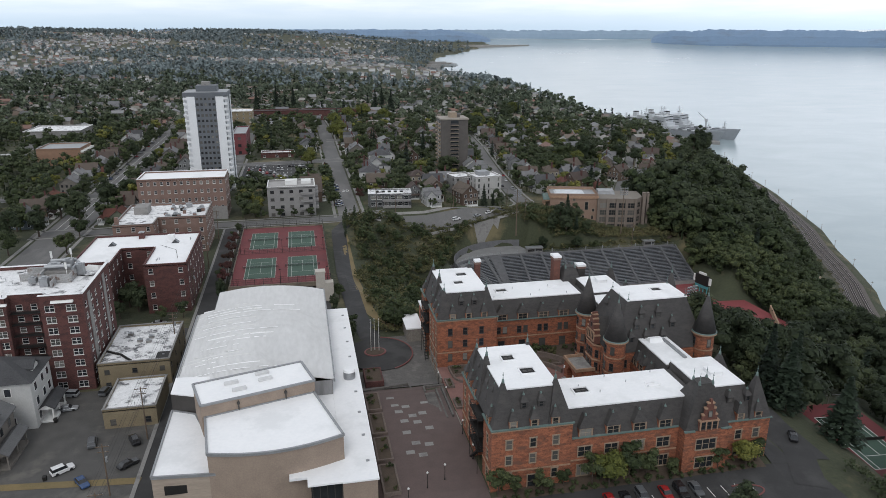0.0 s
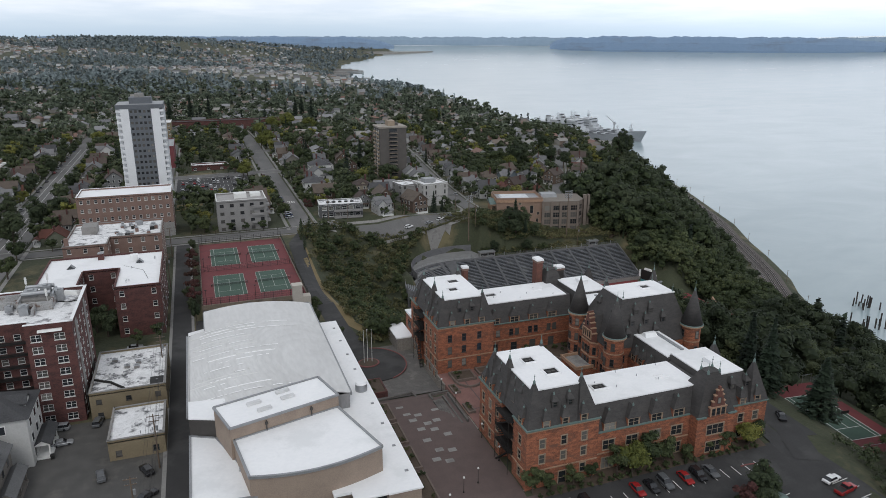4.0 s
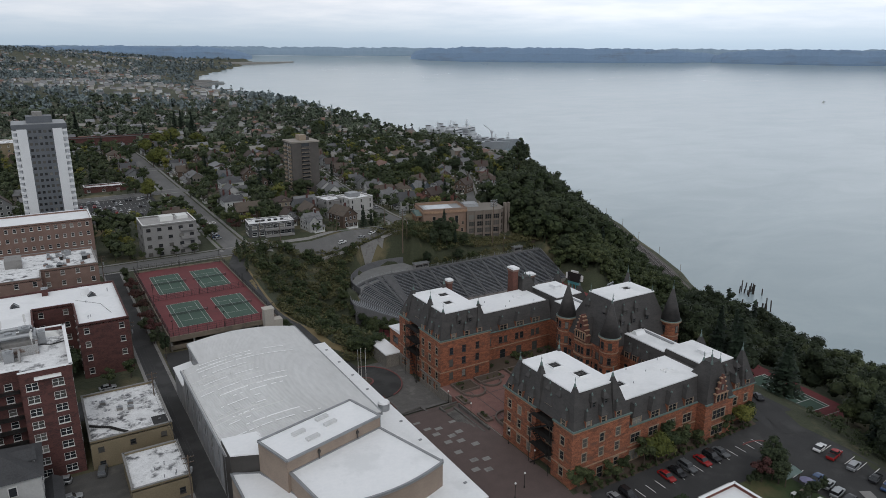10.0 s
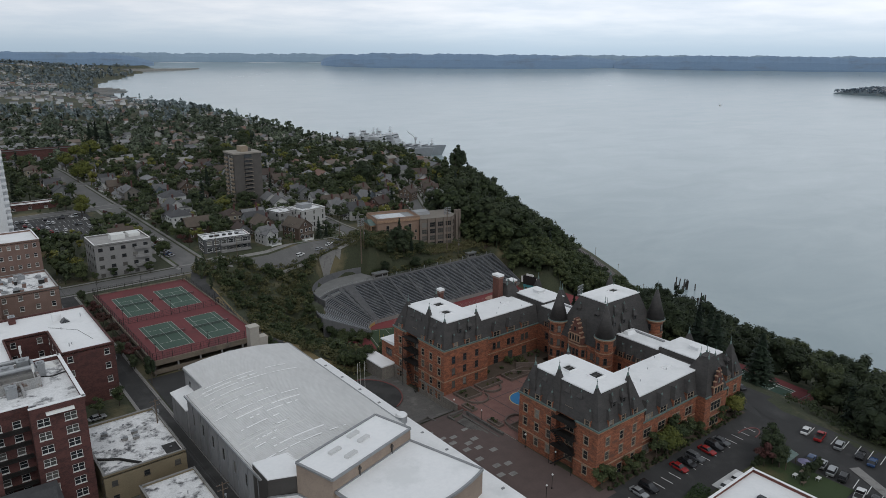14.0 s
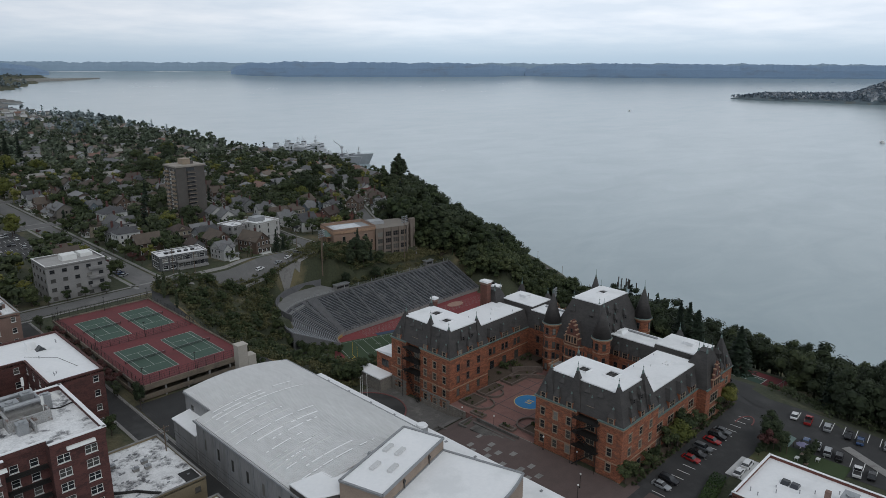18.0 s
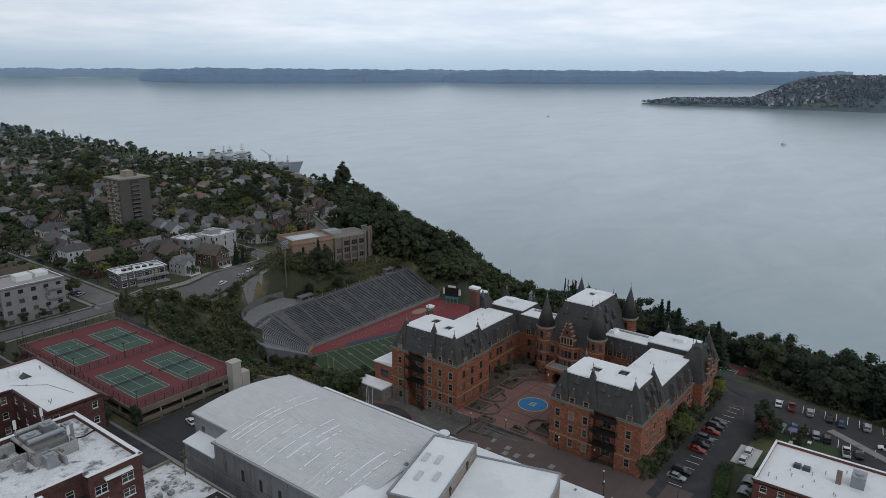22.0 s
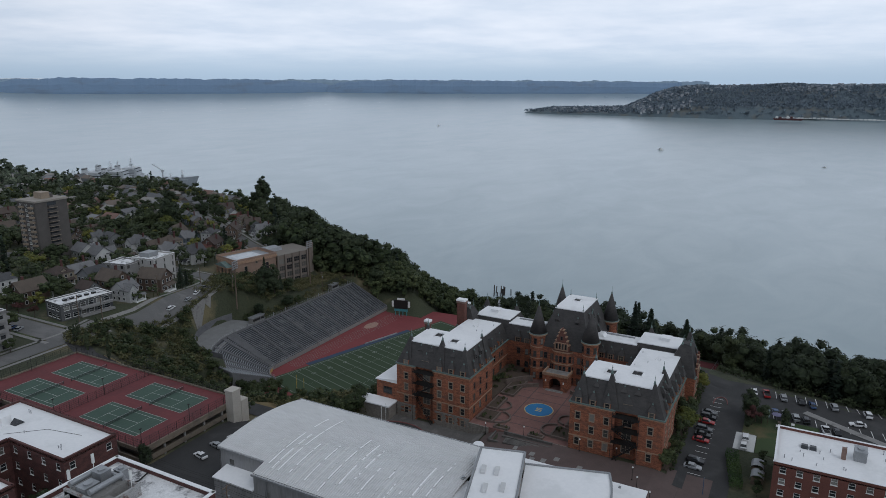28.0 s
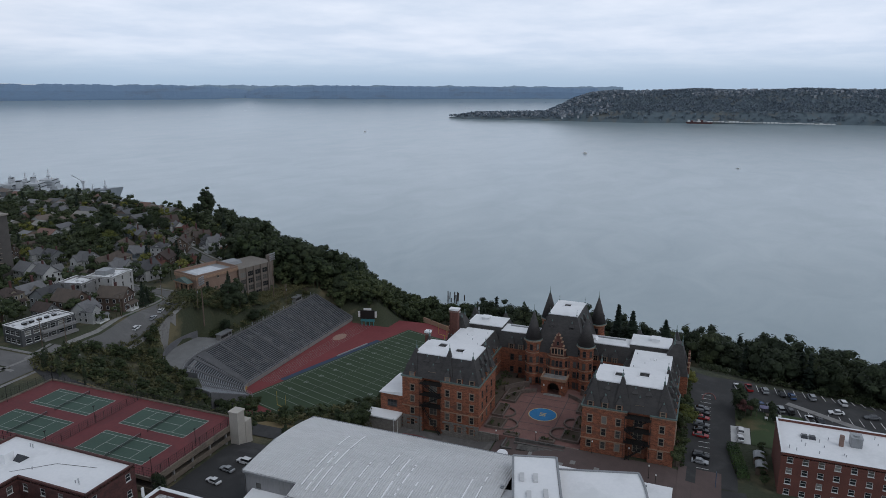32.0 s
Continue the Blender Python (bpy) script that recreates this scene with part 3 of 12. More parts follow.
def roof_hatch(parent, x, y, z, w, d):
    mb = MB()
    mb.box(x - w / 2 - 0.25, x + w / 2 + 0.25, y - d / 2 - 0.25, y - d / 2, z, z + 0.35).box(x - w / 2 - 0.25, x + w / 2 + 0.25, y + d / 2, y + d / 2 + 0.25, z, z + 0.35)
    mb.box(x - w / 2 - 0.25, x - w / 2, y - d / 2, y + d / 2, z, z + 0.35).box(x + w / 2, x + w / 2 + 0.25, y - d / 2, y + d / 2, z, z + 0.35)
    h = part("roof_well", mb, MEMBRANE, parent)
    # no recess is cut: a black slab on the roof stands for its shade
    part("well_floor", MB().box(x - w / 2, x + w / 2, y - d / 2, y + d / 2, z - 0.02, z + 0.06), IRON, h, "dark recessed light well")
    part("well_unit", MB().box(x - w * 0.3, x - w * 0.05, y - d * 0.2, y + d * 0.1, z + 0.06, z + 0.2).box(x + w * 0.1, x + w * 0.3, y - d * 0.1, y + d * 0.15, z + 0.06, z + 0.18), DARK_PAINT, h)


EV = 10.6     # pavilion eaves
PX0, PX1 = 56.3, 73.1
BASE = -7.6
for s in (-1, 1):
    # west pavilion
    a_, b_ = (15.2, 40.0)
    wl = MB()
    seg = [(PX0, 40.0), (PX0, 33.4), (PX0 + 1.6, 33.4), (PX0 + 1.6, 27.4), (PX0, 27.4), (PX0, 15.2)]
    rows3 = [(-1.7, 2.1), (2.3, 2.1), (5.9, 2.1)]
    if s > 0:
        rows3 = [(-5.4, 2.0)] + rows3

    def cols(us, w=1.3):
        return [(u, z, w, h) for u in us for z, h in rows3]

    # west face runs from the court side out to the street side
    fac(wl, s, (PX0, 15.2), (PX0, 27.4), BASE, EV, cols((2.2, 6.1, 10.0)), frame_mat=TAN_PAINT)
    fac(wl, s, (PX0, 27.4), (PX0 + 1.6, 27.4), BASE, EV, [])
    fac(wl, s, (PX0 + 1.6, 27.4), (PX0 + 1.6, 33.4), BASE, EV, [(3.0, z, 2.3, h, "pair") for z, h in rows3], frame_mat=TAN_PAINT)
    fac(wl, s, (PX0 + 1.6, 33.4), (PX0, 33.4), BASE, EV, [])
    fac(wl, s, (PX0, 33.4), (PX0, 40.0), BASE, EV, cols((3.3,)), frame_mat=TAN_PAINT)
    if s < 0:
        fac(wl, s, (PX0, 40.0), (PX1, 40.0), BASE, EV, cols((3.6, 13.4)) + [(8.6, z, 1.3, h) for z, h in rows3[1:]] + [(8.6, -3.9, 1.8, 3.4)], frame_mat=TAN_PAINT)
    else:
        fac(wl, s, (PX0, 40.0), (PX1, 40.0), BASE, EV, [])
    fac(wl, s, (PX1, 40.0), (PX1, 15.2), BASE, EV, [])
    fac(wl, s, (PX1, 15.2), (PX0, 15.2), BASE, EV, [(u, z, 1.3, h) for u in (4.4, 9.0, 13.2) for z, h in [(-1.7, 2.1), (2.3, 2.1), (5.9, 2.1)]])
    part("wall", wl, BRICK, school)
    # window heads and belt courses
    tr = MB()
    for z, t in ((0.75, 0.3), (EV - 0.55, 0.3)):
        for (xa, xb, va, vb) in ((PX0 - 0.12, PX0, 15.08, 27.4), (PX0 - 0.12, PX0, 33.4, 40.12), (PX0, PX1, 40.0, 40.12), (PX0, PX1 - 0.3, 15.08, 15.2)):
            tr.box(xa, xb, *yr(s, va, vb), z, z + t)
    part("belt_course", tr, TERRA, school, "pale terracotta belt course")
    st = MB()
    zt = -2.0 if s > 0 else -3.0
    for (xa, xb, va, vb) in ((PX0 - 0.16, PX0, 15.0, 27.4), (PX0 - 0.16, PX0, 33.4, 40.16)):
        for k in range(int((vb - va) / 1.3)):
            for r in range(int((zt - BASE) / 0.6)):
                v0 = va + k * 1.3 + (0.3 if r % 2 else 0)
                if any(abs((v0 + 0.6 - 15.2) - u) < 1.3 for u in (2.2, 6.1, 10.0, 21.5)) and s > 0 and -5.7 < BASE + r * 0.6 < -3.2:
                    continue
                st.box(xa - 0.03 * ((k * 7 + r * 3) % 3), xb, *yr(s, v0, min(v0 + 1.26, vb)), BASE + r * 0.6, BASE + r * 0.6 + 0.56)
    part("stone_base", st, STONE, school, "rough grey stone base courses")
    # copper gutter and mansard
    g = MB()
    g.box(PX0 - 0.35, PX1 + 0.3, *yr(s, 39.9, 40.4), EV - 0.12, EV + 0.16).box(PX0 - 0.35, PX0 + 0.1, *yr(s, 15.0, 27.5), EV - 0.12, EV + 0.16)
    g.box(PX0 - 0.35, PX0 + 0.1, *yr(s, 33.3, 39.9), EV - 0.12, EV + 0.16).box(PX0 - 0.3, PX1 + 0.3, *yr(s, 14.8, 15.2), EV - 0.12, EV + 0.16)
    part("gutter", g, COPPER, school, "green weathered copper gutter")
    part("mansard_roof", MB().frustum((PX0 + 0.15, PX1 - 0.1, *yr(s, 15.3, 39.85)), EV, (58.9, 70.7, *yr(s, 17.7, 36.7)), 17.5), SLATE, school)
    part("flat_roof", MB().box(58.8, 70.8, *yr(s, 17.6, 36.8), 17.45, 17.75), MEMBRANE, school)
    roof_hatch(school, 64.0, CY + s * 24.0, 17.75, 2.6, 2.5)
    roof_hatch(school, 66.3, CY + s * 30.5, 17.75, 3.0, 2.6)
    spire(school, (PX0, PX0 + 5.6, *yr(s, 35.0, 40.1)), EV, 59.3, CY + s * 36.4, 19.4)
    spire(school, (PX1 - 5.2, PX1 + 0.1, *yr(s, 35.2, 40.1)), EV, 70.2, CY + s * 36.6, 19.4)
    spire(school, (PX0, PX0 + 4.4, *yr(s, 15.1, 20.4)), EV, 58.7, CY + s * 17.9, 18.6)
    spire(school, (PX0, PX0 + 4.8, *yr(s, 23.4, 28.4)), EV, 58.9, CY + s * 25.4, 20.2)
    spire(school, (PX1 - 4.6, PX1 + 0.1, *yr(s, 15.1, 20.0)), EV, 70.5, CY + s * 17.9, 18.9)
    for v in (17.4, 21.3, 25.2, 36.7):
        dormer(school, PX0 - 0.02, CY + s * v, EV - 0.35, math.pi, 1.25, 1.9, 2.0)
    dormer(school, PX0 + 0.9, CY + s * 30.4, EV + 0.1, math.pi, 2.0, 1.9, 2.4, "pair")
    for v in (21.6, 29.0, 32.6):
        dormer(school, PX0 + 1.75, CY + s * v, EV + 3.5, math.pi, 0.95, 1.25, 1.5, tall=1.3)
    for x in (60.6, 65.0, 69.4):
        dormer(school, x, CY + s * 40.02, EV - 0.35, s * math.pi / 2, 1.25, 1.9, 2.2)
        dormer(school, x, CY + s * 15.18, EV - 0.35, -s * math.pi / 2, 1.25, 1.9, 2.2)
    for x in (63.2, 66.8):
        dormer(school, x, CY + s * 38.55, EV + 3.4, s * math.pi / 2, 0.95, 1.25, 1.6, tall=1.3)
        dormer(school, x, CY + s * 16.3, EV + 3.4, -s * math.pi / 2, 0.95, 1.25, 1.6, tall=1.3)

    # long wing
    WX0, WX1, WE = PX1, 101.5, 6.2
    wl = MB()
    if s < 0:
        ww = [(u, 1.6, 2.9, 2.3, "pair") for u in (3.4, 9.3, 15.2, 21.0)] + [(u, -3.0, 3.0, 2.6, "triple") for u in (3.4, 9.3, 15.2, 21.0)]
        fac(wl, s, (WX0, 39.0), (97.5, 39.0), BASE, WE, ww, frame_mat=TAN_PAINT)
    else:
        fac(wl, s, (WX0, 39.0), (WX1, 39.0), BASE, WE, [(u, z, 2.4, 2.1, "pair") for u in (4, 10, 16, 22) for z in (-2.0, 2.0)])
    cw = []
    for u in (3.4, 9.6, 15.8, 22.0):
        cw += [(WX1 - WX0 - u - 0.95, 2.1, 1.35, 2.1), (WX1 - WX0 - u + 0.95, 2.1, 1.35, 2.1), (WX1 - WX0 - u, -3.1, 2.0, 2.9)]
    fac(wl, s, (WX1, 21.8), (WX0, 21.8), BASE, WE, cw)
    part("wall", wl, BRICK, school)
    part("belt_course", MB().box(WX0, WX1, *yr(s, 21.68, 21.8), 0.75, 1.05).box(WX0, 97.3, *yr(s, 39.0, 39.12), 0.75, 1.05), TERRA, school, "pale terracotta belt course")
    part("gutter", MB().box(WX0, WX1, *yr(s, 21.45, 21.9), WE - 0.1, WE + 0.15).box(WX0, 97.2, *yr(s, 38.9, 39.35), WE - 0.1, WE + 0.15), COPPER, school, "green weathered copper gutter")
    part("mansard_roof", MB().frustum((WX0 - 3, WX1, *yr(s, 21.85, 38.9)), WE, (70.8, 102.5, *yr(s, 24.6, 36.5)), 11.6), SLATE, school)
    part("flat_roof", MB().box(70.9, 101.2, *yr(s, 24.5, 36.6), 11.55, 11.85), MEMBRANE, school)
    roof_hatch(school, 78.5, CY + s * 30.5, 11.85, 3.2, 2.2)
    part("roof_curb", MB().box(93.2, 96.6, *yr(s, 31.0, 31.5), 11.85, 12.15).box(93.5, 95.8, *yr(s, 30.0, 30.4), 11.85, 12.1), MEMBRANE, school)
    for i in range(7):
        part("vent_pipe", MB().cyl(75 + i * 3.7, CY + s * (25.6 + (i % 3) * 3.1), 11.85, 12.4, 0.09, 0.09, 6), STEEL, school)
    for u in (3.4, 9.4, 15.3, 21.1):
        dormer(school, WX0 + u, CY + s * 39.02, WE - 0.15, s * math.pi / 2, 2.6, 2.0, 2.4, "pair", 2.6)
    for u in (3.4, 9.6, 15.8, 22.0):
        dormer(school, WX0 + u, CY + s * 21.78, WE - 0.15, -s * math.pi / 2, 2.6, 1.9, 2.2, "pair", 2.2)

    # gabled block at the end of the wing, and the corner pavilion
    gx0, gx1 = 97.4, 107.6
    wl = MB()
    fac(wl, s, (gx0, 38.5), (gx0, 41.6), BASE, 6.2, [])
    fac(wl, s, (gx0, 41.6), (gx1, 41.6), BASE, 6.2, [(5.1, 1.5, 4.6, 2.5, "triple"), (5.1, -2.9, 4.2, 2.6, "triple"), (3.6, -6.0, 0.8, 1.6), (6.6, -6.0, 0.8, 1.6)], frame_mat=TAN_PAINT)
    fac(wl, s, (gx1, 41.6), (gx1, 38.5), BASE, 6.2, [])
    fac(wl, s, (gx1, 39.6), (118.6, 39.6), BASE, 6.2, [(u, z, 1.5, 2.2) for u in (3.8, 8.0) for z in (-2.4, 1.6)], frame_mat=TAN_PAINT)
    fac(wl, s, (118.6, 39.6), (118.6, 9.0), BASE, 6.2, [(u, z, 1.5, 2.2) for u in (4, 9, 14, 19, 24) for z in (-2.4, 1.6)])
    fac(wl, s, (101.0, 9.0), (101.0, 21.8), BASE, 6.2, [(u, z, 1.3, 2.1) for u in (2.6, 5.6, 8.6) for z in (-2.6, 2.0)])
    part("wall", wl, BRICK, school)
    # stepped terracotta gable
    gb = MB()
    gy = CY + s * 41.75
    gyb = CY + s * 41.2
    for (wd, z0, z1) in ((4.4, 6.2, 8.3), (3.4, 8.3, 9.7), (2.4, 9.7, 11.2), (1.4, 11.2, 12.4), (0.5, 12.4, 13.4)):
        gb.box(102.5 - wd / 2, 102.5 + wd / 2, min(gy, gyb), max(gy, gyb), z0, z1)
    gab = part("gable", gb, CHIMNEY_BRICK, school, "stepped brick gable with terracotta copings")
    cp = MB()
    for (wd, wn, z1) in ((4.4, 3.4, 8.3), (3.4, 2.4, 9.7), (2.4, 1.4, 11.2), (1.4, 0.5, 12.4)):
        for sg in (-1, 1):
            xa, xb = 102.5 + sg * wn / 2, 102.5 + sg * (wd / 2 + 0.1)
            cp.box(min(xa, xb), max(xa, xb), min(gy, gyb) - 0.1, max(gy, gyb) + 0.1, z1, z1 + 0.28)
    for u in (-1.95, -0.65, 0.65, 1.95):
        cp.box(102.5 + u - 0.12, 102.5 + u + 0.12, *sorted((gy, gy + s * 0.22)), 6.3, 8.4)
    cp.box(100.2, 104.8, *sorted((gy, gy + s * 0.25)), 8.35, 8.6)
    tagged(part("gable_coping", cp, TERRA, gab), "pale terracotta copings and colonettes")
    for u in (-1.35, 0, 1.35):
        window(gab, 102.5 + u, gy + s * 0.17, 6.5, s * math.pi / 2, 1.1, 1.7, "double", DARK_PAINT, False)
    window(gab, 102.5, gy + s * 0.17, 9.3, s * math.pi / 2, 0.9, 1.5, "plain", DARK_PAINT, False)
    part("gutter", MB().box(gx0 - 0.3, 99.5, *yr(s, 41.4, 41.95), 6.1, 6.4).box(105.5, gx1 + 0.3, *yr(s, 41.4, 41.95), 6.1, 6.4).box(gx1 + 0.3, 118.9, *yr(s, 39.5, 39.95), 6.1, 6.35), COPPER, school, "green weathered copper gutter")
    part("tower_roof", MB().frustum((gx0, gx1, *yr(s, 31.5, 41.6)), 6.2, (100.9, 104.1, *yr(s, 36.6, 39.2)), 15.6), SLATE, school)
    part("tower_cap", MB().box(100.8, 104.2, *yr(s, 36.5, 39.3), 15.5, 15.75), SLATE, school)
    for x in (101.0, 104.0):
        for v in (36.7, 39.1):
            finial(school, x, CY + s * v, 15.9, 2.3)
    part("mansard_roof", MB().frustum((gx1 - 6, 118.4, *yr(s, 20.0, 39.4)), 6.2, (104.0, 114.2, *yr(s, 22.5, 35.4)), 12.4), SLATE, school)
    part("flat_roof", MB().box(103.9, 114.3, *yr(s, 22.4, 35.6), 12.35, 12.65), MEMBRANE, school)
    part("roof_monitor", MB().box(108.6, 111.4, *yr(s, 29.0, 31.6), 12.6, 13.6).box(108.3, 111.7, *yr(s, 28.7, 31.9), 13.6, 13.8), MEMBRANE, school)
    spire(school, (113.4, 118.7, *yr(s, 34.4, 39.8)), 6.2, 116.2, CY + s * 36.6, 15.2)
    spire(school, (112.4, 118.7, *yr(s, 21.4, 27.2)), 6.2, 115.2, CY + s * 24.4, 14.6)
    for x in (111.4, 115.6):
        dormer(school, x, CY + s * 39.62, 5.9, s * math.pi / 2, 1.3, 1.9, 2.2)
        dormer(school, x - 1.5, CY + s * 37.6, 9.4, s * math.pi / 2, 0.95, 1.2, 1.6, tall=1.2)
    # link between the corner pavilion and the main block
    part("mansard_roof", MB().frustum((101.1, 113.0, *yr(s, 8.0, 23.0)), 6.2, (103.2, 110.6, *yr(s, 8.0, 23.0)), 11.5), SLATE, school)
    part("flat_roof", MB().box(103.1, 110.7, *yr(s, 8.2, 22.4), 11.45, 11.75), MEMBRANE, school)
    part("roof_light", MB().hull([(104.6, CY + s * 10.2 - 1.2, 11.7), (108.4, CY + s * 10.2 - 1.2, 11.7), (108.4, CY + s * 10.2 + 1.2, 11.7), (104.6, CY + s * 10.2 + 1.2, 11.7)], [(104.9, CY + s * 10.2 - 0.5, 12.7), (108.1, CY + s * 10.2 - 0.5, 12.7), (108.1, CY + s * 10.2 + 0.5, 12.7), (104.9, CY + s * 10.2 + 0.5, 12.7)]), MEMBRANE, school)
    part("roof_duct", MB().box(108.6, 109.4, *yr(s, 9.5, 20.5), 11.75, 12.1), GREY_METAL, school)
    for v in (11.6, 14.6, 18.0):
        dormer(school, 101.0, CY + s * v, 6.0, math.pi, 1.5, 1.8, 1.8, "pair", 2.0)

# main block
wl = MB()
MX0, MX1, MV = 95.4, 121.4, 9.3
mw = [(u, z, 1.25, 2.1) for u in (3.6, 5.9, 12.7, 15.0) for z in (-2.8, 1.0, 4.6)]
facade(wl, school, (MX0, CY + MV), (MX0, CY - MV), BASE, 8.6, mw, frame_mat=DARK_PAINT)
facade(wl, school, (MX0, CY - MV), (MX1, CY - MV), BASE, 8.6, [(u, z, 1.3, 2.1) for u in (4, 8) for z in (1.0, 4.6)])
facade(wl, school, (MX1, CY - MV), (MX1, CY + MV), BASE, 8.6, [(u, z, 1.6, 2.2) for u in (3.5, 7, 11, 15) for z in (-2.8, 1.0, 4.6)])
facade(wl, school, (MX1, CY + MV), (MX0, CY + MV), BASE, 8.6, [])
part("wall", wl, BRICK, school)
part("great_roof", MB().frustum((MX0 + 0.1, MX1 - 0.1, CY - MV + 0.1, CY + MV - 0.1), 8.6, (101.2, 117.2, CY - 4.8, CY + 4.8), 20.7), SLATE, school)
part("flat_roof", MB().box(101.0, 117.4, CY - 5.0, CY + 5.0, 20.65, 20.95), MEMBRANE, school)
roof_hatch(school, 111.5, CY + 0.5, 20.95, 2.6, 2.2)
for x in (101.4, 117.0):
    for v in (-4.6, 4.6):
        finial(school, x, CY + v, 20.9, 2.2)
for v in (-3.4, 3.4):
    dormer(school, 99.2, CY + v, 16.0, math.pi, 0.9, 1.2, 1.8, tall=1.3)
for v in (-6.6, -2.2, 2.2, 6.6):
    dormer(school, 97.6 + (0.0 if abs(v) > 3 else 2.4), CY + v, 8.9 + (0.2 if abs(v) > 3 else 5.4), math.pi, 1.0, 1.6, 2.2, tall=1.6)
for x, z in ((104.5, 16.4), (109.0, 16.4), (112.6, 13.8), (107.2, 13.8), (102.9, 13.8), (101.2, 11.0), (105.2, 11.0), (109.8, 11.0)):
    dormer(school, x, CY - MV + (z - 8.6) * 0.372 - 0.15, z, -math.pi / 2, 0.95, 1.3, 1.7, tall=1.4)
    dormer(school, x, CY + MV - (z - 8.6) * 0.372 + 0.15, z, math.pi / 2, 0.95, 1.3, 1.7, tall=1.4)
# turrets
for tx, tv in ((96.6, 9.0), (96.6, -9.0), (120.8, 9.0), (120.8, -9.0)):
    ty = CY + tv
    body = MB().cyl(tx, ty, BASE, 12.6, 2.55, 2.55, 28)
    tur = part("turret", body, BRICK, school, smooth=False)
    part("turret_cap", MB().cyl(tx, ty, 12.6, 22.6, 3.0, 0.18, 28), SLATE, tur, smooth=True)
    ring = MB().cyl(tx, ty, 12.35, 12.75, 3.12, 3.12, 28)
    for z in (0.75, 4.2, 8.2):
        ring.cyl(tx, ty, z, z + 0.28, 2.66, 2.66, 28)
    part("turret_ring", ring, TERRA, tur)
    part("gutter", MB().cyl(tx, ty, 12.75, 12.95, 3.15, 3.05, 28), COPPER, tur)
    part("finial", MB().cyl(tx, ty, 21.6, 22.7, 0.42, 0.2, 8).cyl(tx, ty, 22.7, 23.1, 0.26, 0.12, 8).cyl(tx, ty, 23.1, 25.0, 0.07, 0.03, 6), COPPER, tur)
    for ang in ([math.pi, math.pi * 0.72, math.pi * 1.28] if tx < 100 else [-math.pi / 2, math.pi, 0.0]):
        for z in (-2.6, 1.4, 5.0, 9.4):
            window(tur, tx + 2.68 * math.cos(ang), ty + 2.68 * math.sin(ang), z, ang, 1.05, 2.0, "double", DARK_PAINT, True)
    a = math.atan2(-tv, 99 - tx) if tx > 100 else math.pi + 0.35
# central bay with ornate gable over the entrance
bay = MB().hull([(MX0, CY - 3.6, BASE), (MX0, CY + 3.6, BASE), (MX0 - 1.5, CY + 2.2, BASE), (MX0 - 1.5, CY - 2.2, BASE)], [(MX0, CY - 3.6, 8.4), (MX0, CY + 3.6, 8.4), (MX0 - 1.5, CY + 2.2, 8.4), (MX0 - 1.5, CY - 2.2, 8.4)])
bay_ob = part("bay", bay, BRICK, school)
bt = MB()
for z in (0.5, 3.9, 8.0):
    bt.hull([(MX0, CY - 3.75, z), (MX0, CY + 3.75, z), (MX0 - 1.65, CY + 2.3, z), (MX0 - 1.65, CY - 2.3, z)], [(MX0, CY - 3.75, z + 0.4), (MX0, CY + 3.75, z + 0.4), (MX0 - 1.65, CY + 2.3, z + 0.4), (MX0 - 1.65, CY - 2.3, z + 0.4)])
part("belt_course", bt, TERRA, bay_ob)
for z in (1.2, 4.7):
    for u in (-1.3, 0, 1.3):
        window(bay_ob, MX0 - 1.63, CY + u, z, math.pi, 1.0, 2.2, "double", DARK_PAINT, False)
    for u in (-1, 1):
        window(bay_ob, MX0 - 0.82, CY + u * 3.02, z, math.pi - u * 0.82, 1.0, 2.2, "double", DARK_PAINT, False)
gb = MB()
for wd, z0, z1 in ((5.2, 8.4, 10.6), (4.2, 10.6, 12.0), (3.2, 12.0, 13.4), (2.2, 13.4, 14.7), (1.2, 14.7, 15.7), (0.4, 15.7, 16.4)):
    gb.box(MX0 - 1.35, MX0 + 0.1, CY - wd / 2, CY + wd / 2, z0, z1)
gab = part("gable", gb, CHIMNEY_BRICK, school, "ornate brick and terracotta gable over the entrance")
cp = MB()
for wd, wn, z1 in ((5.2, 4.2, 10.6), (4.2, 3.2, 12.0), (3.2, 2.2, 13.4), (2.2, 1.2, 14.7), (1.2, 0.4, 15.7)):
    for sg in (-1, 1):
        ya, yb_ = CY + sg * wn / 2, CY + sg * (wd / 2 + 0.12)
        cp.box(MX0 - 1.5, MX0 + 0.1, min(ya, yb_), max(ya, yb_), z1, z1 + 0.26)
for z in (8.9, 11.3):
    cp.box(MX0 - 1.62, MX0 - 1.35, CY - 2.2, CY + 2.2, z, z + 0.24)
for u in (-2.05, -1.0, 0.0, 1.0, 2.05):
    cp.box(MX0 - 1.6, MX0 - 1.35, CY + u - 0.13, CY + u + 0.13, 9.15, 11.3)
tagged(part("gable_coping", cp, TERRA, gab), "pale terracotta copings and colonettes")
for u in (-1.5, -0.5, 0.5, 1.5):
    window(gab, MX0 - 1.5, CY + u, 9.3, math.pi, 0.75, 1.7, "plain", DARK_PAINT, False)
window(gab, MX0 - 1.5, CY, 12.4, math.pi, 0.8, 1.3, "plain", DARK_PAINT, False)
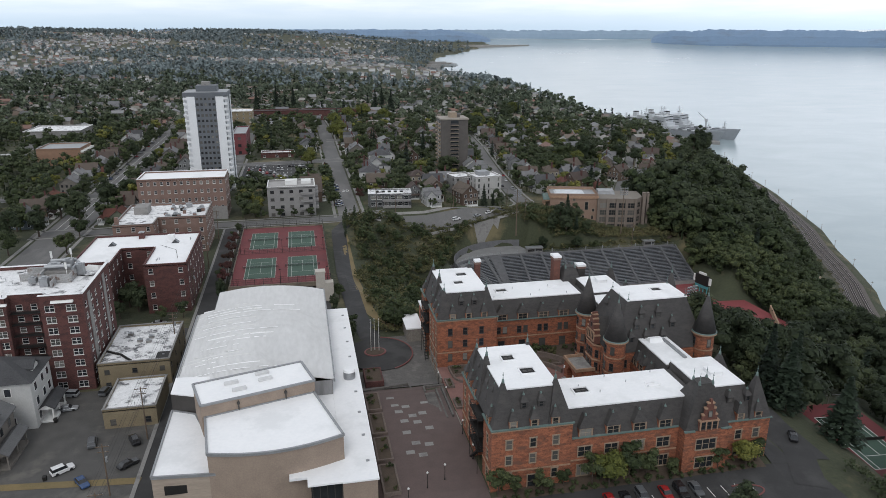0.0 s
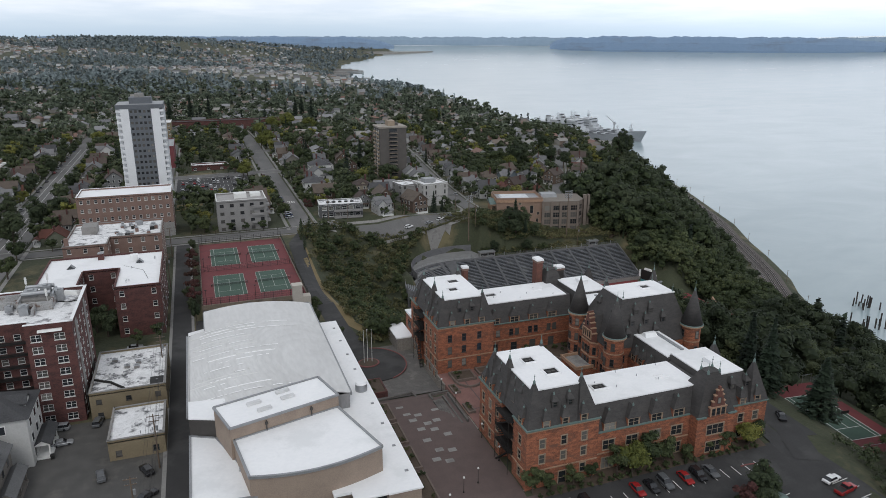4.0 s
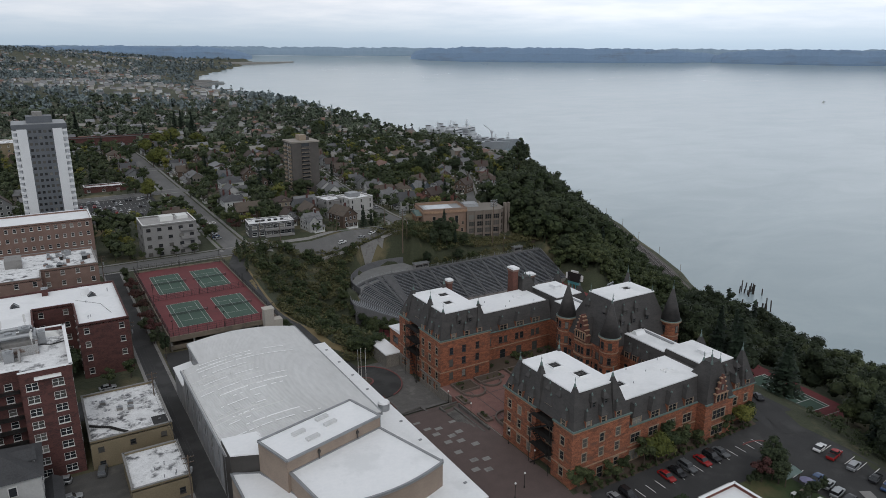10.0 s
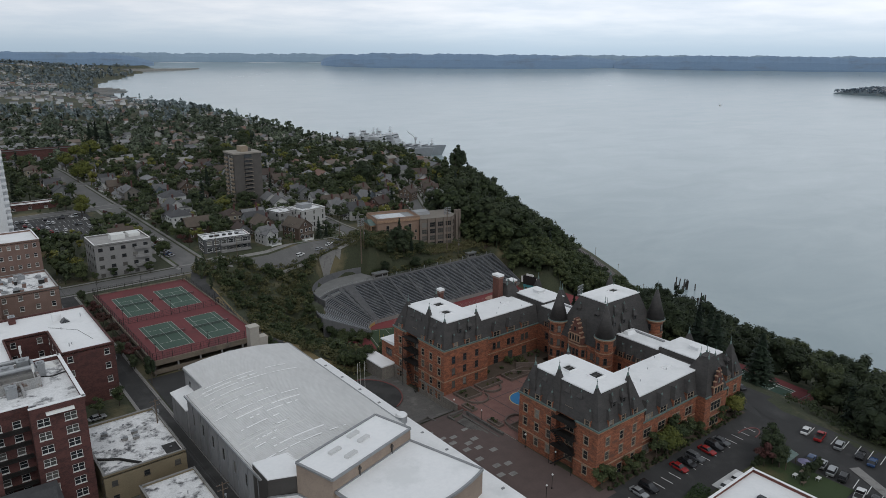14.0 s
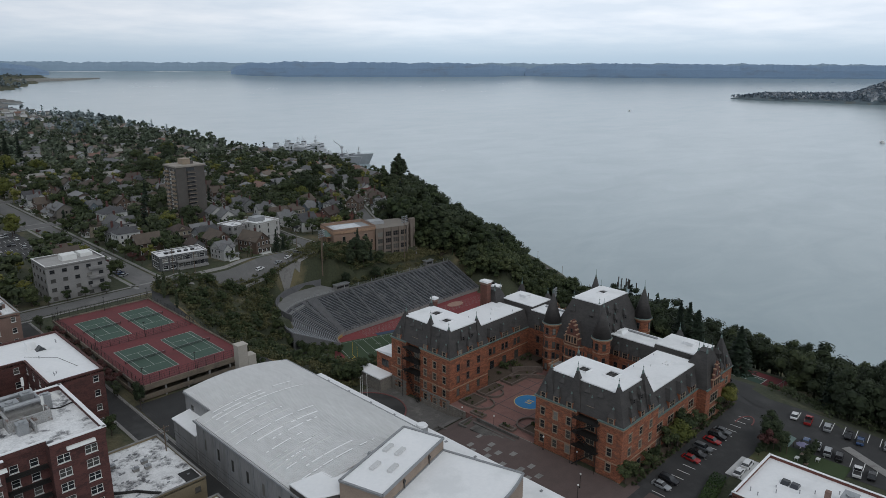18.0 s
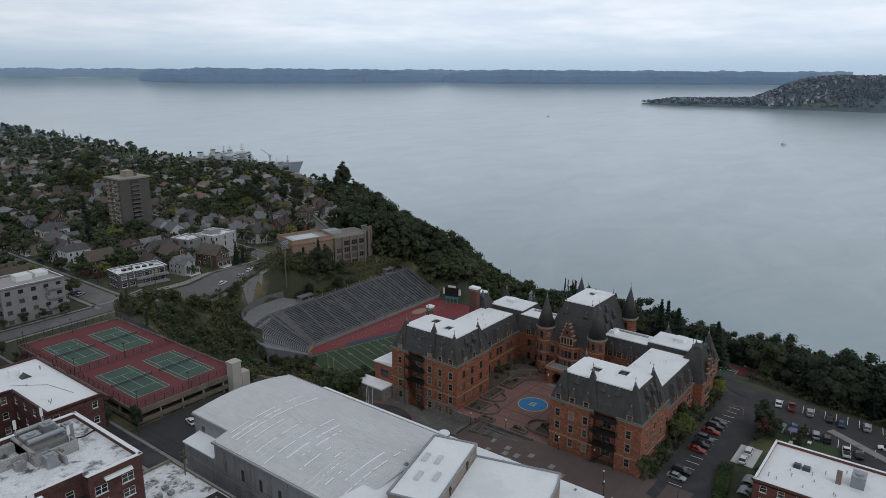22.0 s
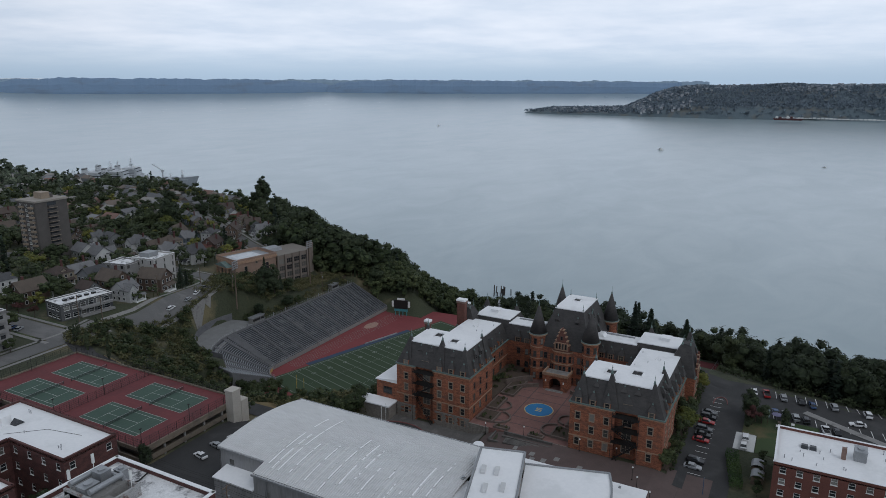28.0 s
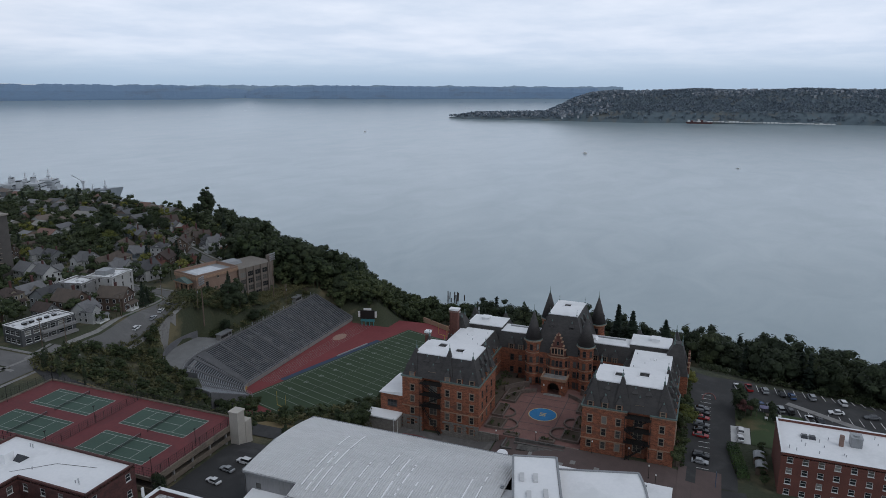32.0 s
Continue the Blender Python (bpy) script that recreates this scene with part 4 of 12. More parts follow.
part("gable_roof", MB().hull([(MX0 + 0.1, CY - 3.0, 9), (101.5, CY - 3.0, 9), (101.5, CY + 3.0, 9), (MX0 + 0.1, CY + 3.0, 9)], [(MX0 + 0.1, CY - 0.1, 15), (101.5, CY - 0.1, 15), (101.5, CY + 0.1, 15), (MX0 + 0.1, CY + 0.1, 15)]), SLATE, school)
# entrance porch with a round arch
po = MB()
po.box(88.9, 94.0, CY - 4.0, CY - 2.0, -3.6, 0.9).box(88.9, 94.0, CY + 2.0, CY + 4.0, -3.6, 0.9).box(88.9, 94.0, CY - 4.0, CY + 4.0, 0.9, 1.7)
for i in range(8):
    a0, a1 = math.pi * i / 8, math.pi * (i + 1) / 8
    po.hull([(88.9, CY + 2 * math.cos(a0), -1.1 + 2 * math.sin(a0)), (88.9, CY + 2 * math.cos(a1), -1.1 + 2 * math.sin(a1)), (94, CY + 2 * math.cos(a1), -1.1 + 2 * math.sin(a1)), (94, CY + 2 * math.cos(a0), -1.1 + 2 * math.sin(a0))],
            [(88.9, CY + 2 * math.cos(a0), 0.95), (88.9, CY + 2 * math.cos(a1), 0.95), (94, CY + 2 * math.cos(a1), 0.95), (94, CY + 2 * math.cos(a0), 0.95)])
porch = part("porch", po, BRICK, school)
part("porch_parapet", MB().box(88.6, 94.0, CY - 4.3, CY - 3.9, 1.7, 2.6).box(88.6, 94.0, CY + 3.9, CY + 4.3, 1.7, 2.6).box(88.6, 89.0, CY - 3.9, CY + 3.9, 1.7, 2.6), TERRA, porch)
part("porch_roof", MB().box(89.0, 94.0, CY - 3.9, CY + 3.9, 1.7, 1.85), CONCRETE, porch)
part("porch_door", MB().box(93.2, 93.4, CY - 2.0, CY + 2.0, -3.6, 0.8), IRON, porch, "dark recessed entrance doors")
for k in range(4):
    part("step", MB().box(86.6 + k * 0.55, 89.0, CY - 3.2 + k * 0.1, CY + 3.2 - k * 0.1, -3.6 + k * 0.17 - 0.3, -3.6 + k * 0.17 + 0.0), CONCRETE, porch)
for u in (-3.0, 3.0):
    part("lantern", MB().cyl(88.5, CY + u, -0.4, 0.2, 0.22, 0.22, 8), WHITE_PAINT, porch)
# chimneys
for cx, cy_, w, d, z0, z1 in ((98.4, -50.8, 2.0, 3.0, 6, 18.8), (73.2, -51.0, 1.5, 1.5, 10, 18.9), (108.0, -47.6, 2.4, 2.4, 8, 14.2)):
    mb = MB().box(cx - w / 2, cx + w / 2, cy_ - d / 2, cy_ + d / 2, z0, z1)
    for u in (-0.3, 0.3):
        mb.box(cx - w / 2 - 0.1, cx + w / 2 + 0.1, cy_ + d * u - 0.18, cy_ + d * u + 0.18, z0, z1 - 0.8)
    chim = part("chimney", mb, CHIMNEY_BRICK if w < 2.3 else SLATE, school)
    part("chimney_cap", MB().box(cx - w / 2 - 0.25, cx + w / 2 + 0.25, cy_ - d / 2 - 0.25, cy_ + d / 2 + 0.25, z1, z1 + 0.6), MEMBRANE, chim)
    part("chimney_band", MB().box(cx - w / 2 - 0.18, cx + w / 2 + 0.18, cy_ - d / 2 - 0.18, cy_ + d / 2 + 0.18, z1 - 0.7, z1), BRICK_BROWN, chim)
# annex at the north-west pavilion
wl = MB()
facade(wl, school, (56.8, -41.6), (56.8, -49.4), BASE, 3.4, [(4.0, -0.6, 3.2, 2.2, "triple")])
facade(wl, school, (72, -41.6), (56.8, -41.6), BASE, 3.4, [])
part("annex_wall", wl, BRICK, school)
part("annex_roof", MB().hull([(56.5, -49.4, 3.4), (72, -49.4, 3.4), (72, -41.3, 3.4), (56.5, -41.3, 3.4)], [(56.5, -49.4, 4.6), (72, -49.4, 4.6), (72, -41.3, 3.7), (56.5, -41.3, 3.7)]), MEMBRANE, school)
part("annex_low_wall", MB().box(51.8, 56.8, -49.0, -38.0, BASE, -2.6), STONE, school)
part("annex_low_roof", MB().box(51.5, 56.8, -49.2, -37.7, -2.6, -2.2), MEMBRANE, school)


# fire escapes in the recesses of the west fronts
def fire_escape(s):
    fe = thing("fire_escape", PX0 - 0.6, CY + s * 30.4, -3.4 if s < 0 else -7.0, "black iron zigzag fire escape on a brick wall", "fire escape", "fire escapes of the school")
    zg = -3.4 if s < 0 else -6.9
    lv = [1.9, 5.5, 9.2]
    for z in lv:
        mb = MB().box(PX0 - 1.3, PX0 + 1.55, *yr(s, 26.9, 33.9), z, z + 0.12)
        part("platform", mb, IRON, fe)
        rail = MB()
        for h in (0.45, 0.8, 1.15):
            rail.box(PX0 - 1.3, PX0 - 1.24, *yr(s, 26.9, 33.9), z + h, z + h + 0.06)
            for v in (26.9, 33.85):
                rail.box(PX0 - 1.3, PX0, *yr(s, v, v + 0.06), z + h, z + h + 0.06)
        for i in range(15):
            rail.box(PX0 - 1.29, PX0 - 1.25, *yr(s, 26.9 + i * 0.5, 26.94 + i * 0.5), z + 0.12, z + 1.2)
        part("railing", rail, IRON, fe)
    prev = zg
    for i, z in enumerate(lv):
        va, vb = (27.3, 33.2) if i % 2 == 0 else (33.2, 27.3)
        st = MB()
        nst = 12
        for k in range(nst):
            t = (k + 0.5) / nst
            v = va + (vb - va) * t
            zz = prev + (z - prev) * t
            st.box(PX0 - 1.25, PX0 - 0.35, *yr(s, v - 0.16, v + 0.16), zz, zz + 0.07)
        for xx in (PX0 - 1.3, PX0 - 0.35):
            for dz in (0.0, 0.95):
                a, b = (xx, CY + s * va, prev + dz), (xx, CY + s * vb, z + dz)
                st.bar(a, b, 0.07, 0.22 if dz == 0 else 0.06)
        part("stair_flight", st, IRON, fe)
        prev = z
    for v in (26.95, 33.85):
        for x in (PX0 - 1.25,):
            part("post", MB().box(x - 0.05, x + 0.05, *yr(s, v - 0.05, v + 0.05), zg, 9.2), IRON, fe)


fire_escape(-1)
fire_escape(1)

# ---------------------------------------------------------------- gymnasium and performing arts block
gym = thing("gymnasium", 10, -80, -4.5, "long gymnasium with an arched ribbed metal roof and white annexes", "gymnasium")
SIDING = mat("grey_panel_siding", (0.30, 0.30, 0.30), (0.23, 0.23, 0.235), 0.3, 0.7, stretch=(1, 1, 0.2), stain=(0.2, 0.2, 0.2), stain_scale=0.4)
GYM_BRICK = mat("sand_brick", (0.30, 0.235, 0.185), (0.23, 0.18, 0.145), 0.4, 0.9, bump=0.3, fine=4.0)


def arch_z(x):
    return 7.7 + 2.3 * (1 - ((x - 9.3) / 17.9) ** 2)


wl = MB()
facade(wl, gym, (-8.2, -50.8), (-8.2, -96), -5, 8.0, [(u, 1.2, 1.3, 3.2) for u in (4, 10.5, 17, 23.5, 30, 36.5)], style="plain", frame_mat=GREY_METAL)
facade(wl, gym, (-3.8, -36.3), (-3.8, -50.8), -5, 8.2, [(3.5, 4.6, 1.6, 1.6)], style="plain", frame_mat=GREY_METAL)
facade(wl, gym, (27, -36.0), (-3.8, -36.0), -5, 8.2, [])
facade(wl, gym, (-3.8, -50.8), (-8.2, -50.8), -5, 8.0, [])
facade(wl, gym, (27, -96), (27, -36.0), -5, 7.6, [])
part("wall", wl, SIDING, gym)
XS = [-8.6, -6, -3.9] + [-3.9 + (27.3 + 3.9) * i / 18 for i in range(1, 19)]


def arch_sheet(mb, y0, y1, x_from, lift=0.0, thick=0.25):
    xs = [x for x in XS if x >= x_from - 0.01]
    lo, hi = [], []
    for a, b in zip(xs, xs[1:]):
        za, zb = arch_z(a) + lift, arch_z(b) + lift
        mb.hull([(a, y0, za - thick), (b, y0, zb - thick), (b, y1, zb - thick), (a, y1, za - thick)], [(a, y0, za), (b, y0, zb), (b, y1, zb), (a, y1, za)])


mb = MB()
arch_sheet(mb, -96.0, -50.6, -8.6)
arch_sheet(mb, -50.6, -35.7, -3.9)
roof = part("arched_roof", mb, SEAM_METAL, gym, "pale grey ribbed metal roof")
STRIP_WHITE = mat("bright_white_strip", (0.88, 0.88, 0.88), (0.80, 0.80, 0.80), 0.5, 0.7)
gs = random.Random(6)
for yy in (-52.0, -53.8, -55.6, -58.6, -61.0, -63.4, -68.2, -71.4, -73.8, -77.0, -80.6, -83.0, -85.4, -88.2, -91.0):
    x = -8.2 + gs.uniform(0, 5)
    end_x = gs.uniform(2, 17)
    while x < end_x:
        x1 = min(x + gs.choice((0.7, 1.2, 2.5, 5.0, 7.5)) * gs.uniform(0.8, 1.2), 20)
        if gs.random() < 0.8:
            k = max(1, int((x1 - x) / 0.9))
            sp = MB()
            for i in range(k):
                a, b = x + (x1 - x) * i / k, x + (x1 - x) * (i + 1) / k
                sp.hull([(a, yy - 0.17, arch_z(a) + 0.1), (b, yy - 0.17, arch_z(b) + 0.1), (b, yy + 0.17, arch_z(b) + 0.1), (a, yy + 0.17, arch_z(a) + 0.1)], [(a, yy - 0.14, arch_z(a) + 0.16), (b, yy - 0.14, arch_z(b) + 0.16), (b, yy + 0.14, arch_z(b) + 0.16), (a, yy + 0.14, arch_z(a) + 0.16)])
            part("seam_patch", sp, STRIP_WHITE, roof, "white strip along a roof seam")
        x = x1 + gs.uniform(0.3, 2.2)
ribs = MB()
y = -95.6
while y < -36:
    xs = [x for x in XS if x >= (-8.6 if y < -50.6 else -3.9)]
    for a, b in zip(xs, xs[1:]):
        k = len(ribs.v)
        za, zb = arch_z(a), arch_z(b)
        ribs.face((a, y - 0.14, za + 0.004), (b, y - 0.14, zb + 0.004), (b, y, zb + 0.11), (a, y, za + 0.11))
        ribs.face((a, y, za + 0.11), (b, y, zb + 0.11), (b, y + 0.14, zb + 0.004), (a, y + 0.14, za + 0.004))
    y += 0.6
tagged(part("roof_ribs", ribs, SEAM_METAL, gym), kind="stuff")
# bright white whole and dashed lines along the ribs
rnd = random.Random(5)
rib_lines = MB()
for y0, x0, x1, dash in ((-51.2, -2, 8, 1), (-54.2, -8, 9, 0), (-55.6, -6, 7, 1), (-60.0, -8, 8, 0), (-62.0, -7, 2, 0), (-65.5, -8, 9, 0), (-66.8, -2, 4, 1), (-80.2, -8, 6, 1), (-81.6, -7, 5, 0), (-83.4, -8, 8, 0), (-84.6, -8, 3, 1), (-49.2, 2, 5, 1), (-70.8, -4, 12, 0)):
    x = x0
    while x < x1:
        ln = 1.1 if dash else 3.0
        if not (dash and rnd.random() < 0.25):
            za, zb = arch_z(x) + 0.12, arch_z(min(x + ln, x1)) + 0.12
            w = 0.16 if dash else 0.13
            rib_lines.hull([(x, y0 - w, za - 0.06), (min(x + ln, x1), y0 - w, zb - 0.06), (min(x + ln, x1), y0 + w, zb - 0.06), (x, y0 + w, za - 0.06)], [(x, y0 - w, za), (min(x + ln, x1), y0 - w, zb), (min(x + ln, x1), y0 + w, zb), (x, y0 + w, za)])
        x += ln + (0.8 if dash else 0.0)
tagged(part("sealant_line", rib_lines, WHITE_PAINT, gym, "white strips across the metal roof"), kind="stuff")
part("eave_trim", MB().box(-8.85, -8.55, -96, -50.6, 7.55, 8.0).box(-4.15, -3.85, -50.6, -35.6, 8.1, 8.5).box(27.2, 27.6, -96, -35.6, 6.9, 7.75), GREY_METAL, gym)
part("gable_trim", MB().bar((-3.9, -35.6, arch_z(-3.9) - 0.4), (9.3, -35.6, arch_z(9.3) - 0.4), 0.25, 0.5).bar((9.3, -35.6, arch_z(9.3) - 0.4), (27.2, -35.6, arch_z(27.2) - 0.4), 0.25, 0.5), GREY_METAL, gym)
# low wing at the north-west corner
part("low_wing_wall", MB().box(-8.4, -3.8, -50.6, -38.4, -5, 3.4), SIDING, gym)
part("low_wing_roof", MB().hull([(-8.7, -50.6, 3.4), (-3.8, -50.6, 3.6), (-3.8, -38.1, 3.6), (-8.7, -38.1, 3.4)], [(-8.7, -50.6, 3.7), (-3.8, -50.6, 4.5), (-3.8, -38.1, 4.5), (-8.7, -38.1, 3.7)]), MEMBRANE, gym)
for i in range(8):
    part("wall_rib", MB().box(-8.34, -8.2, -54.8 - i * 5.6, -54.5 - i * 5.6, -5, 7.6), GREY_METAL, gym)
# east strip
part("strip_wall", MB().box(27.0, 33.6, -130.2, -43.8, -5, 3.5), GYM_BRICK, gym)
part("strip_roof", MB().box(27.0, 33.9, -130.5, -43.5, 3.5, 3.85), MEMBRANE, gym)
part("entrance_canopy", MB().box(20.4, 27.0, -130.3, -123.0, 3.5, 3.85), MEMBRANE, gym)
part("entrance_glazing", MB().box(21.0, 33.0, -128.6, -128.4, -5, 3.4), GLASS, gym, "dark glazed entrance wall")
for i in range(9):
    part("mullion", MB().box(21.2 + i * 1.4, 21.32 + i * 1.4, -128.75, -128.6, -5, 3.4), DARK_PAINT, gym)
for i in range(9):
    part("roof_drain", MB().box(31.9, 32.6, -49.5 - i * 9.4, -49.0 - i * 9.4, 3.85, 4.05), GREY_METAL, gym)
part("vent_drum", MB().cyl(31.3, -88.9, 3.85, 5.7, 1.45, 1.45, 24), STEEL, gym, "round metal roof ventilator")
part("vent_drum_cap", MB().cyl(31.3, -88.9, 5.7, 6.1, 1.5, 1.2, 24), MEMBRANE, gym)


part("side_roof", MB().box(17.0, 26.98, -127.5, -96.3, 3.3, 3.86), MEMBRANE, gym)
part("gable_wall", MB().box(8.0, 26.9, -96.25, -96.02, -5, 7.5), SIDING, gym)


# skewed stage block, auditorium and lobby
def skew(u, v):
    c, s = 0.9626, 0.2710
    return (-0.3 + c * u - s * v, -111.1 + s * u + c * v)


st = MB().prism([skew(0, 0), skew(24, 0), skew(24, 10.2), skew(0, 10.2)], 3.5, 12.0)
stage = part("stage_block", st, GYM_BRICK, gym)
part("stage_roof", MB().prism([skew(0.3, 0.3), skew(23.7, 0.3), skew(23.7, 9.9), skew(0.3, 9.9)], 12.0, 12.2), MEMBRANE, stage)
cp = MB()
for a, b in (((0, 0), (24, 0)), ((24, 0), (24, 10.2)), ((24, 10.2), (0, 10.2)), ((0, 10.2), (0, 0))):
    cp.bar((*skew(*a), 12.0), (*skew(*b), 12.0), 0.5, 0.4)
part("stage_coping", cp, GREY_METAL, stage)
for u, v in ((7.5, 6.8), (8.5, 3.2), (14.5, 5.2), (14.5, 8.2)):
    q = [skew(u - 1.5, v - 0.5), skew(u + 1.5, v - 0.5), skew(u + 1.5, v + 0.5), skew(u - 1.5, v + 0.5)]
    part("roof_hatch", MB().prism(q, 12.2, 12.75), SEAM_METAL, stage, "low grey roof hatch")
front = [(1.0, 0.0), (23.6, -0.6)]
aud = [skew(23.7, -0.02), skew(0.6, -0.02)] + [(2.2 + (27.8 - 2.2) * t, -124.4 - 4.6 * math.sin(math.pi * (0.16 + 0.68 * t)) + 2.0 + 1.7 * t) for t in [i / 16 for i in range(17)]]
audp = part("auditorium_wall", MB().prism(aud, -5, 9.2), GYM_BRICK, gym)
inner = [(x * 0.985 + 0.2, y * 0.985 - 1.7) for x, y in aud]
part("auditorium_roof", MB().prism(inner, 9.2, 9.36), MEMBRANE, gym)
cp = MB()
for a, b in zip(aud, aud[1:] + aud[:1]):
    cp.bar((*a, 9.1), (*b, 9.1), 0.45, 0.55)
part("auditorium_coping", cp, GREY_METAL, gym)
for u in (7.5, 17.5):
    p = skew(u, -0.15)
    part("downpipe", MB().box(p[0] - 0.12, p[0] + 0.12, p[1] - 0.12, p[1] + 0.12, 9.36, 11.6).box(p[0] - 0.3, p[0] + 0.3, p[1] - 0.2, p[1] + 0.1, 10.8, 11.3), DARK_PAINT, gym)
lob = [(-8.4, -123.6), (4.2, -124.8), skew(0.6, -0.1), skew(-0.2, 10.0), (-8.4, -99.0)]
part("lobby_wall", MB().prism(lob, -5, 4.8), mat("striped_tan_brick", (0.36, 0.30, 0.24), (0.27, 0.22, 0.18), 0.4, 0.9, stretch=(0.3, 0.3, 3)), gym)
part("lobby_roof", MB().prism([(x * 0.99, y * 0.995 - 0.5) for x, y in lob], 4.8, 5.05), MEMBRANE, gym)
cp = MB()
for a, b in zip(lob, lob[1:] + lob[:1]):
    cp.bar((*a, 4.7), (*b, 4.7), 0.4, 0.6)
part("lobby_coping", cp, GREY_METAL, gym)
part("lobby_window", MB().box(-6.2, -2.0, -124.2, -123.6, 1.2, 3.0), IRON, gym, "dark louvred opening")
lk = [(-8.3, -98.9), (-3.0, -101.0), skew(0.0, 10.3), (10.5, -97.6), (10.0, -93.6), (-8.3, -91.5)]
part("link_wall", MB().prism(lk, -5, 9.0), DARK_PAINT, gym)
part("link_roof", MB().prism([(x, y) for x, y in lk], 9.0, 9.3), MEMBRANE, gym)
for x, y, h in ((9.6, -95.3, 1.0), (2.5, -101.0, 0.9), (1.4, -113.0, 0.8), (1.2, -115.2, 0.7)):
    part("roof_unit", MB().box(x - 0.5, x + 0.5, y - 0.4, y + 0.4, 5.0 if y < -105 else 9.3, (5.0 if y < -105 else 9.3) + h).cyl(x, y, (5.0 if y < -105 else 9.3) + h, (5.0 if y < -105 else 9.3) + h + 0.3, 0.35, 0.35, 10), STEEL, gym)

# ---------------------------------------------------------------- tennis deck on its parking structure
DX0, DX1, DY0, DY1 = -4.6, 30.9, -8.2, 69.0
deck = thing("parking_deck", 13, 30, -8, "concrete parking deck carrying four red and green tennis courts", "parking deck")
DECK_TAN = mat("tan_stained_concrete", (0.20, 0.165, 0.125), (0.14, 0.115, 0.09), 0.3, 0.9, stain=(0.09, 0.08, 0.07), stain_scale=0.2)
part("slab", MB().box(DX0, DX1, DY0, DY1, -0.5, -0.02), DECK_TAN, deck)
part("court_surface", MB().box(DX0 + 0.4, DX1 - 0.4, DY0 + 0.4, DY1 - 0.4, -0.02, 0.03), COURT_RED, deck, "dark red acrylic court surface")
ed = MB().box(DX0, DX1, DY0, DY0 + 0.4, -0.02, 0.5).box(DX0, DX1, DY1 - 0.4, DY1, -0.02, 0.5).box(DX0, DX0 + 0.4, DY0 + 0.4, DY1 - 0.4, -0.02, 0.5).box(DX1 - 0.4, DX1, DY0 + 0.4, DY1 - 0.4, -0.02, 0.5)
part("kerb", ed, DECK_TAN, deck)
part("lower_slab", MB().box(DX0, DX1, DY0, DY1, -4.0, -3.6), DECK_TAN, deck)
sp = MB().box(DX0, DX1, DY0 - 0.1, DY0 + 0.2, -3.6, -2.5).box(DX1 - 0.2, DX1 + 0.1, DY0, DY1, -3.6, -2.5).box(DX0 - 0.1, DX0 + 0.2, DY0, DY1, -3.6, -2.5)
sp.box(DX0, DX1, DY0 - 0.15, DY0 + 0.25, -1.1, -0.5).box(DX1 - 0.25, DX1 + 0.15, DY0, DY1, -1.1, -0.5)
part("spandrel", sp, DECK_TAN, deck)
part("back_wall", MB().box(DX0 + 2, DX1 - 9, DY0 + 14, DY1, -8, -0.5), DECK_TAN, deck)
for i in range(9):
    for x in (DX0 + 0.3, DX1 - 0.7):
        part("column", MB().box(x, x + 0.5, DY0 + 0.3 + i * 9.5, DY0 + 0.8 + i * 9.5, -9, -0.5), CONCRETE, deck)
for i in range(1, 5):
    x = DX0 + 0.3 + i * 7.0
    part("column", MB().box(x, x + 0.5, DY0 + 0.1, DY0 + 0.6, -9, -0.5), CONCRETE, deck)
hut = part("stair_tower", MB().box(25.4, 28.6, -11.2, -8.3, -9, 4.6), mat("pale_tan_render", (0.46, 0.43, 0.38), (0.38, 0.35, 0.31), 0.5, 0.85), deck, "pale concrete stair tower")
part("stair_tower_cap", MB().box(25.2, 28.8, -11.4, -8.1, 4.6, 5.1), MATS["pale_tan_render"], hut)
part("stair_annex", MB().box(28.6, 31.4, -11.4, -8.3, -9, 0.9), MATS["pale_tan_render"], deck)
for cx in (0.0, 15.5):
    for cy in (0.0, 36.4):
        ct = part("tennis_court", MB().box(cx, cx + 10.97, cy, cy + 23.77, 0.03, 0.045), COURT_GREEN, deck, "green tennis court with white lines")
        ln = MB()
        w = 0.055
        for x in (0, 1.37, 9.6, 10.97):
            ln.box(cx + x - w, cx + x + w, cy, cy + 23.77, 0.045, 0.055)
        ln.box(cx + 5.485 - w, cx + 5.485 + w, cy + 5.485, cy + 18.285, 0.045, 0.055)
        for yy in (0, 23.77):
            ln.box(cx - w, cx + 10.97 + w, cy + yy - w, cy + yy + w, 0.047, 0.057)
        for yy in (5.485, 18.285):
            ln.box(cx + 1.37, cx + 9.6, cy + yy - w, cy + yy + w, 0.047, 0.057)
        part("court_marking", ln, COURT_LINE, ct)
        net = thing("tennis_net", cx + 5.5, cy + 11.885, 0.05, "dark tennis net with white top band between posts", "net", "tennis nets on the deck")
        nm = MB()
        for k in range(5):
            nm.box(cx - 0.9, cx + 11.87, cy + 11.87, cy + 11.90, 0.15 + k * 0.17, 0.2 + k * 0.17)
        for k in range(27):
            nm.box(cx - 0.9 + k * 0.49, cx - 0.86 + k * 0.49, cy + 11.87, cy + 11.90, 0.1, 0.95)
        part("mesh", nm, IRON, net)
        part("band", MB().box(cx - 0.9, cx + 11.87, cy + 11.86, cy + 11.91, 0.97, 1.04), GREY_METAL, net)
        for x in (cx - 0.95, cx + 11.9):
            part("post", MB().cyl(x, cy + 11.885, 0.05, 1.1, 0.06, 0.06, 8), IRON, net)
fence = thing("court_fence", 13, 30, 0, "dark chain-link fence round the tennis deck", "fence")


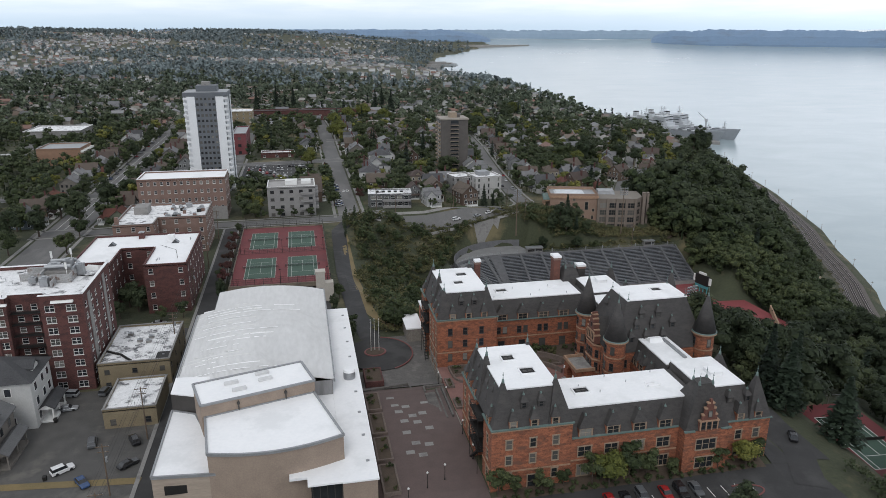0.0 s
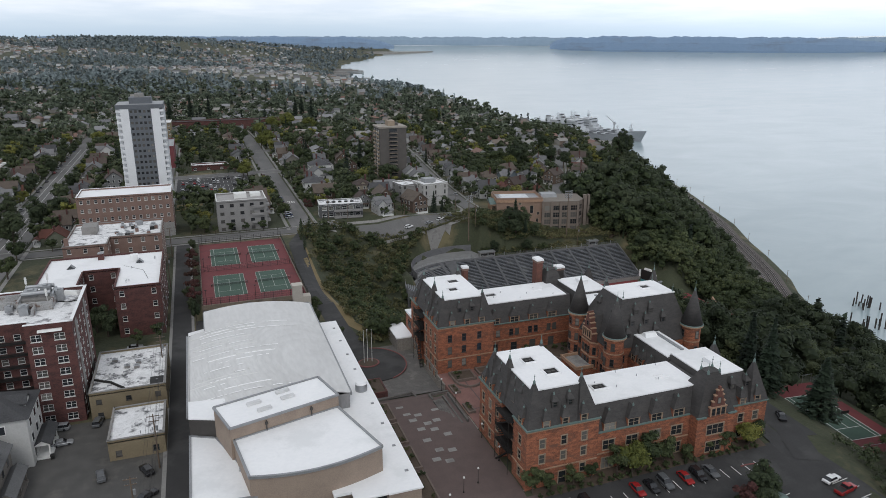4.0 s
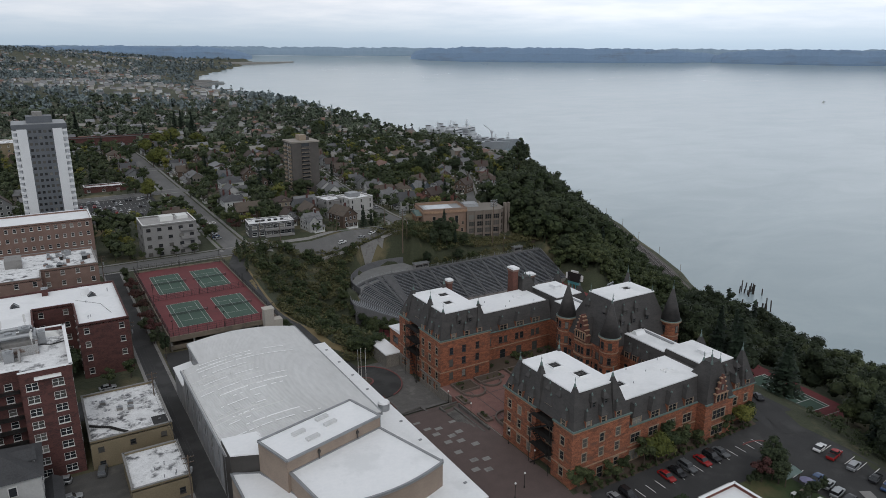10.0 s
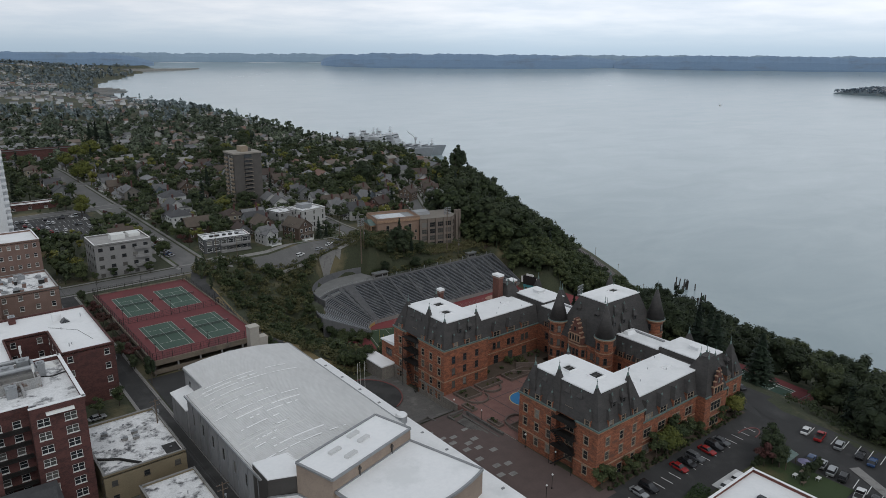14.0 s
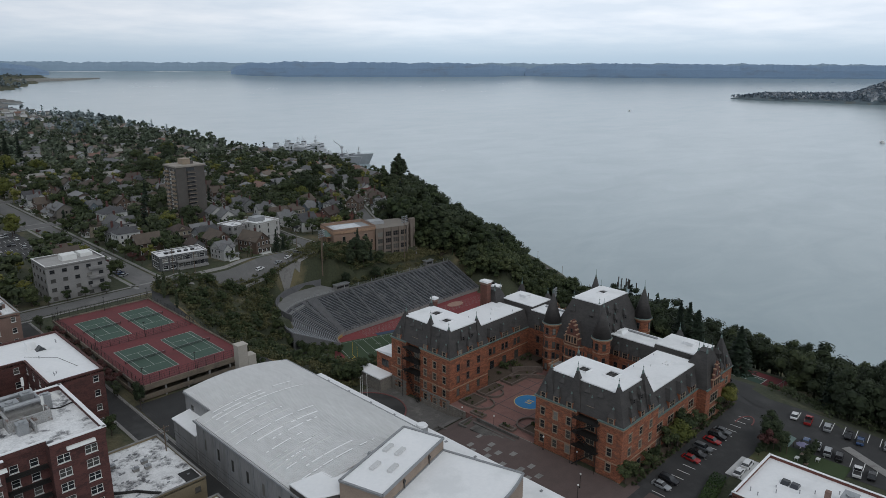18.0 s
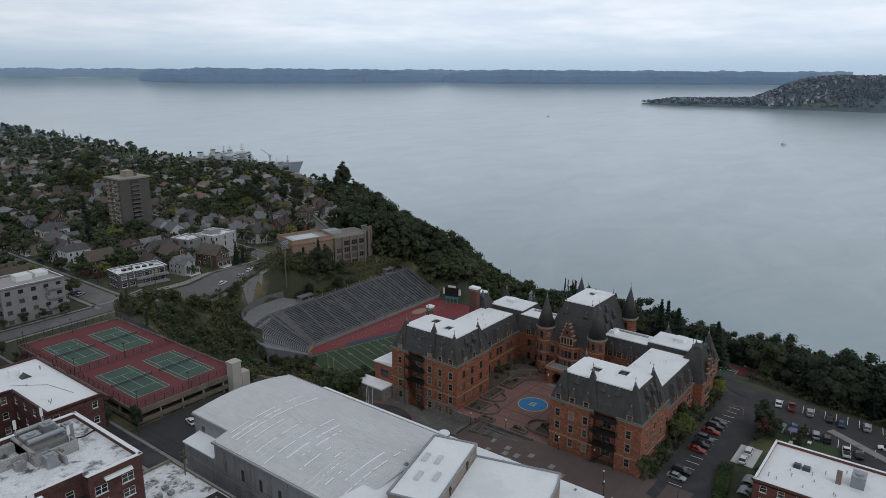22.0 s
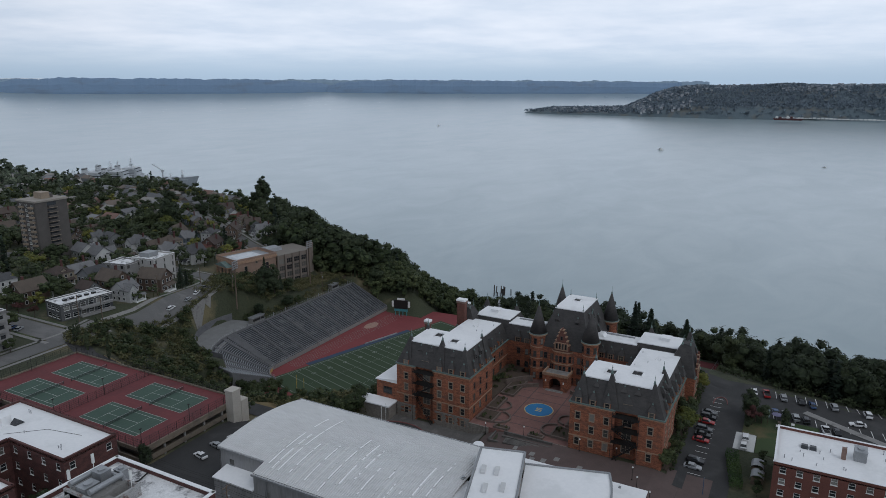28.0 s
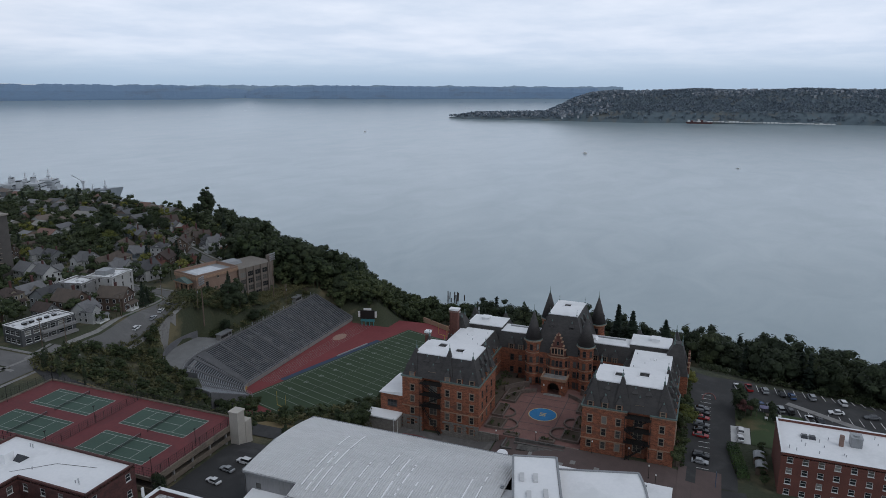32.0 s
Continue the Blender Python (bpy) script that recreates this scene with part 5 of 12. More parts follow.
def fence_run(parent, a, b, z0, h, step=3.0, wires=5, mat_=None):
    L = math.hypot(b[0] - a[0], b[1] - a[1])
    n_ = max(1, round(L / step))
    mb = MB()
    for k in range(wires):
        z = z0 + 0.1 + (h - 0.1) * k / (wires - 1)
        mb.bar((*a, z), (*b, z), 0.05, 0.05)
    m2 = int(L / 0.75)
    for k in range(m2):
        t = (k + 0.5) / m2
        p = (a[0] + (b[0] - a[0]) * t, a[1] + (b[1] - a[1]) * t)
        mb.box(p[0] - 0.012, p[0] + 0.012, p[1] - 0.012, p[1] + 0.012, z0, z0 + h)
    part("wire", mb, mat_ or IRON, parent)
    for k in range(n_ + 1):
        t = k / n_
        p = (a[0] + (b[0] - a[0]) * t, a[1] + (b[1] - a[1]) * t)
        part("post", MB().cyl(p[0], p[1], z0, z0 + h + 0.05, 0.06, 0.06, 6), mat_ or IRON, parent)


for a, b, h in (((DX0 + 0.2, DY0 + 0.2), (DX1 - 0.2, DY0 + 0.2), 3.0), ((DX0 + 0.2, DY1 - 0.2), (DX1 - 0.2, DY1 - 0.2), 3.0), ((DX0 + 0.2, DY0 + 0.2), (DX0 + 0.2, DY1 - 0.2), 3.0), ((DX1 - 0.2, DY0 + 0.2), (DX1 - 0.2, DY1 - 0.2), 2.2), ((DX0 + 0.2, 30.0), (DX1 - 0.2, 30.0), 2.4)):
    fence_run(fence, a, b, 0.05, h)
for x in (-3.0, 13.2, 29.5):
    for y in (-6.5, 30.4, 67):
        lp = thing("court_lamp", x, y, 0.05, "slim dark lamp post beside the tennis courts", "lamp post", "lamp posts on the tennis deck")
        part("pole", MB().cyl(x, y, 0.05, 5.2, 0.08, 0.06, 8), IRON, lp)
        part("head", MB().box(x - 0.35, x + 0.35, y - 0.15, y + 0.15, 5.2, 5.4), IRON, lp)

# ---------------------------------------------------------------- sports bowl
FA, FD, FN = Vector((109.1, 51.4, 0)), Vector((0.957, -0.290, 0)), Vector((-0.290, -0.957, 0))


def fp(u, v, z):
    p = FA + FD * u + FN * v
    return (p.x, p.y, z)


FZ = -37.85
floor_pts = [(104, 60), (92, 42), (80, 5), (120, -22), (205, -40), (232, -20), (226, 62), (121, 62)]
solo("athletic_surface", MB().prism(floor_pts, FZ - 0.6, FZ - 0.06), TRACK_RED, "dark red running track surface round the football field", "track", kind="structure")
field = thing("football_field", fp(55, 24, FZ)[0], fp(55, 24, FZ)[1], FZ, "green artificial turf football field with white yard lines", "football field")
part("turf", MB().hull([fp(-1.2, -1.2, FZ - 0.06), fp(-1.2, 50, FZ - 0.06), fp(111, 50, FZ - 0.06), fp(111, -1.2, FZ - 0.06)], [fp(-1.2, -1.2, FZ), fp(-1.2, 50, FZ), fp(111, 50, FZ), fp(111, -1.2, FZ)]), TURF, field)


def fbar(mb, a, b, w):
    z = FZ + 0.004
    d = Vector((b[0] - a[0], b[1] - a[1])).normalized()
    n_ = Vector((-d.y, d.x)) * w / 2
    q = [(a[0] + n_.x, a[1] + n_.y), (a[0] - n_.x, a[1] - n_.y), (b[0] - n_.x, b[1] - n_.y), (b[0] + n_.x, b[1] + n_.y)]
    mb.hull([fp(u, v, z) for u, v in reversed(q)], [fp(u, v, z + 0.012) for u, v in reversed(q)])


ln = MB()
fbar(ln, (0, 0), (109.7, 0), 0.3); fbar(ln, (0, 48.8), (109.7, 48.8), 0.3); fbar(ln, (0, 0), (0, 48.8), 0.3); fbar(ln, (109.7, 0), (109.7, 48.8), 0.3)
part("boundary_line", ln, FADED_LINE, field)
for k in range(21):
    ln = MB()
    fbar(ln, (9.14 + k * 4.572, 0), (9.14 + k * 4.572, 48.8), 0.22)
    part("yard_line", ln, FADED_LINE, field)
ht = MB()
for k in range(100):
    for v in (16.3, 32.5, 1.0, 47.8):
        fbar(ht, (9.14 + k * 0.9144, v - 0.35), (9.14 + k * 0.9144, v + 0.35), 0.12)
tagged(part("hash_marks", ht, FADED_LINE, field), kind="stuff")


def text_mesh(body, size, material, name, thick=0.0):
    cu = bpy.data.curves.new(name, "FONT")
    cu.body, cu.size, cu.align_x, cu.align_y, cu.extrude, cu.resolution_u = body, size, "CENTER", "CENTER", thick, 3
    tmp = bpy.data.objects.new(name, cu)
    me_ = bpy.data.meshes.new_from_object(tmp)
    bpy.data.objects.remove(tmp)
    bpy.data.curves.remove(cu)
    me_.name = name
    me_.materials.clear()
    me_.materials.append(material)
    return me_


fang = math.atan2(FD.y, FD.x)
for k in range(1, 10):
    num = str(10 * min(k, 10 - k))
    for v, turn in ((8.0, math.pi), (40.8, 0.0)):
        tob = new("yard_number", text_mesh(num, 2.6, FADED_LINE, "yard_number"))
        tob.parent = field
        tob.matrix_basis = field.matrix_basis.inverted() @ Matrix.Translation(fp(9.14 + k * 9.144, v, FZ + 0.02)) @ Matrix.Rotation(fang + turn, 4, "Z")
sl = MB().hull([fp(58, -3.2, FZ - 0.05), fp(58, -1.6, FZ - 0.05), fp(97, -1.6, FZ - 0.05), fp(97, -3.2, FZ - 0.05)], [fp(58, -3.2, FZ), fp(58, -1.6, FZ), fp(97, -1.6, FZ), fp(97, -3.2, FZ)])
BLUE = mat("blue_turf", (0.038, 0.060, 0.105), (0.030, 0.046, 0.082), 0.3, 0.9)
part("team_strip", MB().hull([fp(22, -4.2, FZ - 0.06), fp(22, -1.2, FZ - 0.06), fp(88, -1.2, FZ - 0.06), fp(88, -4.2, FZ - 0.06)], [fp(22, -4.2, FZ), fp(22, -1.2, FZ), fp(88, -1.2, FZ), fp(88, -4.2, FZ)]), BLUE, field, "blue team strip along the sideline")
part("team_bench", MB().hull([fp(58, -4.0, FZ), fp(58, -3.2, FZ), fp(80, -3.2, FZ), fp(80, -4.0, FZ)], [fp(58, -4.0, FZ + 0.5), fp(58, -3.2, FZ + 0.5), fp(80, -3.2, FZ + 0.5), fp(80, -4.0, FZ + 0.5)]), STEEL, field)
tl = MB()
for k in range(7):
    a = (100 + 0.2 * k, 57.6 - k * 1.05)
    tl.bar((126, 56.6 - k * 1.1, FZ - 0.05), (220, 51 - k * 1.4, FZ - 0.05), 0.09, 0.012)
part("lane_lines", tl, FADED_LINE, field)
for u in (0.0, 109.7):
    gp = thing("goal_post", *fp(u - (1.5 if u == 0 else -1.5), 24.4, FZ), "white slingshot football goal post", "goal post", "goal posts of the football field")
    base = fp(u - (1.5 if u == 0 else -1.5), 24.4, FZ)
    top_ = fp(u, 24.4, FZ + 3.05)
    part("stem", MB().tube(base, (base[0], base[1], FZ + 2.6), 0.12).tube((base[0], base[1], FZ + 2.6), top_, 0.12), mat("yellow_paint", (0.62, 0.45, 0.08), None, 1, 0.6), gp)
    a, b = fp(u, 24.4 - 2.82, FZ + 3.05), fp(u, 24.4 + 2.82, FZ + 3.05)
    part("crossbar", MB().tube(a, b, 0.1), MATS["yellow_paint"], gp)
    for q in (a, b):
        part("upright", MB().tube(q, (q[0], q[1], FZ + 9.2), 0.07), MATS["yellow_paint"], gp)

# grandstand: a straight side and a curved end
stand = thing("grandstand", 160, 70, FZ, "grey concrete horseshoe grandstand with steel bench rows", "grandstand")
ROWS, AC = 26, (119.5, 47.5)
S_IN, S_OUT, Z_IN, Z_OUT = 10.6, 35.0, FZ + 1.4, -25.3


def ring_point(s_, r):
    """s_ up to 0: along the straight side; above 0: angle round the curved end."""
    if s_ <= 0:
        return (AC[0] - s_, AC[1] + r)
    a = math.pi / 2 + s_
    return (AC[0] + r * math.cos(a), AC[1] + r * math.sin(a))


SEG = [-98.5 + i * 98.5 / 6 for i in range(7)] + [1.5 * (i + 1) / 11 for i in range(11)]
BENCH = mat("aged_steel_bench", (0.23, 0.24, 0.255), (0.16, 0.167, 0.18), 0.4, 0.6, metal=0.2)
AISLE = mat("worn_aisle_concrete", (0.15, 0.15, 0.155), (0.105, 0.105, 0.11), 0.4, 0.9)
STEP_CONC = mat("dark_stand_concrete", (0.050, 0.052, 0.056), (0.032, 0.034, 0.038), 0.3, 0.9, stain=(0.12, 0.12, 0.12), stain_scale=0.15)
for k in range(ROWS):
    r0, r1 = S_IN + (S_OUT - S_IN) * k / ROWS, S_IN + (S_OUT - S_IN) * (k + 1) / ROWS
    z = Z_IN + (Z_OUT - Z_IN) * k / (ROWS - 1)
    row_ = MB()
    for a, b in zip(SEG, SEG[1:]):
        p0, p1, p2, p3 = ring_point(b, r0), ring_point(a, r0), ring_point(a, r1), ring_point(b, r1)
        row_.hull([(*p0, z - 1.2), (*p1, z - 1.2), (*p2, z - 1.2), (*p3, z - 1.2)], [(*p0, z), (*p1, z), (*p2, z), (*p3, z)])
    part("terrace_step", row_, STEP_CONC, stand)
for k in range(ROWS - 1):
    z = Z_IN + (Z_OUT - Z_IN) * k / (ROWS - 1)
    r0 = S_IN + (S_OUT - S_IN) * (k + 0.55) / ROWS
    be = MB()
    for a, b in zip(SEG, SEG[1:]):
        p0, p1, p2, p3 = ring_point(b, r0), ring_point(a, r0), ring_point(a, r0 + 0.42), ring_point(b, r0 + 0.42)
        be.hull([(*p0, z + 0.36), (*p1, z + 0.36), (*p2, z + 0.36), (*p3, z + 0.36)], [(*p0, z + 0.42), (*p1, z + 0.42), (*p2, z + 0.42), (*p3, z + 0.42)])
    part("bench", be, BENCH, stand)
for s_ in [-90 + 11.2 * i for i in range(9)] + [0.22, 0.5, 0.78, 1.06]:
    d = 0.55 if s_ <= 0 else 0.03
    ai = MB()
    for k in range(ROWS):
        z = Z_IN + (Z_OUT - Z_IN) * k / (ROWS - 1)
        r0, r1 = S_IN + (S_OUT - S_IN) * k / ROWS, S_IN + (S_OUT - S_IN) * (k + 1) / ROWS
        for (ra, rb, dz) in ((r0, r1, 0.44), ((r0 + r1) / 2, r1, 0.64)):
            p0, p1, p2, p3 = ring_point(s_ + d, ra), ring_point(s_ - d, ra), ring_point(s_ - d, rb), ring_point(s_ + d, rb)
            ai.hull([(*p0, z), (*p1, z), (*p2, z), (*p3, z)], [(*p0, z + dz), (*p1, z + dz), (*p2, z + dz), (*p3, z + dz)])
    part("aisle_stair", ai, AISLE, stand)
rim, low = MB(), MB()
for a, b in zip(SEG, SEG[1:]):
    p0, p1 = ring_point(a, S_OUT + 0.2), ring_point(b, S_OUT + 0.2)
    rim.bar((*p1, Z_OUT - 4), (*p0, Z_OUT - 4), 0.4, 5.0)
    q0, q1 = ring_point(a, S_IN - 0.3), ring_point(b, S_IN - 0.3)
    low.bar((*q1, FZ - 0.3), (*q0, FZ - 0.3), 0.35, 2.1)
part("rim_wall", rim, AISLE, stand)
part("front_wall", low, CONCRETE, stand)
end = MB()
p0, p1 = ring_point(-98.8, S_IN), ring_point(-98.8, S_OUT)
end.hull([(p0[0], p0[1], FZ - 1), (p0[0] + 0.5, p0[1], FZ - 1), (p1[0] + 0.5, p1[1], FZ - 1), (p1[0], p1[1], FZ - 1)], [(p0[0], p0[1], Z_IN + 1.0), (p0[0] + 0.5, p0[1], Z_IN + 1.0), (p1[0] + 0.5, p1[1], Z_OUT + 1.0), (p1[0], p1[1], Z_OUT + 1.0)])
part("end_wall", end, AISLE, stand)
end2 = MB()
for k in range(ROWS):
    ra, rb = S_IN + (S_OUT - S_IN) * k / ROWS, S_IN + (S_OUT - S_IN) * (k + 1) / ROWS
    p0, p1, p2, p3 = ring_point(1.5, ra), ring_point(1.5, rb), ring_point(1.515, rb), ring_point(1.515, ra)
    z = Z_IN + (Z_OUT - Z_IN) * k / (ROWS - 1)
    end2.hull([(*p3, FZ - 1), (*p2, FZ - 1), (*p1, FZ - 1), (*p0, FZ - 1)], [(*p3, z + 0.5), (*p2, z + 0.5), (*p1, z + 0.5), (*p0, z + 0.5)])
part("end_wall", end2, AISLE, stand)
tr = MB()
for a, b in zip(SEG, SEG[1:]):
    for h in (0.5, 1.0):
        q0, q1 = ring_point(a, S_IN - 0.3), ring_point(b, S_IN - 0.3)
        tr.tube((*q0, FZ + 1.8 + h), (*q1, FZ + 1.8 + h), 0.04, 4)
        r0, r1 = ring_point(a, S_OUT + 0.2), ring_point(b, S_OUT + 0.2)
        tr.tube((*r0, Z_OUT + 1.0 + h), (*r1, Z_OUT + 1.0 + h), 0.04, 4)
part("handrail", tr, STEEL, stand)
yb = MB()
for a, b in zip([0.25 + 0.1 * i for i in range(10)], [0.35 + 0.1 * i for i in range(10)]):
    q0, q1 = ring_point(a, S_IN - 0.75), ring_point(b, S_IN - 0.75)
    yb.bar((*q1, FZ - 0.3), (*q0, FZ - 0.3), 0.3, 1.5)
part("padded_wall", yb, mat("ochre_wall_pad", (0.42, 0.26, 0.09), None, 0.8, 0.7), stand, "ochre padded wall at the curve")
for i in range(11):
    p = ring_point(-95 + i * 9.4, S_OUT + 0.9)
    part("rim_post", MB().box(p[0] - 0.15, p[0] + 0.15, p[1] - 0.15, p[1] + 0.15, Z_OUT - 1, Z_OUT + 2.6), STEEL, stand)
# crescent retaining wall and press boxes behind
rw = MB()
arc = [(AC[0] + 8 + 34 * math.cos(a), 68 + 33 * math.sin(a)) for a in [math.pi * (0.42 + 0.62 * i / 14) for i in range(15)]]
for a, b in zip(arc, arc[1:]):
    rw.bar((*b, -29), (*a, -29), 0.4, 6.8)
mat("pale_retaining_concrete", (0.22, 0.22, 0.217), (0.165, 0.165, 0.162), 0.3, 0.9)
solo("retaining_wall", rw, AISLE, "curved weathered grey concrete retaining wall behind the grandstand", "retaining wall", kind="structure")
flo = MB().prism([(arc[-1][0], arc[-1][1]), (90, 60), (100, 74), (119, 83), (140, 83)] + [(x, y) for x, y in arc[:]], -27.4, -25.6)
solo("upper_terrace", flo, MATS["pale_retaining_concrete"], "pale grey concrete apron inside the crescent wall", "terrace", kind="structure")
for x, w in ((140, 8.5), (205, 6)):
    pb = thing("press_box", x, 87, -25.4, "low pale concrete box on the grandstand rim", "press box", "boxes on the grandstand rim")
    part("wall", MB().box(x - w / 2, x + w / 2, 85.6, 88.4, -25.6, -22.8), CONCRETE, pb)
    part("roof", MB().box(x - w / 2 - 0.3, x + w / 2 + 0.3, 85.3, 88.7, -22.8, -22.5), STEEL, pb)
    part("opening", MB().box(x - w / 2 + 0.4, x + w / 2 - 0.4, 85.5, 85.6, -24.6, -23.4), IRON, pb)
sb = thing("scoreboard", 213, 45, FZ, "dark scoreboard on teal posts beside the red track", "scoreboard")
a = math.atan2(-0.35, -0.94)
sm = Matrix.Translation((213, 45, FZ)) @ Matrix.Rotation(math.radians(105), 4, "Z")


def placed(mb, m):
    mb.v = [tuple(m @ Vector(p)) for p in mb.v]
    return mb


part("board", placed(MB().box(-4.2, 4.2, -0.4, 0.4, 4.2, 9.4), sm), IRON, sb)
part("side_panel", placed(MB().box(-5.4, -4.2, -0.35, 0.35, 5.2, 8.6), sm), WHITE_PAINT, sb)
part("side_panel", placed(MB().box(4.2, 5.4, -0.35, 0.35, 5.2, 8.6), sm), WHITE_PAINT, sb)
part("header", placed(MB().box(-2.2, 2.2, -0.4, 0.4, 9.4, 10.4), sm), WHITE_PAINT, sb)
TEAL = mat("teal_paint", (0.07, 0.26, 0.28), None, 1, 0.6)
part("lower_panel", placed(MB().box(-4.0, 4.0, -0.3, 0.3, 2.6, 4.1), sm), TEAL, sb)
for u in (-3.4, -1.1, 1.1, 3.4):
    part("leg", placed(MB().box(u - 0.18, u + 0.18, -0.2, 0.2, 0, 2.6), sm), TEAL, sb)
barr = thing("field_barrier", 205, -12, FZ, "tan padded barrier along the far field edge", "barrier")
part("panel", MB().bar((232, 18, FZ - 0.3), (205, -34, FZ - 0.3), 0.5, 2.6), mat("tan_barrier", (0.42, 0.29, 0.19), None, 0.8, 0.8), barr)
part("cap", MB().bar((232, 18, FZ + 2.3), (205, -34, FZ + 2.3), 0.7, 0.2), TERRA, barr)
dp = [(205 + 5.5 * math.cos(2 * math.pi * i / 18), 47 + 3.2 * math.sin(2 * math.pi * i / 18)) for i in range(18)]
part("jump_pit", MB().prism([(x - 14, y + 4) for x, y in dp], FZ - 0.2, FZ - 0.03), mat("pit_sand", (0.34, 0.22, 0.17), None, 0.8, 0.95), field)


# tall floodlight masts
def flood_mast(x, y, z, h, ang, name="floodlight_mast"):
    t = thing(name, x, y, z, "tall dark floodlight mast with rows of lamps", "floodlight", "floodlights of the sports bowl")
    part("pole", MB().cyl(x, y, z, z + h, 0.35, 0.2, 10), WOOD_POLE, t)
    c, s_ = math.cos(ang), math.sin(ang)
    for k in range(4):
        zz = z + h - 0.4 - k * 1.1
        part("crossarm", MB().bar((x - c * 2.2, y - s_ * 2.2, zz), (x + c * 2.2, y + s_ * 2.2, zz), 0.2, 0.2), STEEL, t)
        for u in (-1.9, -0.65, 0.65, 1.9):
            part("lamp", MB().cyl(x + c * u + s_ * 0.3, y + s_ * u - c * 0.3, zz + 0.1, zz + 0.7, 0.3, 0.42, 8), STEEL, t)


flood_mast(131.0, 90.8, -17, 24.5, 0.2)
flood_mast(191.5, 93.0, -26, 31.3, 0.0)
flood_mast(152.0, -42.0, -38.4, 40.0, 0.3)

# ---------------------------------------------------------------- apartment blocks and other buildings
def rect_turn(cx, cy, w, d, deg):
    """Corners, counter-clockwise from the south-west, of a rectangle turned by deg."""
    c, s = math.cos(radians(deg)), math.sin(radians(deg))
    return [(cx + c * u - s * v, cy + s * u + c * v) for u, v in ((-w / 2, -d / 2), (w / 2, -d / 2), (w / 2, d / 2), (-w / 2, d / 2))]


def flat_block(name, label, pts, z0, z1, wall_mat, roof_mat, floors, spacing, win=(1.3, 1.5), ground=0.9, frame=None, sides=None, style="double", category="building", group="", parapet=0.7, coping=None, margin=1.4):
    """A flat-roofed block on a polygon: walls with real window openings, roof, parapet and coping."""
    cx, cy = sum(p[0] for p in pts) / len(pts), sum(p[1] for p in pts) / len(pts)
    t = thing(name, cx, cy, z0, label, category, group)
    fh = (z1 - z0 - 0.6) / floors
    n_ = len(pts)
    for i in range(n_):
        a, b = pts[i], pts[(i + 1) % n_]
        L = math.hypot(b[0] - a[0], b[1] - a[1])
        k = max(1, int((L - margin) / spacing))
        wins = []
        if (sides is None or i in sides) and L > 3 and (a[0] - b[0]) / L < 0.6:
            for f in range(floors):
                wins += row(L, k, z0 + ground + f * fh, win[0], win[1], margin)
        wl = MB()
        facade(wl, t, a, b, z0, z1, wins, style=style, frame_mat=frame or WHITE_PAINT)
        part("wall", wl, wall_mat, t)
    part("roof", MB().prism(pts, z1 - parapet - 0.25, z1 - parapet), roof_mat, t)
    for i in range(n_):
        a, b = pts[i], pts[(i + 1) % n_]
        dx, dy = b[0] - a[0], b[1] - a[1]
        L = math.hypot(dx, dy)
        ox, oy = -dy / L * 0.17, dx / L * 0.17
        ex, ey = dx / L * 0.17, dy / L * 0.17
        pr = MB().bar((a[0] + ox + ex, a[1] + oy + ey, z1 - parapet - 0.1), (b[0] + ox - ex, b[1] + oy - ey, z1 - parapet - 0.1), 0.3, parapet + 0.1)
        part("parapet", pr, wall_mat, t)
        part("coping", MB().bar((a[0] + ox - ex, a[1] + oy - ey, z1), (b[0] + ox - ex, b[1] + oy - ey, z1), 0.5, 0.14), coping or roof_mat, t)
    return t


def roof_unit(t, x, y, z, w, d, h, m=None, turn=0.0):
    mm = Matrix.Translation((x, y, z)) @ Matrix.Rotation(turn, 4, "Z")
    u = part("roof_unit", placed(MB().box(-w / 2, w / 2, -d / 2, d / 2, 0, h), mm), m or GREY_METAL, t)
    part("unit_lid", placed(MB().box(-w / 2 - 0.08, w / 2 + 0.08, -d / 2 - 0.08, d / 2 + 0.08, h, h + 0.12), mm), STEEL, u)
    if w > 1.2:
        part("unit_fan", placed(MB().cyl(0, 0, h + 0.12, h + 0.4, min(w, d) * 0.32, min(w, d) * 0.32, 12), mm), STEEL, u)


def vents(t, x0, x1, y0, y1, z, n_, seed=1):
    r = random.Random(seed)
    for i in range(n_):
        x, y, h = r.uniform(x0, x1), r.uniform(y0, y1), r.uniform(0.4, 0.9)
        part("vent_pipe", MB().cyl(x, y, z, z + h, 0.1, 0.1, 6).cyl(x, y, z + h, z + h + 0.12, 0.17, 0.12, 6), STEEL, t)


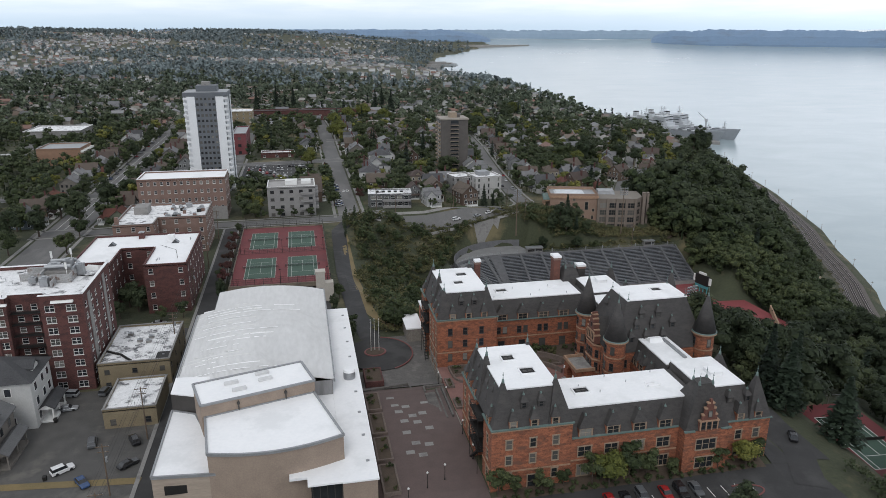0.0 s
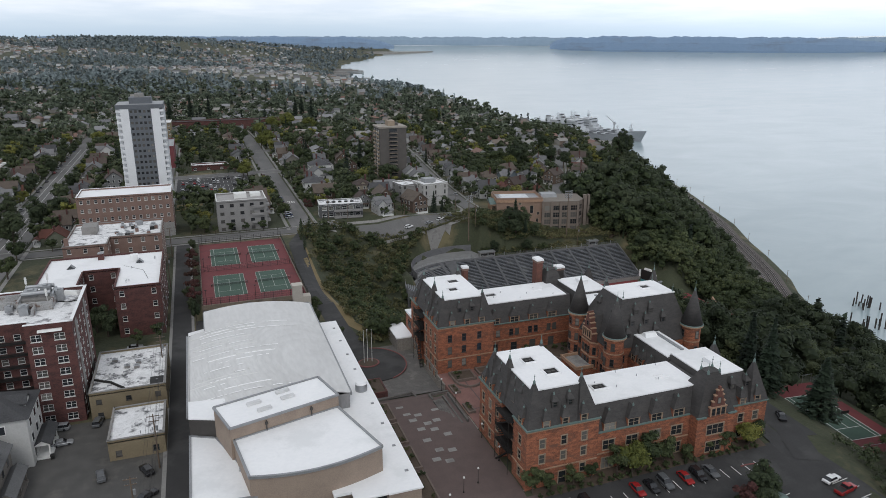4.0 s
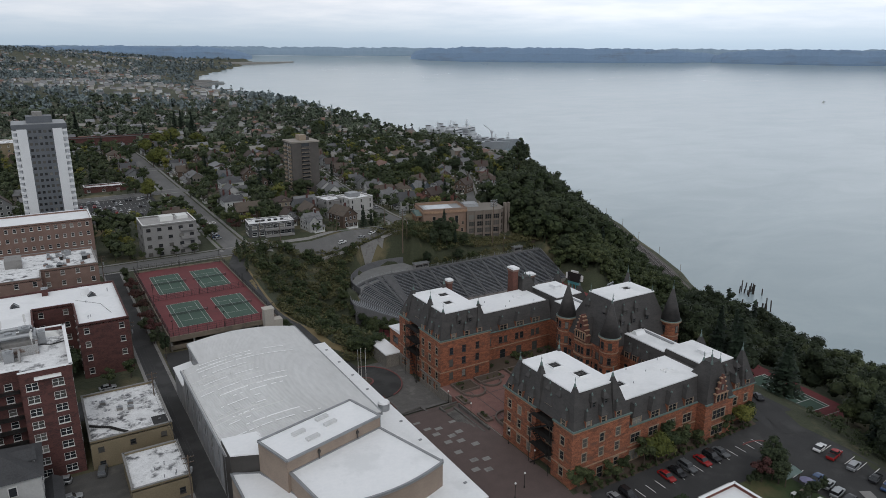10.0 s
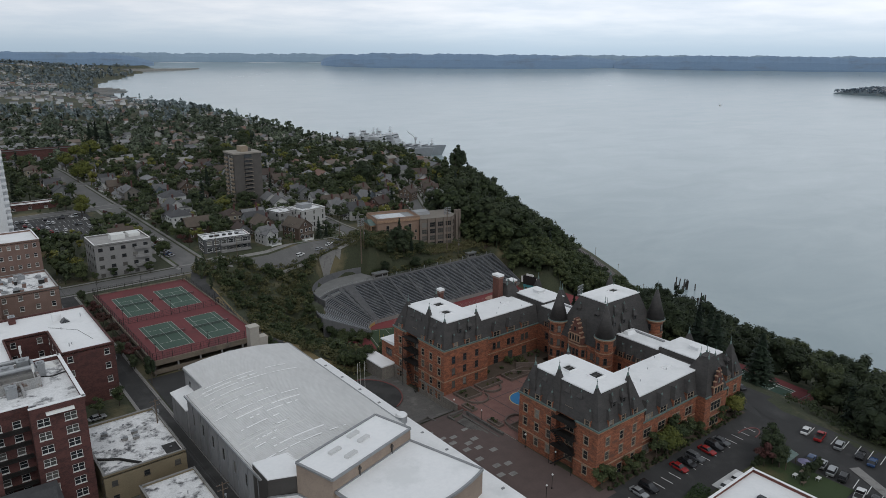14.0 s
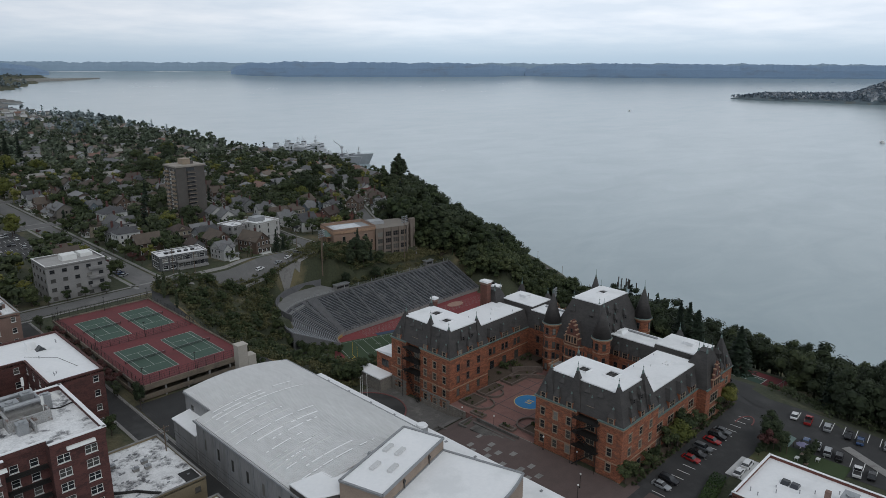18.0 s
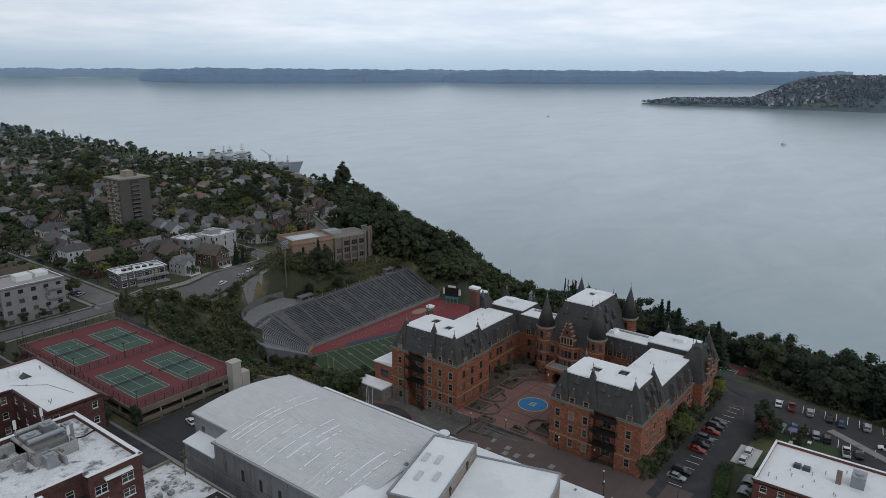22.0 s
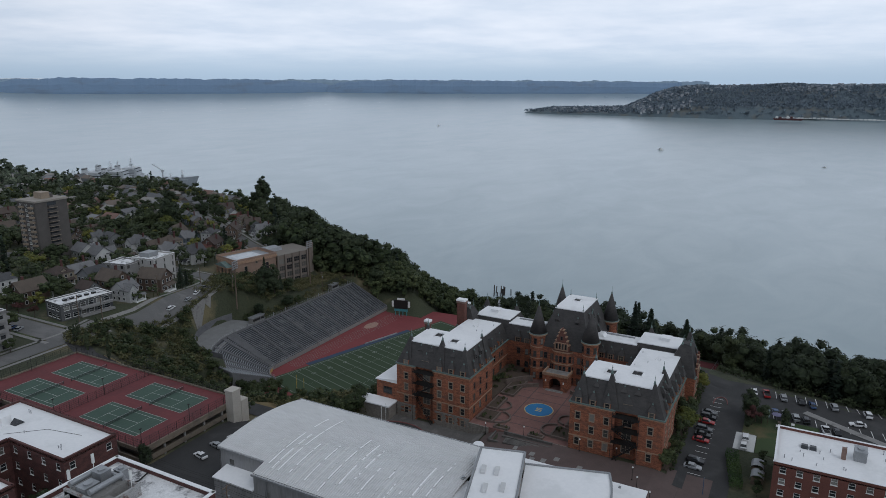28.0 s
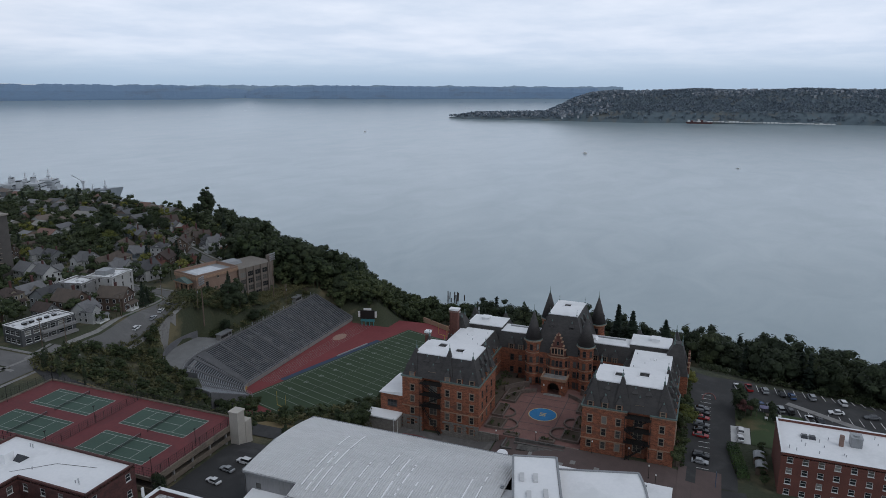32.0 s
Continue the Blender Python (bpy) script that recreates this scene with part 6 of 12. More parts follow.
# seven-storey brick apartment block
apt = thing("apartment_block", -53, -52, -4.6, "seven-storey dark red brick apartment block with white-framed windows", "apartment building")
AZ0, AZ1 = -4.8, 21.9
pairs = [-3.4, -7.8, -19.0, -24.0, -33.5, -38.0]
zf = [-3.6 + 3.05 * k for k in range(8)]
for a, b, wins in (((-74, -66), (-51.0, -66), [(74 - 33.3 + u, z, 2.3, 1.75, "pair") for u in (-19.6 - 0.0, -24.5, -33.5, -38.0) for z in zf]),
                   ((-51.0, -66), (-51.0, -63.4), []),
                   ((-51.0, -63.4), (-43.4, -63.4), [(u, z, 1.5, 1.6) for u in (2.0, 5.4) for z in zf]),
                   ((-43.4, -63.4), (-43.4, -66), []),
                   ((-43.4, -66), (-33.3, -66), [(u, z, 2.3, 1.75, "pair") for u in (2.2, 7.2) for z in zf]),
                   ((-33.3, -66), (-33.3, -39.8), [(u, z, 1.5, 1.7) for u in (2.2, 7.4, 11.2, 16.4, 22.6) for z in zf]),
                   ((-33.3, -39.8), (-74, -39.8), []), ((-74, -39.8), (-74, -66), [])):
    wl = MB()
    facade(wl, apt, a, b, AZ0, AZ1, wins, frame_mat=WHITE_PAINT)
    part("wall", wl, BRICK_DARK, apt)
part("pale_panel", MB().box(-33.3, -33.18, -62.0, -59.6, AZ0, AZ1 - 1), CONCRETE, apt, "pale grey vertical panel")
part("pale_panel", MB().box(-33.3, -33.18, -47.6, -45.4, AZ0, AZ1 - 1), CONCRETE, apt, "pale grey vertical panel")
part("roof", MB().box(-73.9, -33.5, -63.2, -40.0, AZ1 - 1.0, AZ1 - 0.7).box(-73.9, -51.2, -65.8, -63.2, AZ1 - 1.0, AZ1 - 0.7).box(-43.2, -33.5, -65.8, -63.2, AZ1 - 1.0, AZ1 - 0.7), MEMBRANE_DIRTY, apt)
for bx in ((-74, -51, -66.1, -65.6), (-43.4, -33.2, -66.1, -65.6), (-33.6, -33.1, -66, -39.7), (-74, -33.3, -40.1, -39.6), (-51.2, -43.2, -63.6, -63.2)):
    part("parapet", MB().box(*bx, AZ1 - 0.9, AZ1 + 0.25), BRICK_DARK, apt)
    part("coping", MB().box(bx[0] - 0.12, bx[1] + 0.12, bx[2] - 0.12, bx[3] + 0.12, AZ1 + 0.25, AZ1 + 0.42), MEMBRANE, apt)
for u in (-38.0, -53.2, -58.0):
    part("cornice_hood", MB().hull([(u - 2.6, -66.9, AZ1 - 1.6), (u + 2.6, -66.9, AZ1 - 1.6), (u + 2.6, -66, AZ1 - 1.6), (u - 2.6, -66, AZ1 - 1.6)], [(u - 2.6, -66.5, AZ1 - 1.1), (u + 2.6, -66.5, AZ1 - 1.1), (u + 2.6, -66, AZ1 - 1.1), (u - 2.6, -66, AZ1 - 1.1)]), WHITE_PAINT, apt)
for k in range(8):
    part("balcony", MB().box(-50.8, -43.6, -65.2, -63.5, -4.0 + k * 3.05, -3.85 + k * 3.05), IRON, apt)
    part("balcony_rail", MB().box(-50.8, -43.6, -65.25, -65.2, -3.0 + k * 3.05, -2.9 + k * 3.05).box(-50.8, -43.6, -65.25, -65.2, -3.4 + k * 3.05, -3.34 + k * 3.05), IRON, apt)
pz = AZ1 - 0.7
part("penthouse", MB().box(-47, -39.5, -50.8, -43.6, pz, pz + 2.2).box(-46, -43.4, -53.6, -50.8, pz, pz + 1.6), CONCRETE, apt)
ROOF_WALL = mat("stained_roof_wall", (0.40, 0.40, 0.39), (0.22, 0.22, 0.22), 0.6, 0.9, fine=4.0, stain=(0.13, 0.085, 0.07), stain_scale=0.6)
for bx, h in (((-52.6, -47.0, -50.6, -50.1), 1.9), ((-52.6, -47.0, -45.0, -44.5), 1.9), ((-47.0, -46.5, -53.8, -43.4), 2.7), ((-39.6, -39.1, -53.8, -43.4), 2.3), ((-46.5, -39.6, -53.8, -53.3), 2.3), ((-43.2, -42.8, -57.4, -53.8), 1.7)):
    part("roof_wall", MB().box(*bx, pz, pz + h), ROOF_WALL, apt, "stained concrete wall of the rooftop plant")
for x, y, h in ((-46.2, -44.2, 6.2), (-41.2, -44.0, 6.8), (-40.2, -52.8, 5.4)):
    part("antenna_pole", MB().cyl(x, y, pz, pz + h, 0.09, 0.07, 6).box(x - 0.25, x + 0.25, y - 0.12, y + 0.12, pz + h - 1.9, pz + h - 0.1), WHITE_PAINT, apt)
part("roof_cable", MB().tube((-39.4, -48, pz + 0.15), (-36.4, -49.6, pz + 0.15), 0.14, 6).tube((-36.4, -49.6, pz + 0.15), (-33.7, -48.8, pz + 0.15), 0.14, 6), IRON, apt, "black cable across the roof")
for x, y, w, d, h in ((-44.8, -47.2, 3.0, 2.4, 3.4), (-41.4, -46.4, 2.2, 2.4, 4.2), (-45.0, -55.6, 2.0, 1.8, 2.3), (-38.2, -47.4, 1.6, 2.0, 3.0), (-49.0, -52.0, 1.8, 1.4, 1.3)):
    roof_unit(apt, x, y, pz, w, d, h, STEEL)
for y in (-49.8, -44.4):
    part("duct", MB().cyl(-43, y, pz + 2.2, pz + 2.3, 0.1, 0.1, 6).tube((-46.4, y, pz + 3.4), (-39.8, y, pz + 3.4), 0.55, 10), STEEL, apt)
part("duct", MB().tube((-39.6, -50.0, pz + 2.6), (-39.6, -44.0, pz + 2.6), 0.45, 10), STEEL, apt)
vents(apt, -60, -35, -64, -42, pz, 10, 3)
part("roof_tarp", MB().hull([(-39, -43.2, pz), (-34.4, -44.6, pz), (-34.6, -41.2, pz), (-38.8, -41.0, pz)], [(-38, -42.8, pz + 0.9), (-35.0, -43.8, pz + 0.5), (-35.2, -41.6, pz + 0.5), (-38.0, -41.6, pz + 0.9)]), WHITE_PAINT, apt)

# U-shaped dark brick block
UP = [(-53, -15.2), (-40.5, -15.2), (-40.5, 5.0), (-29.6, 5.0), (-29.6, -15.2), (-16.1, -15.2), (-16.1, 22.7), (-53, 22.7)]
ub = flat_block("apartment_block", "U-shaped dark red brick apartment block with a white roof", UP, -4.8, 12.5, BRICK_DARK, MEMBRANE, 4, 4.6, (1.4, 1.8), 1.6, sides=(0, 1, 2, 3, 4, 5), category="apartment building", parapet=0.45, coping=BRICK_DARK)
roof_unit(ub, -36.5, 19.5, 12.05, 1.8, 2.4, 2.2, BRICK_DARK)
part("stair_head", MB().box(-26.6, -24.2, 12.8, 15.2, 12.05, 14.3), MEMBRANE, ub)
for x, y in ((-23.6, 11.5), (-45, 11.5)):
    part("skylight", MB().hull([(x - 1.3, y - 1.1, 12.05), (x + 1.3, y - 1.1, 12.05), (x + 1.3, y + 1.1, 12.05), (x - 1.3, y + 1.1, 12.05)], [(x - 0.1, y - 1.0, 13.2), (x + 0.1, y - 1.0, 13.2), (x + 0.1, y + 1.0, 13.2), (x - 0.1, y + 1.0, 13.2)]), GLASS, ub)
vents(ub, -28, -18, -12, 20, 12.05, 6, 4)
part("roof_cable", MB().bar((-28.5, 9, 12.06), (-22, 2, 12.06), 0.12, 0.04).bar((-22, 2, 12.06), (-20, -8, 12.06), 0.12, 0.04), IRON, ub)

# low commercial blocks with worn white roofs
fb = flat_block("commercial_block", "low tan stucco commercial block with a worn white roof", [(-32, -67), (-14.3, -67), (-14.3, -42), (-32, -42)], -4.9, 2.9, BRICK_TAN, MEMBRANE_DIRTY, 2, 4.8, (1.3, 1.3), 1.0, frame=DARK_PAINT, parapet=0.5, coping=CONCRETE)
r = random.Random(8)
for i in range(34):
    x, y = r.uniform(-29, -16.5), -63 + (i // 6) * 3.4 + r.uniform(-0.2, 0.2)
    part("roof_fin", MB().box(x - 0.28, x + 0.28, y - 0.1, y + 0.1, 2.4, 2.66), GREY_METAL, fb)
for x, y in ((-21.5, -51.5), (-24.2, -53.4), (-21.8, -54.2), (-27.6, -48.5)):
    roof_unit(fb, x, y, 2.4, 1.3, 1.0, 0.7, CONCRETE)
hose = [(-32, -58.5), (-29.5, -60.4), (-27.5, -61.6), (-25.2, -64.6), (-24.0, -66.0)]
hb = MB()
for a, b in zip(hose, hose[1:]):
    hb.tube((*a, 2.7), (*b, 2.7), 0.32, 8)
part("roof_pipe", hb, IRON, fb, "black flexible pipe across the roof")
part("dark_patch", MB().box(-18.2, -14.9, -66.2, -61.2, 2.4, 2.42), IRON, fb, "dark bare roof patch")
sm_ = flat_block("commercial_block", "small tan stucco commercial block with a blotched white roof", [(-26.2, -87.6), (-14.3, -87.6), (-14.3, -72), (-26.2, -72)], -4.9, 0.7, BRICK_TAN, MEMBRANE_DIRTY, 1, 5.0, (1.3, 1.5), 1.4, frame=DARK_PAINT, sides=(0,), parapet=0.45, coping=CONCRETE)
vents(sm_, -25, -16, -86, -74, 0.25, 5, 9)

# brick apartment block south-east of the school
br = flat_block("apartment_block", "four-storey red brick apartment block with white window frames", [(55.3, -195), (75.5, -195), (75.5, -155.2), (55.3, -155.2)], -5.2, 7.2, mat("red_brick", (0.150, 0.056, 0.041), (0.105, 0.039, 0.030), 0.3, 0.85, bump=0.3, fine=4.0), MEMBRANE, 4, 3.4, (1.4, 1.6), 0.9, category="apartment building", coping=MEMBRANE)
for y in (-161.5, -163.4):
    part("skylight", MB().hull([(66.4, y - 0.8, 6.5), (68.6, y - 0.8, 6.5), (68.6, y + 0.8, 6.5), (66.4, y + 0.8, 6.5)], [(67, y - 0.7, 7.2), (68, y - 0.7, 7.2), (68, y + 0.7, 7.2), (67, y + 0.7, 7.2)]), GLASS, br)
part("chimney", MB().box(65.2, 66.2, -170.4, -169.4, 6.5, 9.4), BRICK_BROWN, br)
roof_unit(br, 67.4, -173.4, 6.5, 3.4, 2.6, 2.6, GREY_METAL)
vents(br, 58, 74, -180, -157, 6.5, 14, 12)

# blocks across the cross street
bb = flat_block("apartment_block", "long brown brick apartment block with a white roof", [(-55.5, 107), (-14.7, 107), (-14.7, 127), (-55.5, 127)], -4.8, 16.8, BRICK_BROWN, MEMBRANE, 5, 3.0, (1.3, 1.7), 1.6, category="apartment building", coping=MEMBRANE)
part("pale_ground_floor", MB().box(-24.5, -14.6, 106.85, 107.0, -4.8, 2.2), CONCRETE, bb)
mb_ = flat_block("apartment_block", "brown brick apartment block with roof terraces", [(-52.5, 43), (-37, 43), (-37, 53), (-18, 53), (-18, 78), (-52.5, 78)], -4.8, 11.2, BRICK_BROWN, MEMBRANE_DIRTY, 4, 3.6, (1.4, 1.8), 1.5, category="apartment building", coping=CONCRETE)
part("penthouse", MB().box(-48, -42.5, 62, 70, 10.5, 13.6), CONCRETE, mb_)
r = random.Random(14)
for i in range(22):
    x, y = r.uniform(-35, -19.5), r.uniform(55, 76)
    roof_unit(mb_, x, y, 10.5, r.uniform(0.8, 2.4), r.uniform(0.8, 2.0), r.uniform(0.5, 1.6), r.choice([IRON, GREY_METAL, BRICK_BROWN, STEEL]))
part("chimney", MB().box(-52, -50.6, 45, 46.4, 10.5, 13.8), BRICK_BROWN, mb_)
STUCCO = mat("grey_stucco", (0.247, 0.240, 0.232), (0.195, 0.191, 0.188), 0.3, 0.85)
gb_ = flat_block("apartment_block", "grey stucco apartment block with stacked corner balconies", [(5.2, 105.5), (28.8, 105.5), (28.8, 124), (5.2, 124)], -5.2, 10.8, STUCCO, mat("grey_gravel_roof", (0.36, 0.35, 0.34), (0.28, 0.27, 0.26), 0.3, 0.9), 4, 4.2, (1.9, 1.5), 1.2, frame=DARK_PAINT, category="apartment building", coping=WHITE_PAINT)
for z in (-1.2, 2.7, 6.6):
    for y in (108.5, 114.5, 120.5):
        part("balcony", MB().box(28.8, 30.4, y - 2, y + 2, z, z + 1.1), STUCCO, gb_)
    part("balcony", MB().box(21.5, 27.5, 104.2, 105.5, z, z + 1.1), STUCCO, gb_)
part("penthouse", MB().box(14, 20, 113, 118, 10.1, 12.4), WHITE_PAINT, gb_)
part("penthouse", MB().box(22, 27, 115, 121, 10.1, 11.6), WHITE_PAINT, gb_)

# white residential tower
tw = thing("residential_tower", -28, 183, -4.8, "eighteen-storey white and slate-grey residential tower with corner balconies", "tower block")
SLATE_PANEL = mat("slate_grey_cladding", (0.12, 0.13, 0.145), (0.09, 0.098, 0.11), 0.3, 0.6)
TOWER_WHITE = mat("white_concrete_cladding", (0.70, 0.71, 0.72), (0.62, 0.63, 0.64), 0.2, 0.8)
TX0, TX1, TY0, TY1, TZ = -40.0, -16.4, 172.5, 194, 50.0
floors = 18
fh = (TZ + 4.8) / floors
part("core", MB().box(TX0 + 1.6, TX1 - 1.6, TY0 + 1.6, TY1 - 1.6, -4.8, TZ), SLATE_PANEL, tw)
for a, b, n_, wm in (((TX0 + 6.2, TY0), (TX1 - 6.2, TY0), 5, SLATE_PANEL), ((TX1, TY0 + 6), (TX1, TY1 - 6), 4, SLATE_PANEL), ((TX0, TY1 - 6), (TX0, TY0 + 6), 4, SLATE_PANEL)):
    wl = MB()
    L = math.hypot(b[0] - a[0], b[1] - a[1])
    wins = []
    for f in range(floors):
        wins += row(L, n_, -4.8 + f * fh + 1.0, 1.35, 1.35, 0.5)
    facade(wl, tw, a, b, -4.8, TZ, wins, style="plain", frame_mat=DARK_PAINT, sill=False)
    part("cladding", wl, wm, tw)
for x0, x1 in ((TX0 + 1.9, TX0 + 6.2), (TX1 - 6.2, TX1 - 1.9)):
    part("white_panel", MB().box(x0, x1, TY0 - 0.3, TY0 + 1.6, -4.8, TZ), TOWER_WHITE, tw)
for y0, y1 in ((TY0 + 2.2, TY0 + 6), (TY1 - 6, TY1 - 2.2)):
    part("white_panel", MB().box(TX1 - 1.6, TX1 + 0.3, y0, y1, -4.8, TZ), TOWER_WHITE, tw)
    part("white_panel", MB().box(TX0 - 0.3, TX0 + 1.6, y0, y1, -4.8, TZ), TOWER_WHITE, tw)
for f in range(floors):
    z = -4.8 + f * fh
    for x, y in ((TX0, TY0), (TX1 - 1.9, TY0), (TX1 - 1.9, TY1 - 2.2), (TX0, TY1 - 2.2)):
        part("balcony", MB().box(x - 0.2, x + 2.1, y - 0.2, y + 2.4, z + 1.3, z + 2.5), TOWER_WHITE, tw)
part("crown", MB().box(TX0 - 0.3, TX1 + 0.3, TY0 - 0.3, TY1 + 0.3, TZ, TZ + 2.2), SLATE_PANEL, tw)
part("roof", MB().box(TX0, TX1, TY0, TY1, TZ + 2.2, TZ + 2.4), GREY_METAL, tw)
part("plant_room", MB().box(-33.5, -22, 178, 188, TZ + 2.4, TZ + 5.6), SLATE_PANEL, tw)
part("plant_room", MB().box(-30.5, -26, 180, 186, TZ + 5.6, TZ + 7.6), CONCRETE, tw)

# brown tower
bt_ = thing("apartment_tower", 128, 234, -6, "twelve-storey brown concrete apartment tower with stacked balconies", "tower block")
BROWN_CONC = mat("brown_grey_concrete", (0.100, 0.090, 0.083), (0.072, 0.066, 0.060), 0.3, 0.85)
wl = MB()
bx0, bx1, by0, by1, bz0, bz1 = 118.4, 137.4, 226.2, 243.0, -8.0, 27.2
bf = [bz0 + 2.4 + k * 2.72 for k in range(12)]
facade(wl, bt_, (bx0, by0), (bx1, by0), bz0, bz1, [(9.5, z, 4.2, 1.7, "triple") for z in bf], frame_mat=WHITE_PAINT)
facade(wl, bt_, (bx1, by0), (bx1, by1), bz0, bz1, [(u, z, 1.6, 1.4) for u in (4, 12) for z in bf], frame_mat=WHITE_PAINT)
facade(wl, bt_, (bx1, by1), (bx0, by1), bz0, bz1, [])
facade(wl, bt_, (bx0, by1), (bx0, by0), bz0, bz1, [(u, z, 2.4, 1.6, "pair") for u in (3.2, 8.4, 13.6) for z in bf], frame_mat=WHITE_PAINT)
part("wall", wl, BROWN_CONC, bt_)
# dark panel before the wall imitates the shade of a recessed bay
part("window_bay", MB().box(125.2, 130.6, by0 - 0.12, by0 - 0.02, bz0 + 1, bz1 - 0.5), GLASS, bt_, "dark recessed bay")
for z in bf:
    part("balcony_slab", MB().box(125.0, 130.8, by0 - 1.35, by0, z - 0.95, z - 0.75), TAN_PAINT, bt_)
    part("balcony", MB().box(125.4, 130.4, by0 - 1.3, by0, z - 0.7, z + 0.35), BROWN_CONC, bt_)
    part("balcony", MB().box(bx0 - 1.2, bx0, 228, 231.6, z - 0.7, z + 0.35), TAN_PAINT, bt_)
    part("balcony", MB().box(bx0 - 1.2, bx0, 237, 240.6, z - 0.7, z + 0.35), TAN_PAINT, bt_)
part("roof", MB().box(bx0 - 0.6, bx1 + 0.6, by0 - 0.6, by1 + 0.6, bz1, bz1 + 1.0), mat("pale_roof_edge", (0.315, 0.285, 0.247), None, 0.3, 0.9), bt_)
part("plant_room", MB().box(125.5, 130.5, 231, 238, bz1 + 1.0, bz1 + 4.6), TAN_PAINT, bt_)
part("plant_room", MB().box(130.5, 133.0, 232, 237, bz1 + 1.0, bz1 + 3.0), BROWN_CONC, bt_)

# neoclassical brick building and its concrete-framed wing
cl = thing("clubhouse", 185, 118, -20, "buff brick neoclassical building with a columned portico and concrete-framed wing", "clubhouse")
CLM = Matrix.Translation((159.8, 119.0, 0)) @ Matrix.Rotation(radians(-14.3), 4, "Z")


def clp(u, v):
    p = CLM @ Vector((u, v, 0))
    return (p.x, p.y)


CL_BRICK = mat("pinkish_tan_brick", (0.265, 0.180, 0.135), (0.205, 0.135, 0.100), 0.3, 0.85, bump=0.3, fine=4)
CL_CONC = mat("brown_concrete_frame", (0.200, 0.165, 0.138), (0.150, 0.124, 0.104), 0.3, 0.9)
wl = MB()
facade(wl, cl, clp(0, 0), clp(26.5, 0), -24, -3.4, [(u, -11.2, 2.0, 4.6) for u in (6.5, 20.5)] + [(u, -12.2, 1.3, 1.8) for u in (2.6, 11.5, 15.6, 24.4)] + [(u, -16.6, 1.3, 2.2) for u in (4, 9, 14, 19, 24)] + [(13.5, -6.0, 1.6, 1.4)], frame_mat=TAN_PAINT)
facade(wl, cl, clp(0, 19), clp(0, 0), -24, -3.4, [(u, -11.5, 1.2, 3.0) for u in (5.0, 9.5, 14)], frame_mat=TAN_PAINT)
facade(wl, cl, clp(26.5, 19), clp(0, 19), -24, -3.4, [])
part("wall", wl, CL_BRICK, cl)
part("roof", placed(MB().box(0, 26.5, 0, 19, -3.8, -3.4), CLM), GREY_METAL, cl)
for bx in ((-0.5, 27, -0.5, 0.4), (-0.5, 27, 18.6, 19.5), (-0.5, 0.4, 0.4, 18.6), (26.1, 27, 0.4, 18.6)):
    part("cornice", placed(MB().box(*bx, -4.6, -3.0), CLM), TERRA, cl)
    part("parapet", placed(MB().box(bx[0] + 0.3, bx[1] - 0.3, bx[2] + 0.15, bx[3] - 0.15, -3.0, -1.9), CLM), CL_BRICK, cl)
part("roof_glazing", placed(MB().hull([(3, 3, -3.4), (20, 3, -3.4), (20, 15, -3.4), (3, 15, -3.4)], [(4, 4, -2.6), (19, 4, -2.6), (19, 14, -2.6), (4, 14, -2.6)]), CLM), mat("patched_pale_roofing", (0.60, 0.62, 0.64), (0.42, 0.44, 0.46), 0.5, 0.6), cl)
for k in range(4):
    part("column", placed(MB().cyl(-2.6, 4.2 + k * 3.6, -14.5, -6.2, 0.55, 0.45, 12), CLM), TERRA, cl)
part("portico_roof", placed(MB().hull([(-3.6, 2.8, -6.2), (0, 2.8, -6.2), (0, 16.4, -6.2), (-3.6, 16.4, -6.2)], [(-3.6, 9.5, -3.9), (0, 9.5, -3.9), (0, 9.7, -3.9), (-3.6, 9.7, -3.9)]), CLM), COPPER, cl)
part("portico_beam", placed(MB().box(-3.4, -0.1, 3.0, 16.2, -7.0, -6.2), CLM), TERRA, cl)
part("portico_steps", placed(MB().box(-5.2, -0.1, 3.0, 16.2, -17, -14.5).box(-6.4, -5.2, 3.6, 15.6, -17, -15.2), CLM), CONCRETE, cl)
wl = MB()
cwn = [(3.6 + 5.2 * i, -22.0 + 4.1 * k, 4.2, 2.9, "triple") for i in range(4) for k in range(4)]
facade(wl, cl, clp(26.5, -0.8), clp(48, -0.8), -26, -4.4, cwn, frame_mat=CL_CONC, sill=False, depth=0.5)
facade(wl, cl, clp(48, -0.8), clp(52.5, 5), -26, -4.4, [(3.7, -22.0 + 4.1 * k, 3.4, 2.9, "pair") for k in range(4)], frame_mat=CL_CONC, sill=False, depth=0.5)
facade(wl, cl, clp(52.5, 5), clp(52.5, 20), -26, -4.4, [])
facade(wl, cl, clp(52.5, 20), clp(26.5, 20), -26, -4.4, [])
part("wing_wall", wl, CL_CONC, cl)
part("wing_roof", MB().prism([clp(26.5, -0.8), clp(48, -0.8), clp(52.5, 5), clp(52.5, 20), clp(26.5, 20)], -4.6, -4.3), mat("brown_gravel_roof", (0.20, 0.18, 0.155), (0.16, 0.14, 0.12), 0.2, 0.9), cl)
for i in range(5):
    part("pilaster", placed(MB().box(26.4 + 5.2 * i, 27.3 + 5.2 * i, -1.6, -0.8, -26, -4.0), CLM), CL_CONC, cl)
part("stair_pylon", placed(MB().box(52.6, 54.4, 3.5, 6.5, -26, -1.8), CLM), CL_CONC, cl)
part("stair_pylon", placed(MB().box(55.2, 56.4, 4.5, 7.0, -26, -1.8), CLM), CL_CONC, cl)
